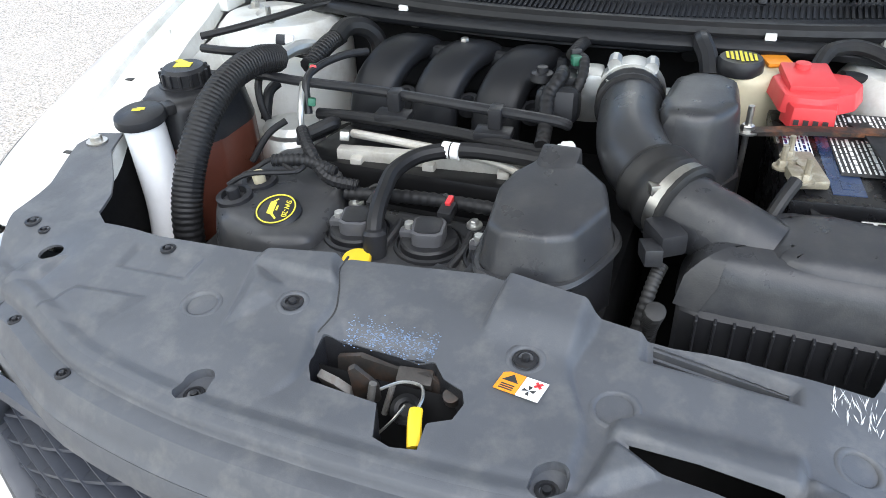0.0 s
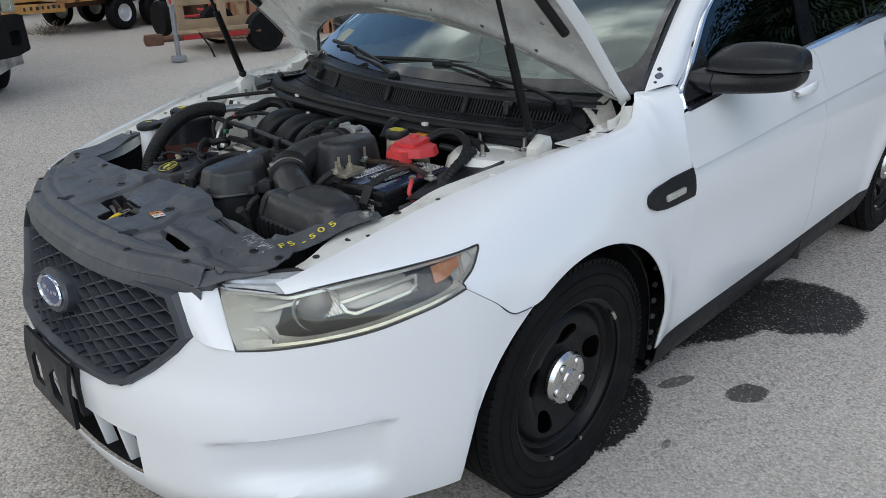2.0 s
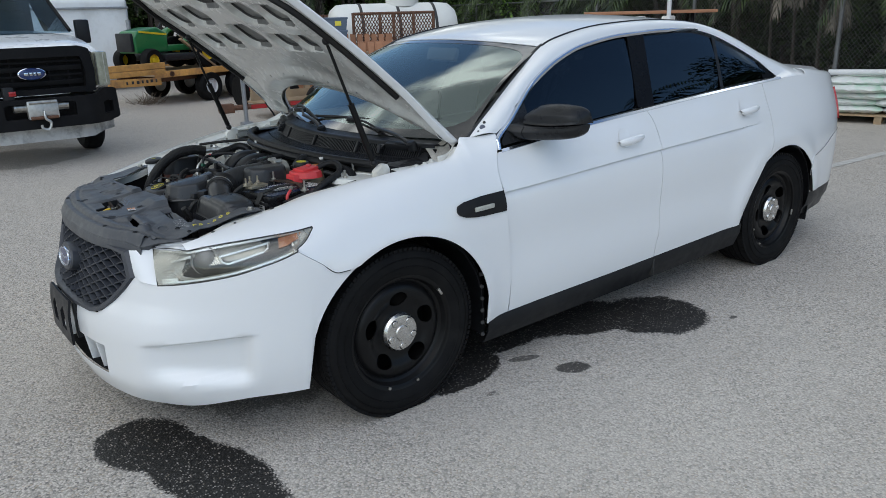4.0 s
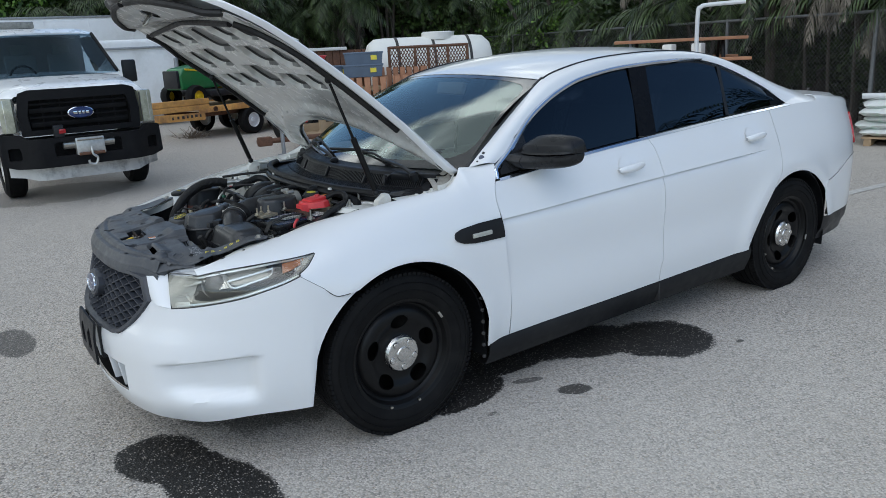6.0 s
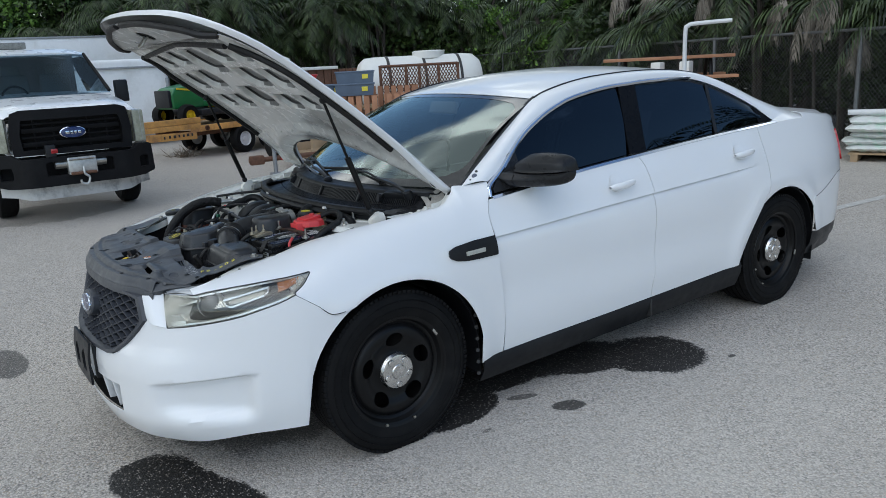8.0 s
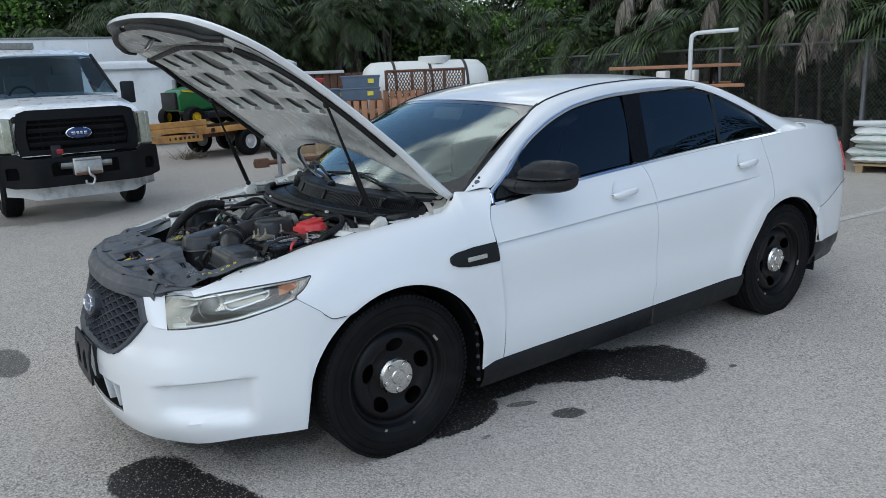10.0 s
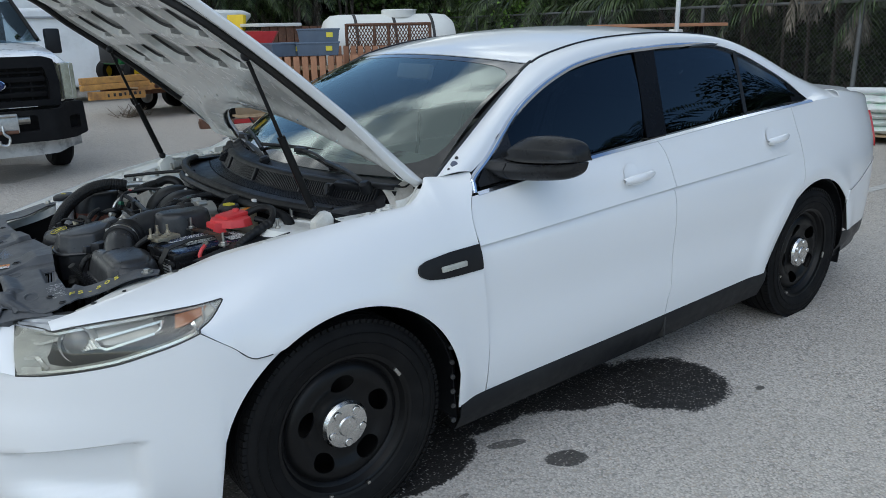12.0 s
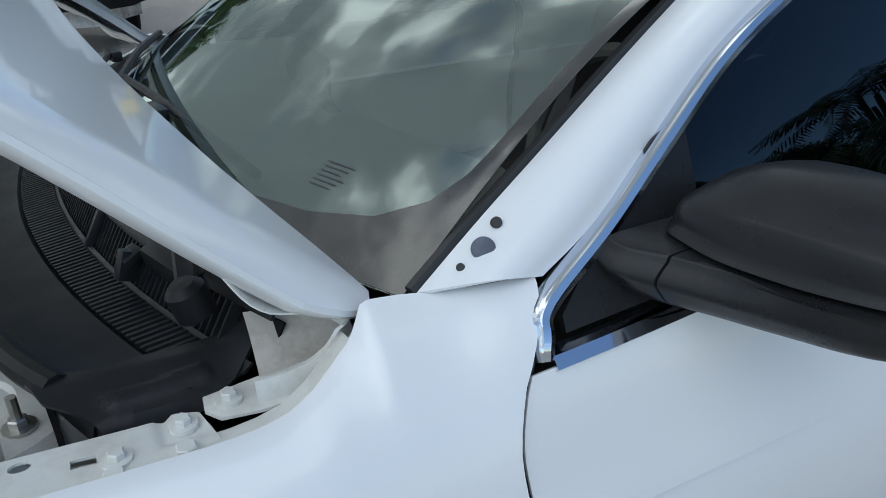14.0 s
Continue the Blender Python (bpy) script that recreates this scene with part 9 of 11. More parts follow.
rows = [[Vector((s * 0.85, 1.12 - 0.06 * (1 - s * s), 1.46)) for s in steps(-1, 1, 10)], [Vector((s * 0.70, 1.80 - 0.05 * (1 - s * s), 1.99)) for s in steps(-1, 1, 10)]]
part("truck_windshield", sheet(rows), glass("truck_glass", (0.42, 0.55, 0.64), (0.28, 0.36, 0.44), 1.45), truck, "truck windscreen", solid=0.005)
for sg in (1, -1):
    bm = bmesh.new()
    rod(bm, (0.845 * sg, 1.15, 1.49), (0.70 * sg, 1.80, 1.99), 0.024)
    part("truck_pillar", bm, TRUCKBLK, truck)
    bm = sheet([[Vector((0.90 * sg, 1.2, 1.47)), Vector((0.75 * sg, 1.85, 1.97))], [Vector((0.97 * sg, 3.2, 1.47)), Vector((0.76 * sg, 3.1, 1.97))]])
    part("truck_side_window", bm, glass("truck_side_glass", (0.50, 0.60, 0.66), 1.0, 1.45) if sg > 0 else bpy.data.materials["truck_side_glass"], truck, solid=0.005)
    bm = bmesh.new()
    box(bm, (1.10 * sg, 1.45, 1.47), (0.20, 0.12, 0.30), (0, 0, 0), 0.03)
    mr = part("truck_mirror", bm, SATIN, truck, "tall black tow mirror")
    bm = bmesh.new()
    rod(bm, (0.95 * sg, 1.4, 1.36), (1.12 * sg, 1.42, 1.36), 0.02)
    part("mirror_arm", bm, SATIN, mr)
    lm = new("truck_headlight")
    lm.parent = truck
    bm = bmesh.new()
    box(bm, (0.850 * sg, 0.075, 1.06), (0.17, 0.22, 0.39), (0, 0, 16 * sg), 0.03)
    part("lamp_glass", bm, HAZED, lm, "hazed tall headlamp")
    for x, w in ((0.785, 0.012), (0.90, 0.008)):
        bm = bmesh.new()
        box(bm, (x * sg, -0.036 + 0.28 * (x - 0.85), 1.06), (w, 0.012, 0.35), (0, 0, 16 * sg), 0.003)
        part("lamp_rim", bm, LAMPDARK if x < 0.8 else LAMPBRIGHT, lm)
    wheel_t = new("truck_wheel")
    wheel_t.parent = truck
    bm = bmesh.new()
    lathe(bm, [(0.22, -0.13), (0.34, -0.14), (0.39, -0.10), (0.40, 0.0), (0.39, 0.10), (0.34, 0.14), (0.22, 0.13)], (0.84 * sg, 0.98, 0.40), (1, 0, 0), 36, False)
    part("tyre", bm, RUBBER, wheel_t, "black truck tyre")
    bm = bmesh.new()
    lathe(bm, [(0.23, -0.12), (0.15, 0.0), (0.23, 0.12)], (0.84 * sg, 0.98, 0.40), (1, 0, 0), 30, False)
    part("rim", bm, STEEL, wheel_t)
    for z, y in ((0.40, 4.6),):
        bm = bmesh.new()
        lathe(bm, [(0.22, -0.13), (0.34, -0.14), (0.39, -0.10), (0.40, 0.0), (0.39, 0.10), (0.34, 0.14), (0.22, 0.13)], (0.84 * sg, y, z), (1, 0, 0), 30, False)
        part("rear_tyre", bm, RUBBER, truck)
tg = new("truck_grille")
tg.parent = truck
tg["label"] = "matt black truck grille"
bm = plate([(-0.74, 0.82), (0.74, 0.82), (0.76, 1.05), (0.72, 1.30), (0.60, 1.335), (-0.60, 1.335), (-0.72, 1.30), (-0.76, 1.05)], [[(-0.62, 0.88), (0.62, 0.88), (0.64, 1.05), (0.60, 1.22), (-0.60, 1.22), (-0.64, 1.05)]], 0.035, lambda x, z: (x, -0.075 + 0.055 * (x / 0.75) ** 2, z))
part("grille_surround", bm, TRUCKBLK, tg, solid=0.05)
for z in (0.94, 1.02, 1.10, 1.17):
    bm = bmesh.new()
    box(bm, (0, 0.0, z), (1.22, 0.03, 0.055 if z in (0.94, 1.10) else 0.02), (12, 0, 0), 0.006)
    part("grille_bar", bm, TRUCKBLK, tg)
for x in (-0.45, -0.22, 0.22, 0.45):
    bm = bmesh.new()
    box(bm, (x, 0.015, 1.05), (0.02, 0.02, 0.33), (0, 0, 0), 0.003)
    part("grille_post", bm, TRUCKBLK, tg)
bm = sheet([[Vector((x, 0.06, z)) for z in (0.84, 1.28)] for x in (-0.7, 0.7)])
part("grille_back", bm, VOID, tg, solid=0.004)
for nm, r, d, mt in (("badge_ring", 0.165, -0.085, CHROME), ("badge_field", 0.150, -0.095, BLUE)):
    bm = bmesh.new()
    lathe(bm, [(r, 0), (r, 0.012), (r * 0.9, 0.018), (0, 0.018)], (0, 0, 0), (0, 0, 1), 32)
    for v in bm.verts:
        v.co = Vector((v.co.x, d + 0.03 - v.co.z, 1.05 + v.co.y * 0.42))
    part(nm, bm, mt, tg, "plain blue oval badge" if mt is BLUE else "")
bm = bmesh.new()
for x, w in ((-0.07, 0.05), (-0.015, 0.035), (0.03, 0.03), (0.08, 0.04)):
    box(bm, (x, -0.090, 1.05), (w, 0.006, 0.035), (0, 0, 0), 0.004)
part("badge_mark", bm, CHROME, tg)
tb = new("truck_bumper")
tb.parent = truck
tb["label"] = "heavy black winch bumper over a scraped silver valance"
bm = plate([(-1.02, 0.50), (-1.0, 0.84), (-0.80, 0.85), (-0.70, 0.79), (0.70, 0.79), (0.80, 0.85), (1.0, 0.84), (1.02, 0.50), (0.85, 0.46), (-0.85, 0.46)], [[(-0.42, 0.58), (0.42, 0.58), (0.42, 0.74), (-0.42, 0.74)], [(0.78, 0.56), (0.93, 0.56), (0.93, 0.70), (0.78, 0.70)], [(-0.93, 0.56), (-0.78, 0.56), (-0.78, 0.70), (-0.93, 0.70)]], 0.035, lambda x, z: (x, -0.20 + 0.22 * smoothstep(abs(x), 0.55, 1.02), z))
part("bumper_shell", bm, TRUCKBLK, tb, solid=0.06)
bm = sheet([[Vector((x, -0.08 + 0.2 * smoothstep(abs(x), 0.5, 1.0), z)) for z in (0.30 + 0.06 * smoothstep(abs(x), 0.6, 0.9), 0.38, 0.47)] for x in steps(-0.95, 0.95, 12)])
part("valance", bm, mat("scraped_silver_valance", (0.58, 0.58, 0.57), 0.40, metal=0.3, var=0.15, scale=2.0, dirt=(0.015, 0.015, 0.015), dscale=2.2, damount=1.0), tb, "scraped silver and black valance", solid=0.02)
bm = sheet([[Vector((x, 0.05, z)) for z in (0.48, 0.8)] for x in (-1.0, 1.0)])
part("bumper_inner", bm, VOID, tb, solid=0.005)
wn_ = new("winch")
wn_.parent = truck
wn_["label"] = "steel winch with hook"
bm = bmesh.new()
rod(bm, (-0.30, -0.14, 0.70), (0.34, -0.14, 0.70), 0.055, seg=16)
part("winch_drum", bm, STEEL, wn_)
bm = bmesh.new()
box(bm, (0.02, -0.20, 0.67), (0.36, 0.10, 0.20), (0, 0, 0), 0.015)
part("winch_frame", bm, ALU, wn_)
for z in (0.585, 0.755):
    bm = bmesh.new()
    rod(bm, (-0.14, -0.27, z), (0.18, -0.27, z), 0.018)
    part("fairlead_roller", bm, RUST if z < 0.6 else STEEL, wn_)
bm = bmesh.new()
tube(bm, [(0.02, -0.29, 0.66), (0.02, -0.30, 0.58), (0.07, -0.30, 0.53), (0.04, -0.30, 0.46), (-0.03, -0.30, 0.47), (-0.04, -0.30, 0.51)], 0.016, 8)
part("hook", bm, ALU, wn_)
bm = bmesh.new()
box(bm, (-0.33, -0.17, 0.86), (0.12, 0.08, 0.14), (0, 0, 0), 0.01)
part("winch_box", bm, BLACK, wn_)
bm = bmesh.new()
box(bm, (-0.29, -0.215, 0.86), (0.08, 0.01, 0.05), (0, 0, 0), 0.003)
part("tow_lamp", bm, REDLENS, wn_)
bm = bmesh.new()
box(bm, (-0.42, 2.2, 2.135), (0.75, 0.20, 0.09), (0, 0, 0), 0.02)
part("light_bar", bm, mat("smoky_lamp_plastic", (0.22, 0.22, 0.20), 0.3, var=0.3, scale=20.0), truck, "amber and clear roof light bar")
for x in (-0.30, 0.32):
    bm = bmesh.new()
    box(bm, (x, 2.3, 1.45), (0.46, 0.14, 0.60), (-8, 0, 0), 0.06)
    box(bm, (x, 2.36, 1.80), (0.26, 0.10, 0.16), (-8, 0, 0), 0.04)
    part("truck_seat", bm, INTERIOR, truck)
bm = bmesh.new()
box(bm, (0, 3.35, 1.55), (1.7, 0.05, 1.0), (0, 0, 0), 0.02)
part("cab_back", bm, mat("pale_cab_trim", (0.12, 0.13, 0.14), 0.6), truck)
bm = bmesh.new()
tube(bm, [(-0.36 + 0.19 * math.cos(a), 1.75 + 0.06 * math.sin(a), 1.42 + 0.18 * math.sin(a)) for a in (2 * math.pi * k / 16 for k in range(17))], 0.016, 8, n=32)
part("steering_wheel", bm, SATIN, truck)

# long white trailer body and low enclosed trailer
bt = thing("box_trailer", "long plain white box trailer standing at the yard's edge", "trailer", at=(0, 0, 0))
bm = bmesh.new()
box(bm, (0.2, 21.2, 1.72), (8.8, 2.4, 2.16), (0, 0, -4), 0.05)
part("trailer_body", bm, PALE, bt)
bm = bmesh.new()
box(bm, (0.2, 21.2, 2.815), (8.9, 2.45, 0.05), (0, 0, -4), 0.01)
part("roof_rail", bm, GALV, bt)
for k in range(8):
    bm = bmesh.new()
    x = -3.8 + 1.12 * k
    box(bm, (x, 20.0 - 0.07 * (x - 0.2), 1.72), (0.03, 0.02, 2.1), (0, 0, -4), 0.004)
    part("panel_seam", bm, PALE, bt)
for x in (-3, 3.4):
    bm = bmesh.new()
    lathe(bm, [(0.25, -0.15), (0.48, -0.15), (0.5, 0), (0.48, 0.15), (0.25, 0.15)], (x, 20.3, 0.5), (0, 1, 0), 24)
    part("trailer_wheel", bm, RUBBER, bt)
et = thing("cargo_trailer", "low white enclosed cargo trailer with rounded roof edge", "trailer", at=(0, 0, 0))
bm = bmesh.new()
box(bm, (2.55, 16.9, 1.22), (3.2, 1.9, 1.72), (0, 0, -6), 0.10, 4)
part("trailer_body", bm, PALE, et)
bm = bmesh.new()
box(bm, (2.55, 15.90, 1.88), (3.0, 0.03, 0.05), (0, 0, -6), 0.01)
part("trim_rail", bm, GALV, et)
bm = bmesh.new()
rod(bm, (3.95, 15.6, 0.2), (3.95, 15.6, 1.6), 0.05)
part("corner_post", bm, GALV, et)
for x in (2.0, 2.7):
    bm = bmesh.new()
    lathe(bm, [(0.15, -0.1), (0.30, -0.1), (0.31, 0), (0.30, 0.1), (0.15, 0.1)], (x, 16.0, 0.31), (0, 1, 0), 24)
    part("trailer_wheel", bm, RUBBER, et)

# ochre flatbed trailer with two mowers
AX = Vector((0.94, 0.34, 0)).normalized()
AN = Vector((-AX.y, AX.x, 0))
T0 = Vector((4.26, 11.86, 0)) + AN * 0.80
ft_m = Matrix.LocRotScale(T0, Euler((0, 0, math.atan2(AX.y, AX.x))), None)
ft = thing("flatbed_trailer", "weathered ochre flatbed equipment trailer", "trailer")
ft.matrix_basis = ft_m
bm = bmesh.new()
box(bm, (0.9, 0, 0.60), (4.3, 1.7, 0.07))
part("deck", bm, WOOD, ft, "worn deck boards")
for y in (-0.86, 0.86):
    bm = bmesh.new()
    box(bm, (0.9, y, 0.60), (4.4, 0.06, 0.12), (0, 0, 0), 0.01)
    part("side_rail", bm, OCHRE, ft, "ochre side rail")
for z, h in ((0.77, 0.11), (0.66, 0.10), (0.50, 0.14)):
    bm = bmesh.new()
    box(bm, (-1.75, -0.86, z), (1.35 if z > 0.6 else 1.1, 0.07, h), (0, 0 if z > 0.6 else 2, 0), 0.012)
    part("side_board", bm, OCHRE, ft, "weathered ochre plank")
bm = bmesh.new()
for k, x in enumerate((-1.95, -1.83, -1.72, -1.62, -1.52, -1.42, -1.32)):
    box(bm, (x, -0.90, 0.505 + 0.004 * (k % 2)), (0.034 + 0.010 * (k % 3), 0.006, 0.052))
part("number_bars", bm, INK, ft, "painted number as plain bars")["kind"] = "stuff"
bm = bmesh.new()
box(bm, (0.4, -0.55, 0.50), (3.0, 0.10, 0.12))
box(bm, (0.4, 0.55, 0.50), (3.0, 0.10, 0.12))
part("chassis", bm, RUST, ft)
for x in (0.0, 0.78):
    for y in (-0.80, 0.80):
        w_ = new("trailer_wheel")
        w_.parent = ft
        bm = bmesh.new()
        lathe(bm, [(0.15, -0.10), (0.25, -0.11), (0.29, -0.07), (0.29, 0.07), (0.25, 0.11), (0.15, 0.10)], (x, y, 0.29), (0, 1, 0), 30, False)
        part("tyre", bm, RUBBER, w_)
        bm = bmesh.new()
        lathe(bm, [(0.16, -0.09), (0.14, -0.05), (0.05, -0.06), (0.045, -0.09), (0.0, -0.09)], (x, y, 0.29), (0, 1, 0), 24, False)
        part("rim", bm, MILKY, w_, "pale painted steel rim")
bm = bmesh.new()
lathe(bm, [(0.05, 0), (0.05, 0.02), (0.035, 0.02), (0.035, 0)], (-0.95, -0.9, 0.60), (0, -1, 0), 20)
part("tie_ring", bm, RUST, ft)


def mower(at, turn, seat):
    mw = thing("lawn_tractor", "green ride-on mower with yellow wheel hubs on the trailer deck", "lawn tractor", "mowers on the trailer")
    mw.matrix_basis = ft_m @ Matrix.LocRotScale(at, Euler((0, 0, radians(turn))), Vector((1.13, 1.13, 1.15)))
    bm = bmesh.new()
    prism(bm, [(-0.42, 0.30), (0.25, 0.30), (0.25, 0.62), (0.05, 0.72), (-0.36, 0.66), (-0.44, 0.56)], -0.22, 0.22, pose(0, 0, 0, 90, 0, 0), 0.04, 3)
    part("bonnet", bm, GREEN, mw, "green bonnet")
    bm = bmesh.new()
    box(bm, (-0.05, -0.225, 0.62), (0.55, 0.01, 0.03), (0, 6, 0))
    part("stripe", bm, YEL, mw)
    bm = bmesh.new()
    box(bm, (-0.46, 0, 0.48), (0.06, 0.40, 0.30), (0, 0, 0), 0.02)
    part("front_grille", bm, BLACK, mw)
    bm = bmesh.new()
    box(bm, (0.55, 0, 0.36), (0.75, 0.42, 0.10), (0, 0, 0), 0.03)
    part("footplate", bm, GREEN, mw)
    bm = bmesh.new()
    for y in (-0.34, 0.34):
        tube(bm, [(0.55, y, 0.45), (0.66, y, 0.62), (0.90, y, 0.68), (1.10, y, 0.58), (1.16, y, 0.45)], 0.10, 8, squash=0.5)
    part("rear_fender", bm, GREEN, mw, "green rear fender")
    if seat:
        bm = bmesh.new()
        box(bm, (0.82, 0, 0.72), (0.40, 0.42, 0.10), (0, 0, 0), 0.03)
        box(bm, (1.0, 0, 0.90), (0.10, 0.42, 0.34), (0, 12, 0), 0.03)
        part("seat", bm, YEL, mw, "yellow seat")
    bm = bmesh.new()
    rod(bm, (0.22, 0, 0.66), (0.42, 0, 0.90), 0.02)
    tube(bm, [(0.42 + 0.05 * math.cos(a), 0.16 * math.sin(a), 0.90 + 0.15 * math.cos(a) * 0.6) for a in (2 * math.pi * k / 12 for k in range(13))], 0.014, 6)
    part("steering", bm, BLACK, mw)
    bm = bmesh.new()
    box(bm, (0.28, 0, 0.22), (0.62, 0.95, 0.12), (0, 0, 0), 0.04)
    part("mower_deck", bm, BLACK, mw)
    for x, y, r in ((-0.25, -0.36, 0.19), (-0.25, 0.36, 0.19), (0.88, -0.40, 0.27), (0.88, 0.40, 0.27)):
        sg = -1 if y < 0 else 1
        w_ = new("mower_wheel")
        w_.parent = mw
        bm = bmesh.new()
        lathe(bm, [(r * 0.5, -0.08), (r * 0.9, -0.09), (r, -0.05), (r, 0.05), (r * 0.9, 0.09), (r * 0.5, 0.08)], (x, y, r), (0, 1, 0), 26, False)
        part("tyre", bm, RUBBER, w_)
        bm = bmesh.new()
        lathe(bm, [(r * 0.58, 0.075), (r * 0.5, 0.04), (r * 0.2, 0.04), (r * 0.16, 0.07), (0, 0.07)], (x, y, r), (0, sg, 0), 22, False)
        part("rim", bm, YEL, w_, "yellow wheel hub")
    return mw


mower(Vector((-0.78, -0.10, 0.635)), 0, True)
mower(Vector((0.95, 0.05, 0.635)), 4, True)
plk = thing("loading_plank", "pale loading plank leaning over the mower", "plank")
bm = bmesh.new()
box(bm, (0, 0, 0), (0.95, 0.10, 0.035), (0, 38, 0), 0.004)
part("board", bm, WOOD, plk, m=ft_m @ pose(0.0, -0.60, 0.93, 0, 0, -8))
# brush pile on the ground
bm = bmesh.new()
rnd = random.Random(8)
for k in range(60):
    a = rnd.uniform(0, 6.28)
    p = Vector((3.15 + rnd.gauss(0, 0.16), 12.2 + rnd.gauss(0, 0.12), 0.01))
    q = p + Vector((math.cos(a) * 0.18, math.sin(a) * 0.15, rnd.uniform(0.02, 0.22)))
    rod(bm, p, q, 0.006, 0.003, 5)
tagged(part("brush_pile", bm, mat("dry_grey_twigs", (0.16, 0.13, 0.10), 0.9, var=0.3), None, ""), "small pile of dry brown twigs on the asphalt", "twigs", kind="stuff")

# lumber trailer with a jack on its tongue
lt = thing("lumber_trailer", "wooden-framed trailer with steel tongue and jack", "trailer")
TD = Vector((1.0, -0.10, 0)).normalized()
t0 = Vector((2.72, 7.62, 0.30))
bm = bmesh.new()
tube(bm, [t0 + TD * 0.0, t0 + TD * 0.75, t0 + TD * 1.6], 0.04, 8)
box(bm, t0 + TD * 0.12, (0.22, 0.12, 0.14), (0, 0, -6), 0.02)
part("tongue", bm, RUST, lt, "rusty coupler and tongue")
for s_ in (0.62, 1.25):
    bm = bmesh.new()
    box(bm, t0 + TD * s_ + Vector((0, -0.045, 0)), (0.28, 0.02, 0.06), (0, 0, -6))
    part("reflector_tape", bm, REDLENS, lt, "red reflector tape")
bm = bmesh.new()
rod(bm, t0 + TD * 0.38 + Vector((0, -0.06, -0.22)), t0 + TD * 0.38 + Vector((0, -0.06, 0.42)), 0.032)
rod(bm, t0 + TD * 0.38 + Vector((0, -0.06, 0.40)), t0 + TD * 0.30 + Vector((0, -0.20, 0.42)), 0.012)
rod(bm, t0 + TD * 0.30 + Vector((0, -0.20, 0.42)), t0 + TD * 0.30 + Vector((0, -0.20, 0.28)), 0.012)
box(bm, t0 + TD * 0.38 + Vector((0, -0.06, -0.25)), (0.16, 0.12, 0.08), (0, 0, 0), 0.01)
part("tongue_jack", bm, GALV, lt, "crank jack")
bm = bmesh.new()
tube(bm, [t0 + TD * 0.7 + Vector((0, -0.05, 0.05)), t0 + TD * 0.8 + Vector((0, -0.07, -0.12)), t0 + TD * 0.86 + Vector((0, -0.08, -0.28))], 0.014, 6)
part("light_lead", bm, HOSE, lt)
base = t0 + TD * 1.1 + Vector((0.0, 0.55, 0))
for k, (dx, dy) in enumerate(((0, -0.5), (0, 0.7), (1.0, -0.5), (1.0, 0.7))):
    bm = bmesh.new()
    box(bm, base + Vector((dx, dy, 0.22)), (0.09, 0.09, 0.55), (0, 0, -5), 0.004)
    part("post", bm, WOOD, lt, "raw timber post")
for z, yy in ((0.02, -0.5), (0.02, 0.7), (0.36, 0.7)):
    bm = bmesh.new()
    box(bm, base + Vector((0.5, yy - 0.05, z)), (1.15, 0.04, 0.14), (0, 0, -2), 0.003)
    part("rail_board", bm, WOOD, lt)
for k in range(5):
    bm = bmesh.new()
    box(bm, base + Vector((0.0 + 0.25 * k, 0.1, -0.06)), (0.22, 1.3, 0.03), (0, 0, 0), 0.003)
    part("deck_board", bm, WOOD, lt)
for y in (-0.55, 0.75):
    bm = bmesh.new()
    lathe(bm, [(0.15, -0.08), (0.27, -0.08), (0.28, 0), (0.27, 0.08), (0.15, 0.08)], base + Vector((0.6, y, -0.02)), (0, 1, 0), 22)
    part("trailer_tyre", bm, RUBBER, lt)

# slatted bins with totes on top
def slat_bin(at, w, d, h, turn):
    sb = thing("slatted_bin", "red-brown slatted wooden bin", "bin", "slatted bins")
    sb.matrix_basis = pose(*at, 0, 0, turn)
    n = max(4, int(w / 0.13))
    for y in (-d / 2, d / 2):
        for k in range(n):
            bm = bmesh.new()
            box(bm, (-w / 2 + w * (k + 0.5) / n, y, h / 2), (w / n * 0.70, 0.025, h), (0, 0, 0), 0.003)
            part("slat", bm, SLAT, sb)
    for x in (-w / 2, w / 2):
        for k in range(5):
            bm = bmesh.new()
            box(bm, (x, -d / 2 + d * (k + 0.5) / 5, h / 2), (0.025, d / 5 * 0.82, h), (0, 0, 0), 0.003)
            part("slat", bm, SLAT, sb)
    bm = bmesh.new()
    for z in (0.2, h - 0.2):
        box(bm, (0, 0, z), (w - 0.05, d - 0.06, 0.05))
    part("inner_frame", bm, WOOD, sb)
    return sb


VT = 59.0 - 90
slat_bin((5.35, 9.15, 0), 1.15, 0.7, 1.10, VT)
slat_bin((6.45, 8.75, 0), 0.9, 0.7, 1.10, VT)
slat_bin((6.75, 9.75, 0), 0.95, 0.7, 1.22, VT)


def tote(at, turn, w=0.80, mt=None):
    tt = thing("storage_tote", "blue-grey plastic storage tote with yellow label", "bin", "totes on the bins")
    tt.matrix_basis = pose(*at, 0, 0, turn)
    bm = bmesh.new()
    prism(bm, [(-w / 2, -0.24), (w / 2, -0.24), (w / 2, 0.24), (-w / 2, 0.24)], 0, 0.20, None, 0.0, 1, 1.08)
    part("tub", bm, TOTE, tt)
    bm = bmesh.new()
    box(bm, (0, 0, 0.21), (w * 1.12, 0.54, 0.03), (0, 0, 0), 0.01)
    part("rim", bm, TOTE, tt)
    bm = bmesh.new()
    box(bm, (w * 0.28, -0.262, 0.12), (0.11, 0.006, 0.08))
    part("label_patch", bm, YPRINT, tt, "yellow patch")
    return tt


tote((5.58, 9.25, 1.10), VT, 0.68)
tote((5.60, 9.27, 1.325), VT + 4, 0.66)
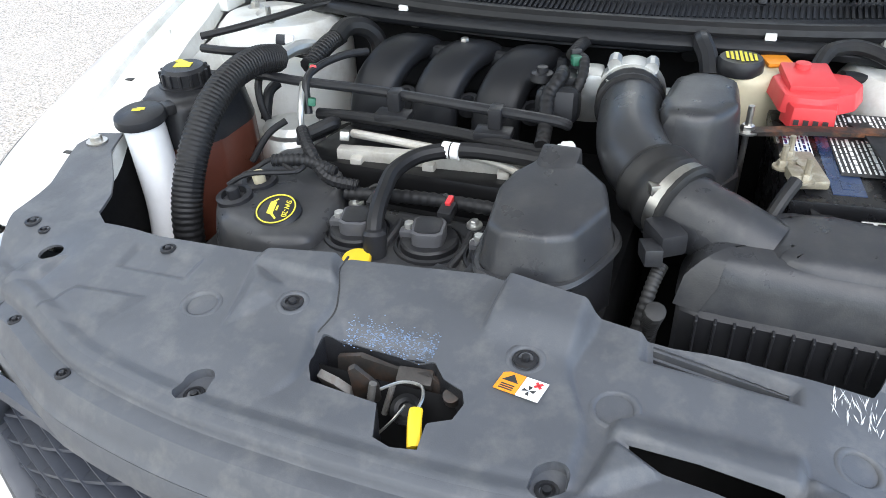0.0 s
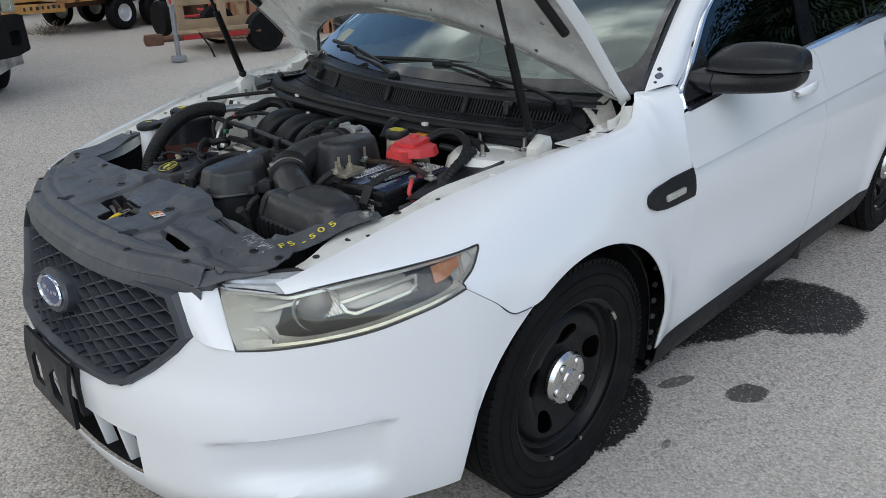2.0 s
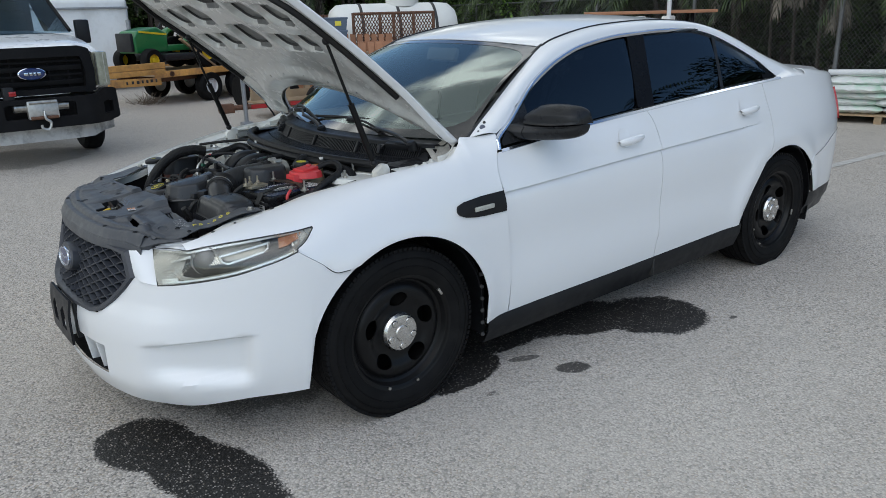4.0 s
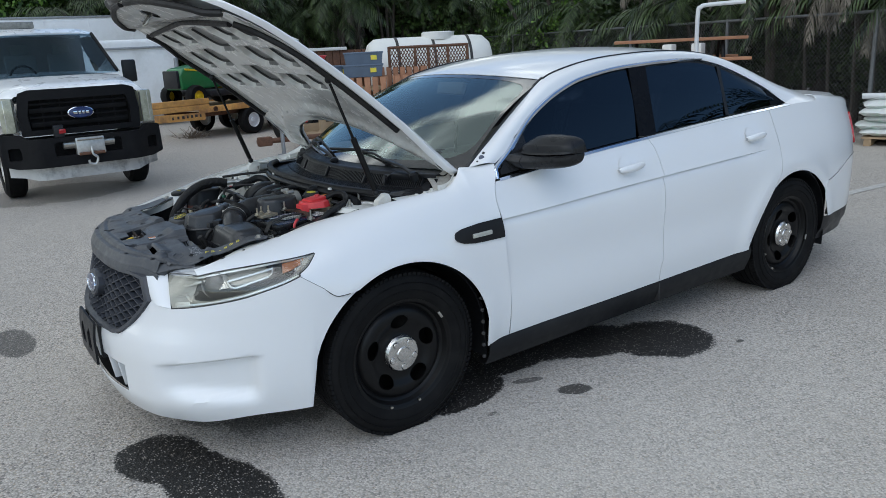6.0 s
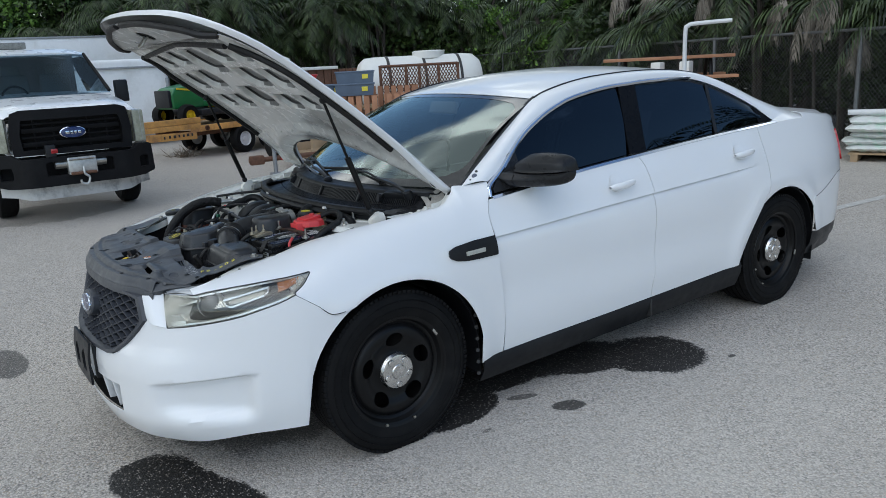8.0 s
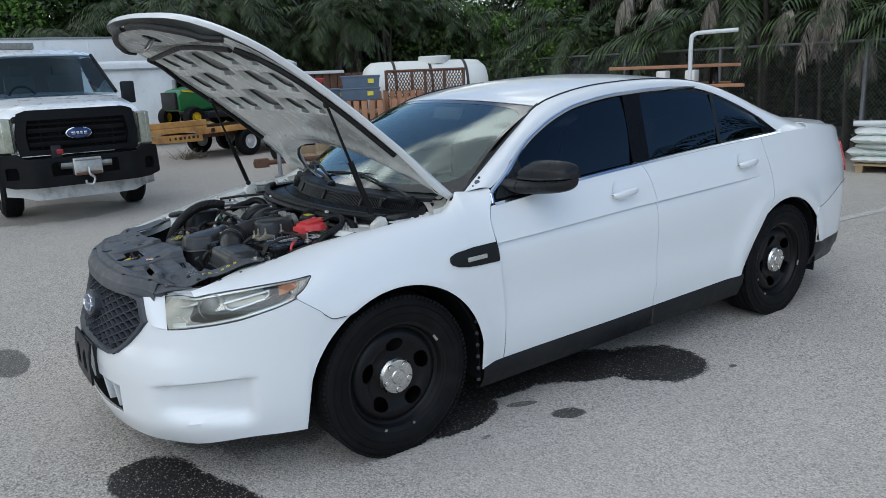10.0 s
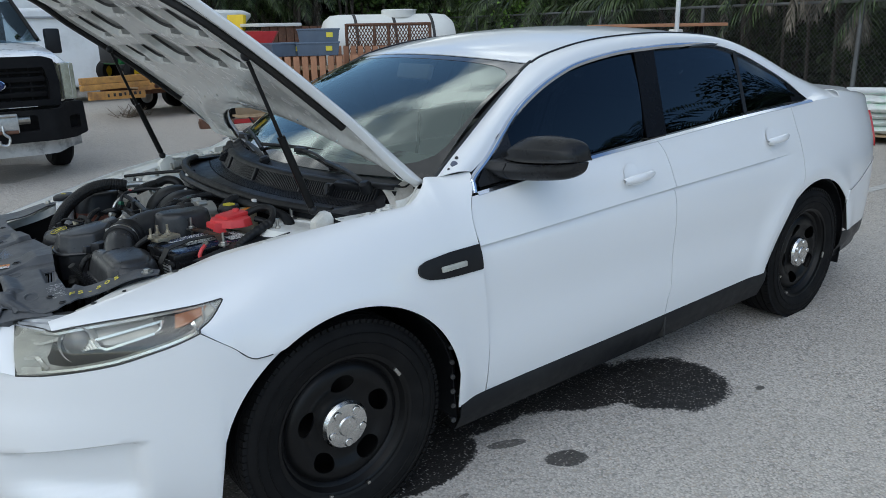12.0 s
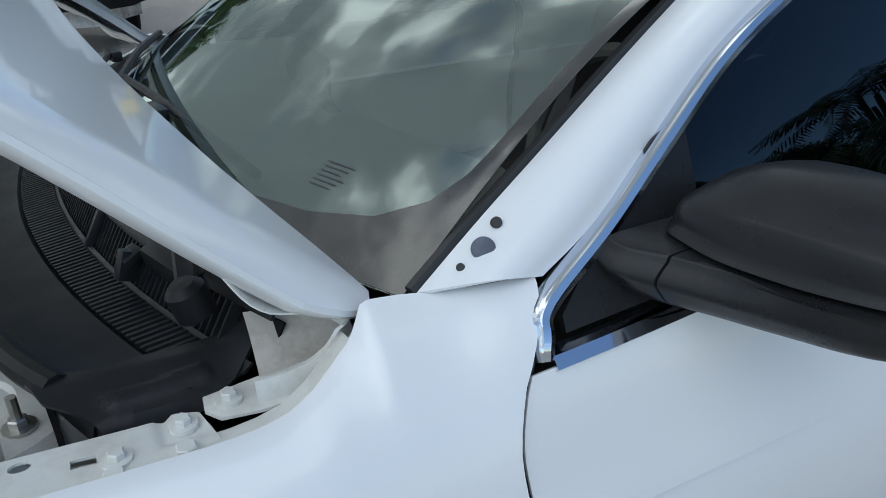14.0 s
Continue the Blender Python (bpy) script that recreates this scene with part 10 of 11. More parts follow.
tote((5.05, 9.55, 1.10), VT + 30, 0.6)
# red broadcast spreader
sp = thing("seed_spreader", "red hopper spreader on a tubular frame", "spreader", at=(4.75, 10.3, 0))
bm = bmesh.new()
prism(bm, [(-0.20, -0.16), (0.20, -0.16), (0.20, 0.16), (-0.20, 0.16)], 0.95, 1.52, pose(0, 0, 0, 0, 0, -28), 0.0, 1, 2.7)
part("hopper", bm, RED, sp, "red hopper")
bm = bmesh.new()
for x in (-0.35, 0.35):
    tube(bm, [(x, -0.1, 0.3), (x, 0.0, 0.95), (x * 1.2, 0.2, 1.45)], 0.02, 6)
    tube(bm, [(x, -0.4, 0.35), (x, 0.35, 0.35)], 0.02, 6)
rod(bm, (-0.5, 0, 0.28), (0.5, 0, 0.28), 0.02)
part("frame", bm, RED, sp)
for x in (-0.5, 0.5):
    bm = bmesh.new()
    lathe(bm, [(0.14, -0.06), (0.27, -0.06), (0.28, 0), (0.27, 0.06), (0.14, 0.06)], (x, 0, 0.28), (1, 0, 0), 22)
    part("tyre", bm, RUBBER, sp)
# brown hutch, pale lid
hu = thing("garden_shed_chest", "brown wooden chest with pale lid", "chest", at=(6.80, 12.75, 0))
for k in range(9):
    bm = bmesh.new()
    box(bm, (-0.75 + 0.19 * k, -0.4, 0.80), (0.17, 0.03, 1.60), (0, 0, 0), 0.003)
    part("board", bm, RUST, hu)
bm = bmesh.new()
box(bm, (0, 0, 0.77), (1.72, 0.74, 1.54))
part("carcass", bm, RUST, hu)
bm = bmesh.new()
box(bm, (-0.42, 0, 1.635), (1.0, 0.95, 0.07), (0, 0, 0), 0.02)
part("lid", bm, POLY, hu, "pale lid")
cb = thing("covered_boat", "white covered boat hull behind the bins", "boat", at=(5.85, 14.6, 0))
loft_box("hull", [(-0.9, 1.45, 0.05, 0.04), (-0.6, 1.40, 0.45, 0.16), (0.4, 1.38, 0.62, 0.2), (1.4, 1.38, 0.60, 0.2)], POLY, cb, m=pose(0, 0, 0.42, 0, 0, 90))
bm = bmesh.new()
for x in (-0.4, 0.5):
    box(bm, (x - 0.3, 0, 0.81), (0.12, 0.8, 1.62), (0, 0, 0), 0.01)
part("trestle", bm, GALV, cb)

# poly tank on a cradle, mesh tailgate trailer
tk = thing("water_tank", "white poly water tank with black straps on a cradle", "tank")
ta, tbv = Vector((6.95, 11.35, 1.20)), Vector((9.35, 10.35, 1.20))
td = (tbv - ta).normalized()
L_ = (tbv - ta).length
bm = bmesh.new()
lathe(bm, [(0.0, -0.14), (0.30, -0.12), (0.48, -0.05), (0.585, 0.08), (0.605, 0.3), (0.605, L_ - 0.3), (0.585, L_ - 0.08), (0.48, L_ + 0.05), (0.0, L_ + 0.12)], ta, td, 40)
part("tank_shell", bm, POLY, tk)
for s_ in (0.55, 1.35, 2.15):
    bm = bmesh.new()
    lathe(bm, [(0.608, s_ - 0.03), (0.614, s_ - 0.03), (0.614, s_ + 0.03), (0.608, s_ + 0.03)], ta, td, 40)
    part("strap", bm, INK, tk, "black strap")
bm = bmesh.new()
p = ta + td * (L_ * 0.58) + Vector((0, 0, 0.58))
lathe(bm, [(0.34, -0.05), (0.34, 0.10), (0.30, 0.12), (0, 0.12)], p, (0, 0, 1), 28)
part("manway", bm, POLY, tk, "raised filler ring")
for s_ in (0.5, L_ - 0.5):
    bm = bmesh.new()
    q = ta + td * s_
    box(bm, (q.x, q.y, 0.36), (0.12, 1.1, 0.72), (0, 0, math.degrees(math.atan2(td.y, td.x))), 0.01)
    part("cradle", bm, RUST, tk)
gt_ = thing("mesh_tailgate", "rusty expanded-metal trailer tailgate", "gate")
ga, gb = Vector((6.49, 9.79, 0)), Vector((7.85, 9.0, 0))
gd = (gb - ga)
bm = bmesh.new()
for z in (0.55, 1.60):
    rod(bm, ga + Vector((0, 0, z)), gb + Vector((0, 0, z)), 0.03, seg=6)
for s_ in (0, 0.33, 0.5, 0.75, 1):
    rod(bm, ga + gd * s_ + Vector((0, 0, 0.0)), ga + gd * s_ + Vector((0, 0, 1.62)), 0.03, seg=6)
part("gate_frame", bm, RUST, gt_)
bm = bmesh.new()
n = 26
for k in range(-12, n):
    for sgn in (1, -1):
        a, b = k / n, (k + 10) / n
        pts = []
        for i in range(11):
            s_ = a + (b - a) * i / 10
            if 0 <= s_ <= 1:
                z = 0.55 + 1.05 * (i / 10 if sgn > 0 else 1 - i / 10)
                pts.append(ga + gd * s_ + Vector((0, 0, z)))
        if len(pts) > 1:
            rod(bm, pts[0], pts[-1], 0.009, seg=4)
part("expanded_mesh", bm, RUST, gt_, "diamond mesh infill", 0)["kind"] = "stuff"
tr_ = thing("scrap_rack", "rusty rack with a white bucket", "rack", at=(8.9, 11.4, 0))
bm = bmesh.new()
for x in (-0.4, 0.4):
    rod(bm, (x, 0, 0), (x, 0, 1.66), 0.03, seg=6)
rod(bm, (-0.4, 0, 1.66), (0.4, 0, 1.66), 0.03, seg=6)
rod(bm, (-0.4, 0, 0.6), (0.4, 0, 1.6), 0.02, seg=6)
part("frame", bm, RUST, tr_)
bk = thing("bucket", "white plastic bucket on the rack", "bucket", at=(9.1, 11.4, 1.69))
bm = bmesh.new()
lathe(bm, [(0.12, 0), (0.15, 0.20), (0.16, 0.20), (0.16, 0.22), (0, 0.22)], (0, 0, 0), (0, 0, 1), 20)
part("pail", bm, POLY, bk)

# stacked picnic tables, white pipe stand
def picnic(at, turn):
    pt_ = thing("picnic_table", "red-brown picnic table with dark steel legs, stacked", "table", "stacked picnic tables")
    pt_.matrix_basis = pose(*at, 0, 0, turn)
    for k in range(5):
        bm = bmesh.new()
        box(bm, (0, -0.32 + 0.16 * k, 0.74), (2.0, 0.14, 0.045), (0, 0, 0), 0.006)
        part("top_board", bm, SLAT, pt_)
    for y in (-0.68, 0.68):
        bm = bmesh.new()
        box(bm, (0, y, 0.44), (2.0, 0.24, 0.045), (0, 0, 0), 0.006)
        part("bench_board", bm, SLAT, pt_)
    for x in (-0.65, 0.65):
        bm = bmesh.new()
        for s_ in (-1, 1):
            rod(bm, (x, s_ * 0.25, 0.71), (x, s_ * 0.62, 0.02), 0.03, seg=8)
        rod(bm, (x, -0.7, 0.41), (x, 0.7, 0.41), 0.03, seg=8)
        part("leg_frame", bm, STEELBLK, pt_)


picnic((8.75, 4.55, 0), 36 - 90 + 10)
picnic((8.75, 4.55, 0.765), 36 - 90 + 6)
picnic((9.35, 5.2, 0), 36 - 90)
ps = thing("pipe_stand", "bent white steel pipe stand", "pipe", at=(0, 0, 0))
bm = bmesh.new()
tube(bm, [(7.28, 3.10, 0), (7.28, 3.10, 1.2), (7.28, 3.10, 1.84), (7.30, 3.07, 1.93), (7.36, 3.0, 1.955), (7.62, 2.62, 1.97)], 0.028, 10, n=40)
part("pipe", bm, MILKY, ps)
for x, y in ((8.0, 4.1), (8.25, 3.75)):
    jb = thing("plastic_jug", "white plastic jug standing on the bench", "jug", "jugs on the benches", at=(x + 0.32, y + 0.28, 0.765 + 0.465))
    bm = bmesh.new()
    box(bm, (0, 0, 0.11), (0.24, 0.16, 0.22), (0, 0, 20), 0.03)
    part("jug_body", bm, POLY, jb)

# bags on a pallet with pipe and a green hopper cart
pal = thing("pallet", "grey wooden pallet under the bags", "pallet", at=(9.75, 1.25, 0))
pal.rotation_euler = (0, 0, radians(-72))
for k in range(6):
    bm = bmesh.new()
    box(bm, (0, -0.5 + 0.2 * k, 0.11), (1.25, 0.12, 0.02))
    part("deck_board", bm, WOOD, pal)
for x in (-0.55, 0, 0.55):
    bm = bmesh.new()
    box(bm, (x, 0, 0.05), (0.09, 1.1, 0.10))
    part("bearer", bm, WOOD, pal)
rnd = random.Random(21)
for lay in range(5):
    for k in range(2):
        bg = thing("sandbag", "white and green woven bag stacked on the pallet", "bag", "bags on the pallet")
        bm = bmesh.new()
        rows = []
        for i in range(13):
            s_ = i / 12
            e = max(0.02, 1 - abs(2 * s_ - 1) ** 6) ** 0.5
            rows.append([Vector((-0.36 + 0.72 * s_, math.cos(a) * 0.27 * (0.72 + 0.28 * e) + rnd.gauss(0, 0.006), math.sin(a) * 0.062 * e + rnd.gauss(0, 0.005))) for a in (2 * math.pi * q / 14 for q in range(14))])
        for r_ in rows:
            r_.append(r_[0])
        sheet(rows, bm)
        bmesh.ops.holes_fill(bm, edges=[e for e in bm.edges if e.is_boundary], sides=20)
        part("bag", bm, BAGM, bg, "", 60)
        bg.matrix_basis = pal.matrix_basis @ pose((k - 0.5) * 0.62 + rnd.gauss(0, 0.03), -0.24 + rnd.gauss(0, 0.03), 0.175 + 0.092 * lay, 0, 0, rnd.gauss(0, 5))
        bg2 = copy_thing(bg, pal.matrix_basis @ pose((k - 0.5) * 0.62 + rnd.gauss(0, 0.03), 0.28 + rnd.gauss(0, 0.03), 0.175 + 0.092 * lay, 0, 0, 180 + rnd.gauss(0, 5)))
pv = thing("pvc_pipe", "white plastic pipe lying on the bags", "pipe")
bm = bmesh.new()
rod(bm, (9.20, 1.80, 0.66), (10.0, 0.1, 0.68), 0.038, seg=14)
part("pipe", bm, MILKY, pv)
gc = thing("hopper_cart", "green plastic hopper cart with wheels", "cart", at=(10.15, 0.62, 0))
bm = bmesh.new()
prism(bm, [(-0.16, -0.2), (0.16, -0.2), (0.16, 0.2), (-0.16, 0.2)], 0.72, 1.02, pose(0, 0, 0, 0, 0, 20), 0.0, 1, 1.7)
part("hopper", bm, mat("green_poly", (0.02, 0.20, 0.09), 0.45), gc)
bm = bmesh.new()
for x in (-0.22, 0.22):
    rod(bm, (x, 0, 0.25), (x, 0, 0.75), 0.02)
rod(bm, (-0.35, 0, 0.25), (0.35, 0, 0.25), 0.02)
part("frame", bm, GALV, gc)
for x in (-0.35, 0.35):
    bm = bmesh.new()
    lathe(bm, [(0.12, -0.04), (0.24, -0.04), (0.25, 0), (0.24, 0.04), (0.12, 0.04)], (x, 0, 0.25), (1, 0, 0), 22)
    part("tyre", bm, RUBBER, gc)

# ---- chain-link fence ----
F0, FD = Vector((9.98, 2.08, 0)), Vector((0.28, 0.96, 0)).normalized()
FN = Vector((FD.y, -FD.x, 0))
OLDGALV = mat("weathered_galvanised_steel", (0.17, 0.175, 0.18), 0.6, metal=0.4, var=0.2, scale=10.0)
fence = thing("chain_link_fence", "galvanised chain-link fence with pipe posts", "fence")
S0, S1, FH = -9.0, 21.0, 1.78
for k in range(11):
    s_ = -9.54 + 3.18 * k
    bm = bmesh.new()
    p = F0 + FD * s_
    rod(bm, p, p + Vector((0, 0, FH + 0.03)), 0.032, seg=10)
    part("fence_post", bm, OLDGALV, fence)
bm = bmesh.new()
rod(bm, F0 + FD * S0 + Vector((0, 0, FH)), F0 + FD * S1 + Vector((0, 0, FH)), 0.022, seg=8)
part("top_rail", bm, OLDGALV, fence)
bm = bmesh.new()
pitch = 0.075
for sgn in (1, -1):
    k = int((S0 - FH) / pitch)
    while k * pitch < S1:
        a = k * pitch
        s0, z0 = a, 0.03
        s1, z1 = a + FH, FH
        if s0 < S0:
            z0 += S0 - s0
            s0 = S0
        if s1 > S1:
            z1 -= s1 - S1
            s1 = S1
        if s1 > s0 and z1 > z0:
            if sgn < 0:
                z0, z1 = FH + 0.03 - z0, FH + 0.03 - z1
            p, q = F0 + FD * s0 + Vector((0, 0, z0)), F0 + FD * s1 + Vector((0, 0, z1))
            off = FN * 0.003 * sgn
            d = (q - p).normalized()
            u = d.cross(FN).normalized() * 0.0022
            w = FN * 0.002
            tri3 = [u, -u * 0.5 + w, -u * 0.5 - w]
            a3 = [bm.verts.new(p + off + t_) for t_ in tri3]
            b3 = [bm.verts.new(q + off + t_) for t_ in tri3]
            for i in range(3):
                bm.faces.new((a3[i], a3[(i + 1) % 3], b3[(i + 1) % 3], b3[i]))
        k += 1
part("wire_mesh", bm, OLDGALV, fence, "woven wire mesh", 0)["kind"] = "stuff"

# ---- trees ----
def leafmat(name, a, b, rough=0.45):
    m = bpy.data.materials.new(name)
    m.use_nodes = True
    nt = m.node_tree
    bs = nt.nodes["Principled BSDF"]
    geo = nt.nodes.new("ShaderNodeNewGeometry")
    ramp = nt.nodes.new("ShaderNodeValToRGB")
    ramp.color_ramp.elements[0].color, ramp.color_ramp.elements[1].color = (*a, 1), (*b, 1)
    nt.links.new(geo.outputs["Random Per Island"], ramp.inputs["Fac"])
    nt.links.new(ramp.outputs["Color"], bs.inputs["Base Color"])
    bs.inputs["Roughness"].default_value = rough
    bs.inputs["Specular IOR Level"].default_value = 0.3
    return m


PALM = leafmat("palm_leaf", (0.005, 0.011, 0.004), (0.072, 0.106, 0.036), 0.35)
DRY = leafmat("dry_palm_frond", (0.03, 0.026, 0.020), (0.22, 0.195, 0.16), 0.8)
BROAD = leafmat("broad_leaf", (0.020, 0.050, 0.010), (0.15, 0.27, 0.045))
# darker copies of the broad leaf, shade put into the colour
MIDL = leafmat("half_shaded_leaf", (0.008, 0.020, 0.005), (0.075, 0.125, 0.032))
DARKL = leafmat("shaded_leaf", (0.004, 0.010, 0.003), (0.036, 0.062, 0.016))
BARK = mat("palm_bark", (0.055, 0.046, 0.038), 0.9, var=0.3, scale=8.0, bump=0.5, bscale=40.0)


def frond(bm, base, direction, length, droop, rng, leaf=0.42, width=0.022, n=26, hang=0.5):
    d = Vector(direction).normalized()
    p = Vector(base)
    side = d.cross(Vector((0, 0, 1)))
    side = side.normalized() if side.length > 1e-3 else Vector((1, 0, 0))
    pts = []
    v = d.copy()
    for i in range(n + 1):
        pts.append(p.copy())
        p = p + v * (length / n)
        v = (v + Vector((0, 0, -droop / n))).normalized()
    for i in range(n):
        a, b = pts[i], pts[i + 1]
        q = [bm.verts.new(x) for x in (a - side * 0.008, a + side * 0.008, b + side * 0.006, b - side * 0.006)]
        bm.faces.new(q)
        if i < 4:
            continue
        s = i / n
        ll = leaf * math.sin(math.pi * (0.12 + 0.86 * s)) ** 0.7 * rng.uniform(0.8, 1.15)
        t = (b - a).normalized()
        for sg in (1, -1):
            out = (side * sg * 0.85 + t * 0.55 + Vector((0, 0, -hang * rng.uniform(0.5, 1.4)))).normalized()
            tip = a + out * ll + Vector((0, 0, -0.35 * ll * hang))
            mid = a + out * ll * 0.55
            w = t * width
            v0, v1, v2, v3, v4 = (bm.verts.new(x) for x in (a - w * 0.4, a + w * 0.4, mid + w, tip, mid - w))
            bm.faces.new((v0, v1, v2, v4))
            bm.faces.new((v4, v2, v3))


def palm(at, h, rng, fronds=15, dry=3):
    tr = thing("palm_tree", "areca palm with arching green fronds and dry hanging leaves", "palm tree", "palms behind the fence", at=at)
    bm = bmesh.new()
    stems = []
    for k in range(3):
        a = rng.uniform(0, 6.28)
        top = Vector((math.cos(a) * 0.35, math.sin(a) * 0.35, h * rng.uniform(0.75, 1.0)))
        tube(bm, [(math.cos(a) * 0.12, math.sin(a) * 0.12, -0.05), top * 0.5 + Vector((0, 0, 0.05)), top], 0.045, 7, n=8)
        stems.append(top)
    part("trunk", bm, BARK, tr)
    bm = bmesh.new()
    for k in range(fronds):
        b = stems[k % 3]
        a = rng.uniform(0, 6.28)
        up = rng.uniform(0.2, 1.3)
        frond(bm, b, (math.cos(a), math.sin(a), up), rng.uniform(1.5, 2.3), rng.uniform(1.5, 2.6), rng)
    part("crown", bm, PALM, tr, "", 0)
    if dry:
        bm = bmesh.new()
        for k in range(dry):
            b = stems[k % 3]
            a = rng.uniform(0, 6.28)
            frond(bm, b + Vector((0, 0, -0.1)), (math.cos(a), math.sin(a), -0.1), rng.uniform(1.1, 1.9), 5.0, rng, 0.30, 0.02, 20, 1.2)
        part("dry_fronds", bm, DRY, tr, "grey-brown dead fronds", 0)
    return tr


def leaf_cloud(bm, centre, size, count, leaf, rng):
    for k in range(count):
        while True:
            p = Vector((rng.uniform(-1, 1), rng.uniform(-1, 1), rng.uniform(-1, 1)))
            if 0.25 < p.length < 1:
                break
        p = Vector((p.x * size[0], p.y * size[1], p.z * size[2])) + Vector(centre)
        nrm = Vector((rng.gauss(0, 0.6), rng.gauss(0, 0.6), rng.uniform(0.1, 1))).normalized()
        x, y, _ = frame_of(nrm)
        a = rng.uniform(0, 6.28)
        u = x * math.cos(a) + y * math.sin(a)
        w = nrm.cross(u)
        l = leaf * rng.uniform(0.6, 1.3)
        vs = [bm.verts.new(q) for q in (p - u * l * 0.5, p + w * l * 0.28, p + u * l * 0.5, p - w * l * 0.28)]
        bm.faces.new(vs)


def broad(at, h, r, rng, mt, leaf=0.11, n=2600):
    tr = thing("broadleaf_tree", "dense broadleaf tree with uneven crown", "tree", "trees behind the yard", at=at)
    bm = bmesh.new()
    tops = []
    lathe(bm, [(0.16, 0), (0.12, h * 0.35), (0.09, h * 0.5)], (0, 0, -0.05), (0.05, 0, 1), 9)
    for k in range(7):
        a = 6.28 * k / 7 + rng.uniform(-0.4, 0.4)
        e = Vector((math.cos(a) * r * 0.6, math.sin(a) * r * 0.6, h * rng.uniform(0.45, 0.85)))
        tube(bm, [(0, 0, h * 0.3), (e.x * 0.4, e.y * 0.4, h * 0.45), e], 0.035, 6, n=6)
        tops.append(e)
    part("trunk", bm, BARK, tr)
    bm = bmesh.new()
    for k in range(16):
        e = tops[k % 7] * rng.uniform(0.5, 1.05) + Vector((rng.gauss(0, 0.25), rng.gauss(0, 0.25), rng.gauss(0.1, 0.35)))
        if k >= 9:
            e = Vector((rng.gauss(0, r * 0.45), rng.gauss(0, r * 0.45), h * rng.uniform(0.08, 0.55)))
        s = rng.uniform(0.45, 0.85) * r * 0.55
        leaf_cloud(bm, e, (s * 1.1, s * 1.1, s * 0.8), n // 16, leaf, rng)
    part("crown", bm, mt, tr, "", 0)
    return tr


rng = random.Random(14)
for k in range(15):
    s_ = -7.5 + 1.75 * k
    p = F0 + FD * s_ + Vector((FD.y, -FD.x, 0)) * rng.uniform(0.7, 1.3)
    palm((p.x, p.y, 0), rng.uniform(1.9, 3.0), rng, 26, 4)
for k in range(13):
    s_ = -8.5 + 2.1 * k
    p = F0 + FD * s_ + Vector((FD.y, -FD.x, 0)) * rng.uniform(2.4, 3.2)
    palm((p.x, p.y, 0), rng.uniform(3.4, 4.8), rng, 30, 4)
for k in range(13):
    s_ = -9 + 2.3 * k
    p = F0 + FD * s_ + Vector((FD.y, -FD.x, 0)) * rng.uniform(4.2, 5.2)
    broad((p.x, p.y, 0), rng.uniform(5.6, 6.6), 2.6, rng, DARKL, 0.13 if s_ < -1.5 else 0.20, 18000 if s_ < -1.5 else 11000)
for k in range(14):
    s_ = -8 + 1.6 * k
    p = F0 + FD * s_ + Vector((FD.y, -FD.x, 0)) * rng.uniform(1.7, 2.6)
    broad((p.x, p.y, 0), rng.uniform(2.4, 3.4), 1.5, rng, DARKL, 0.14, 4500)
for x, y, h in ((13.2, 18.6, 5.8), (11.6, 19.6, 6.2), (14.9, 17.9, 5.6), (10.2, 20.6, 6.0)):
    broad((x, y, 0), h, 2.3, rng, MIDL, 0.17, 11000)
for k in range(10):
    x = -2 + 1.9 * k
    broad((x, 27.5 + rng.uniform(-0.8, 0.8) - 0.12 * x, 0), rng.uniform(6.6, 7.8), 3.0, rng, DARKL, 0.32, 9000)
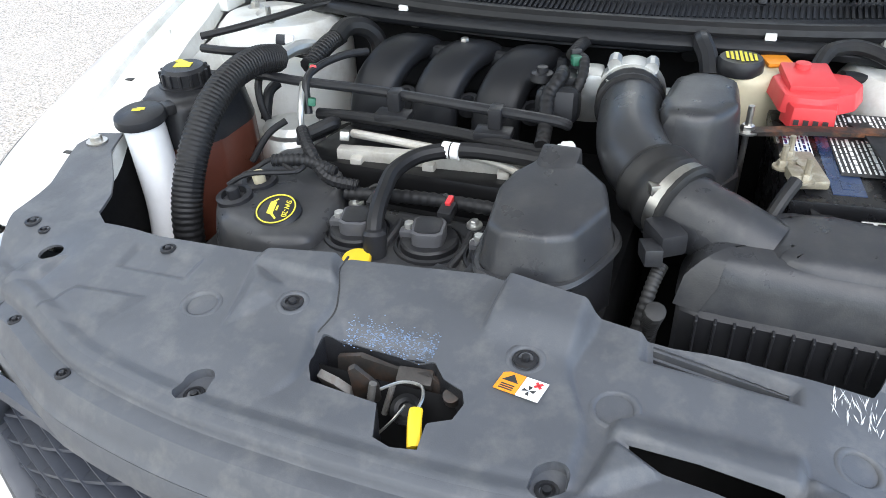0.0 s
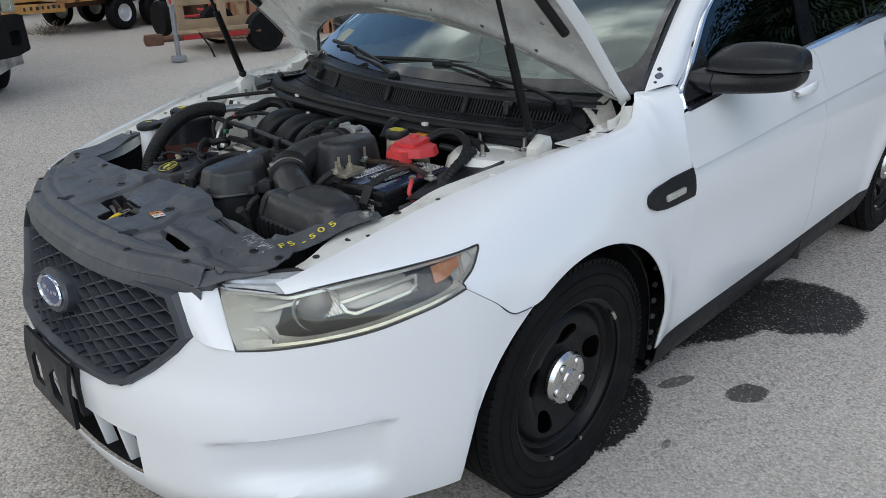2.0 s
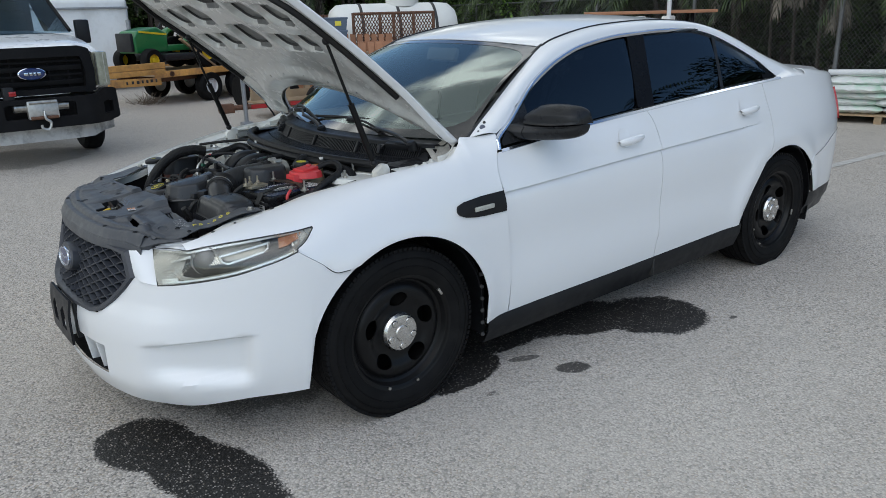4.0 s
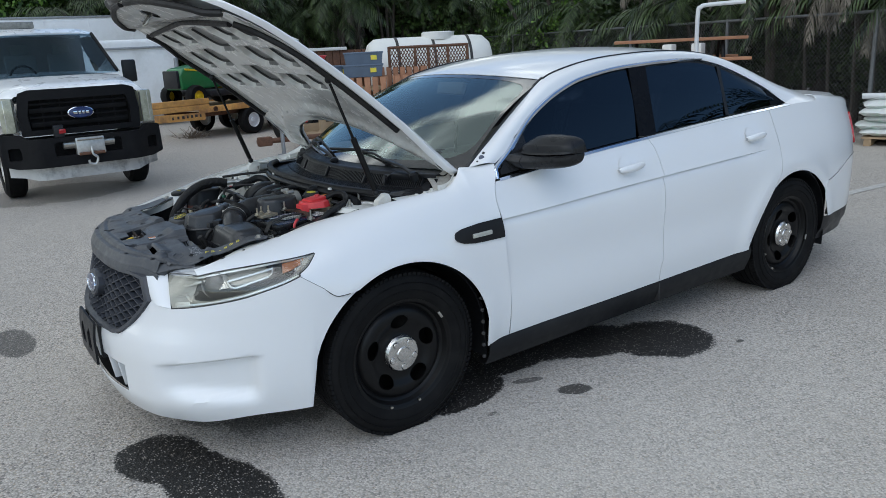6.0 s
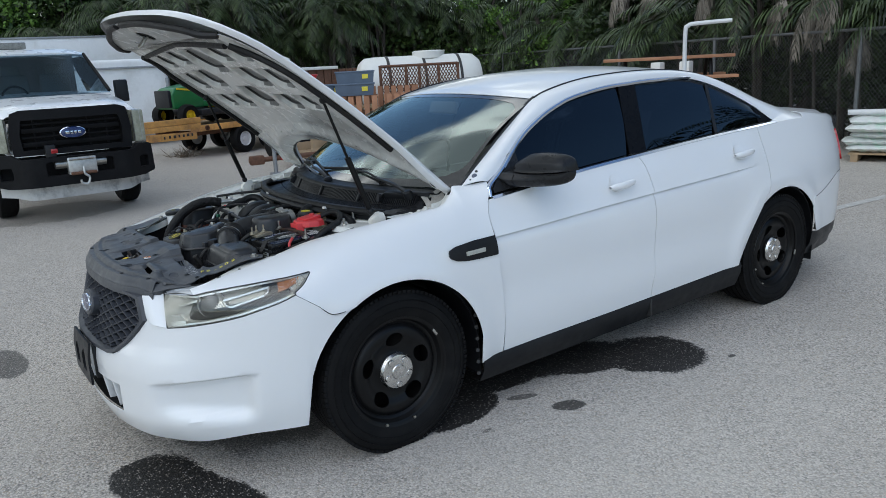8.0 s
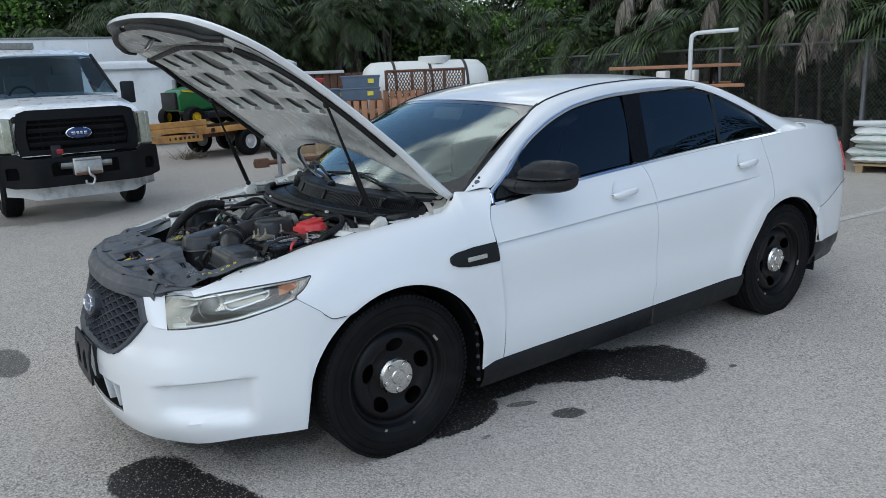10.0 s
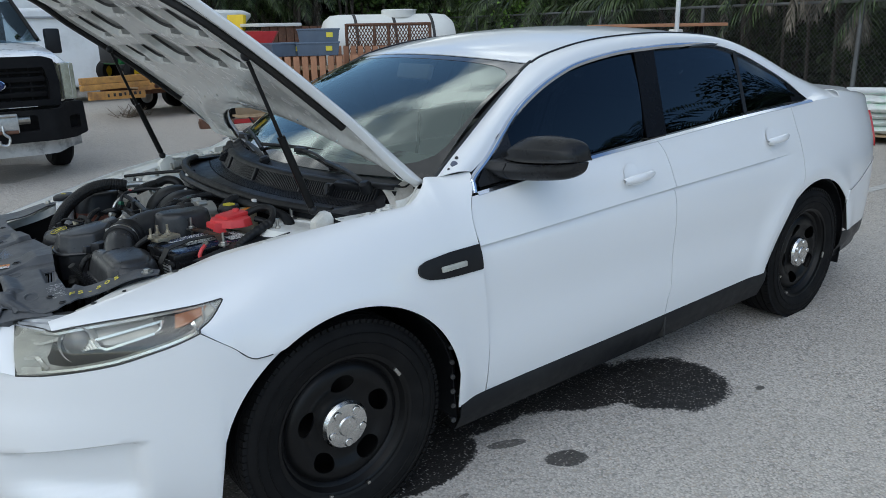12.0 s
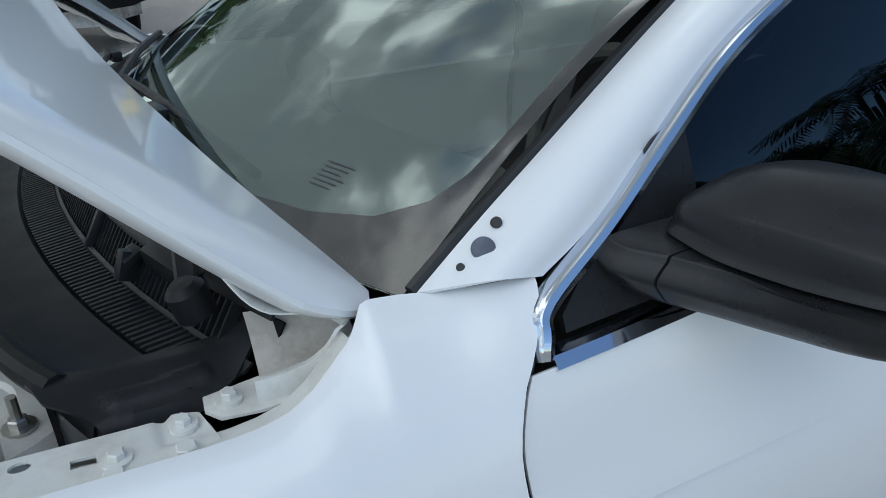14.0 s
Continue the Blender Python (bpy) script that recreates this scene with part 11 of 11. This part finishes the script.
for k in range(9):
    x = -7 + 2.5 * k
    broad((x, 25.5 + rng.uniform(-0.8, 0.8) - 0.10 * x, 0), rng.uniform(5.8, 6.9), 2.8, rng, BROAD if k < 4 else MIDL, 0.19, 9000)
for k in range(7):
    x = 3.0 + 1.7 * k
    palm((x, 23.3 - 0.25 * x + rng.uniform(-0.5, 0.5), 0), rng.uniform(3.2, 5.2), rng, 30, 3)
for k in range(10):
    x = 5.6 + 0.95 * k
    palm((x, 19.6 - 0.16 * x + rng.uniform(-0.7, 0.7), 0), rng.uniform(2.4, 4.3), rng, 32, 6)
for k in range(3):
    p = F0 + FD * (11.0 + 2.2 * k) + Vector((FD.y, -FD.x, 0)) * 1.0
    broad((p.x, p.y, 0), 4.0, 1.5, rng, BROAD, 0.12, 4200)
# bleached dead fronds hanging at the fence
PALEDRY = leafmat("bleached_dead_frond", (0.08, 0.07, 0.055), (0.27, 0.24, 0.20), 0.8)
for s_, z, ln, turn in ((1.75, 2.35, 1.1, 150), (1.25, 2.2, 1.25, 200), (0.75, 2.6, 1.5, 170), (0.35, 1.7, 0.8, 210), (3.7, 2.7, 1.0, 160), (5.6, 2.9, 1.0, 190), (6.6, 3.0, 1.2, 170)):
    p = F0 + FD * s_ + FN * 0.35
    dead = thing("dead_frond", "bleached dead palm frond hanging over the fence", "palm frond", "dead fronds at the fence", at=(p.x, p.y, 0))
    bm = bmesh.new()
    rod(bm, (0.25, 0, -0.05), (0, 0, z), 0.035, 0.02, 6)
    part("stalk", bm, BARK, dead)
    bm = bmesh.new()
    for q in range(3):
        a = radians(turn + 24 * (q - 1))
        frond(bm, (0, 0, z), (math.cos(a), math.sin(a), 0.25), ln * 0.8 * rng.uniform(0.8, 1.1), 4.6, rng, 0.30, 0.028, 22, 1.4)
    part("leaf_fringe", bm, PALEDRY, dead, "", 0)["kind"] = "stuff"
pk = thing("sign_post", "brown wooden post among the palms", "post", at=(6.95, 20.6, 0))
bm = bmesh.new()
rod(bm, (0, 0, 0), (0, 0, 3.3), 0.06, seg=8)
box(bm, (-0.1, 0, 3.45), (0.16, 0.1, 0.5), (0, -18, 0), 0.01)
part("post", bm, WOOD, pk)
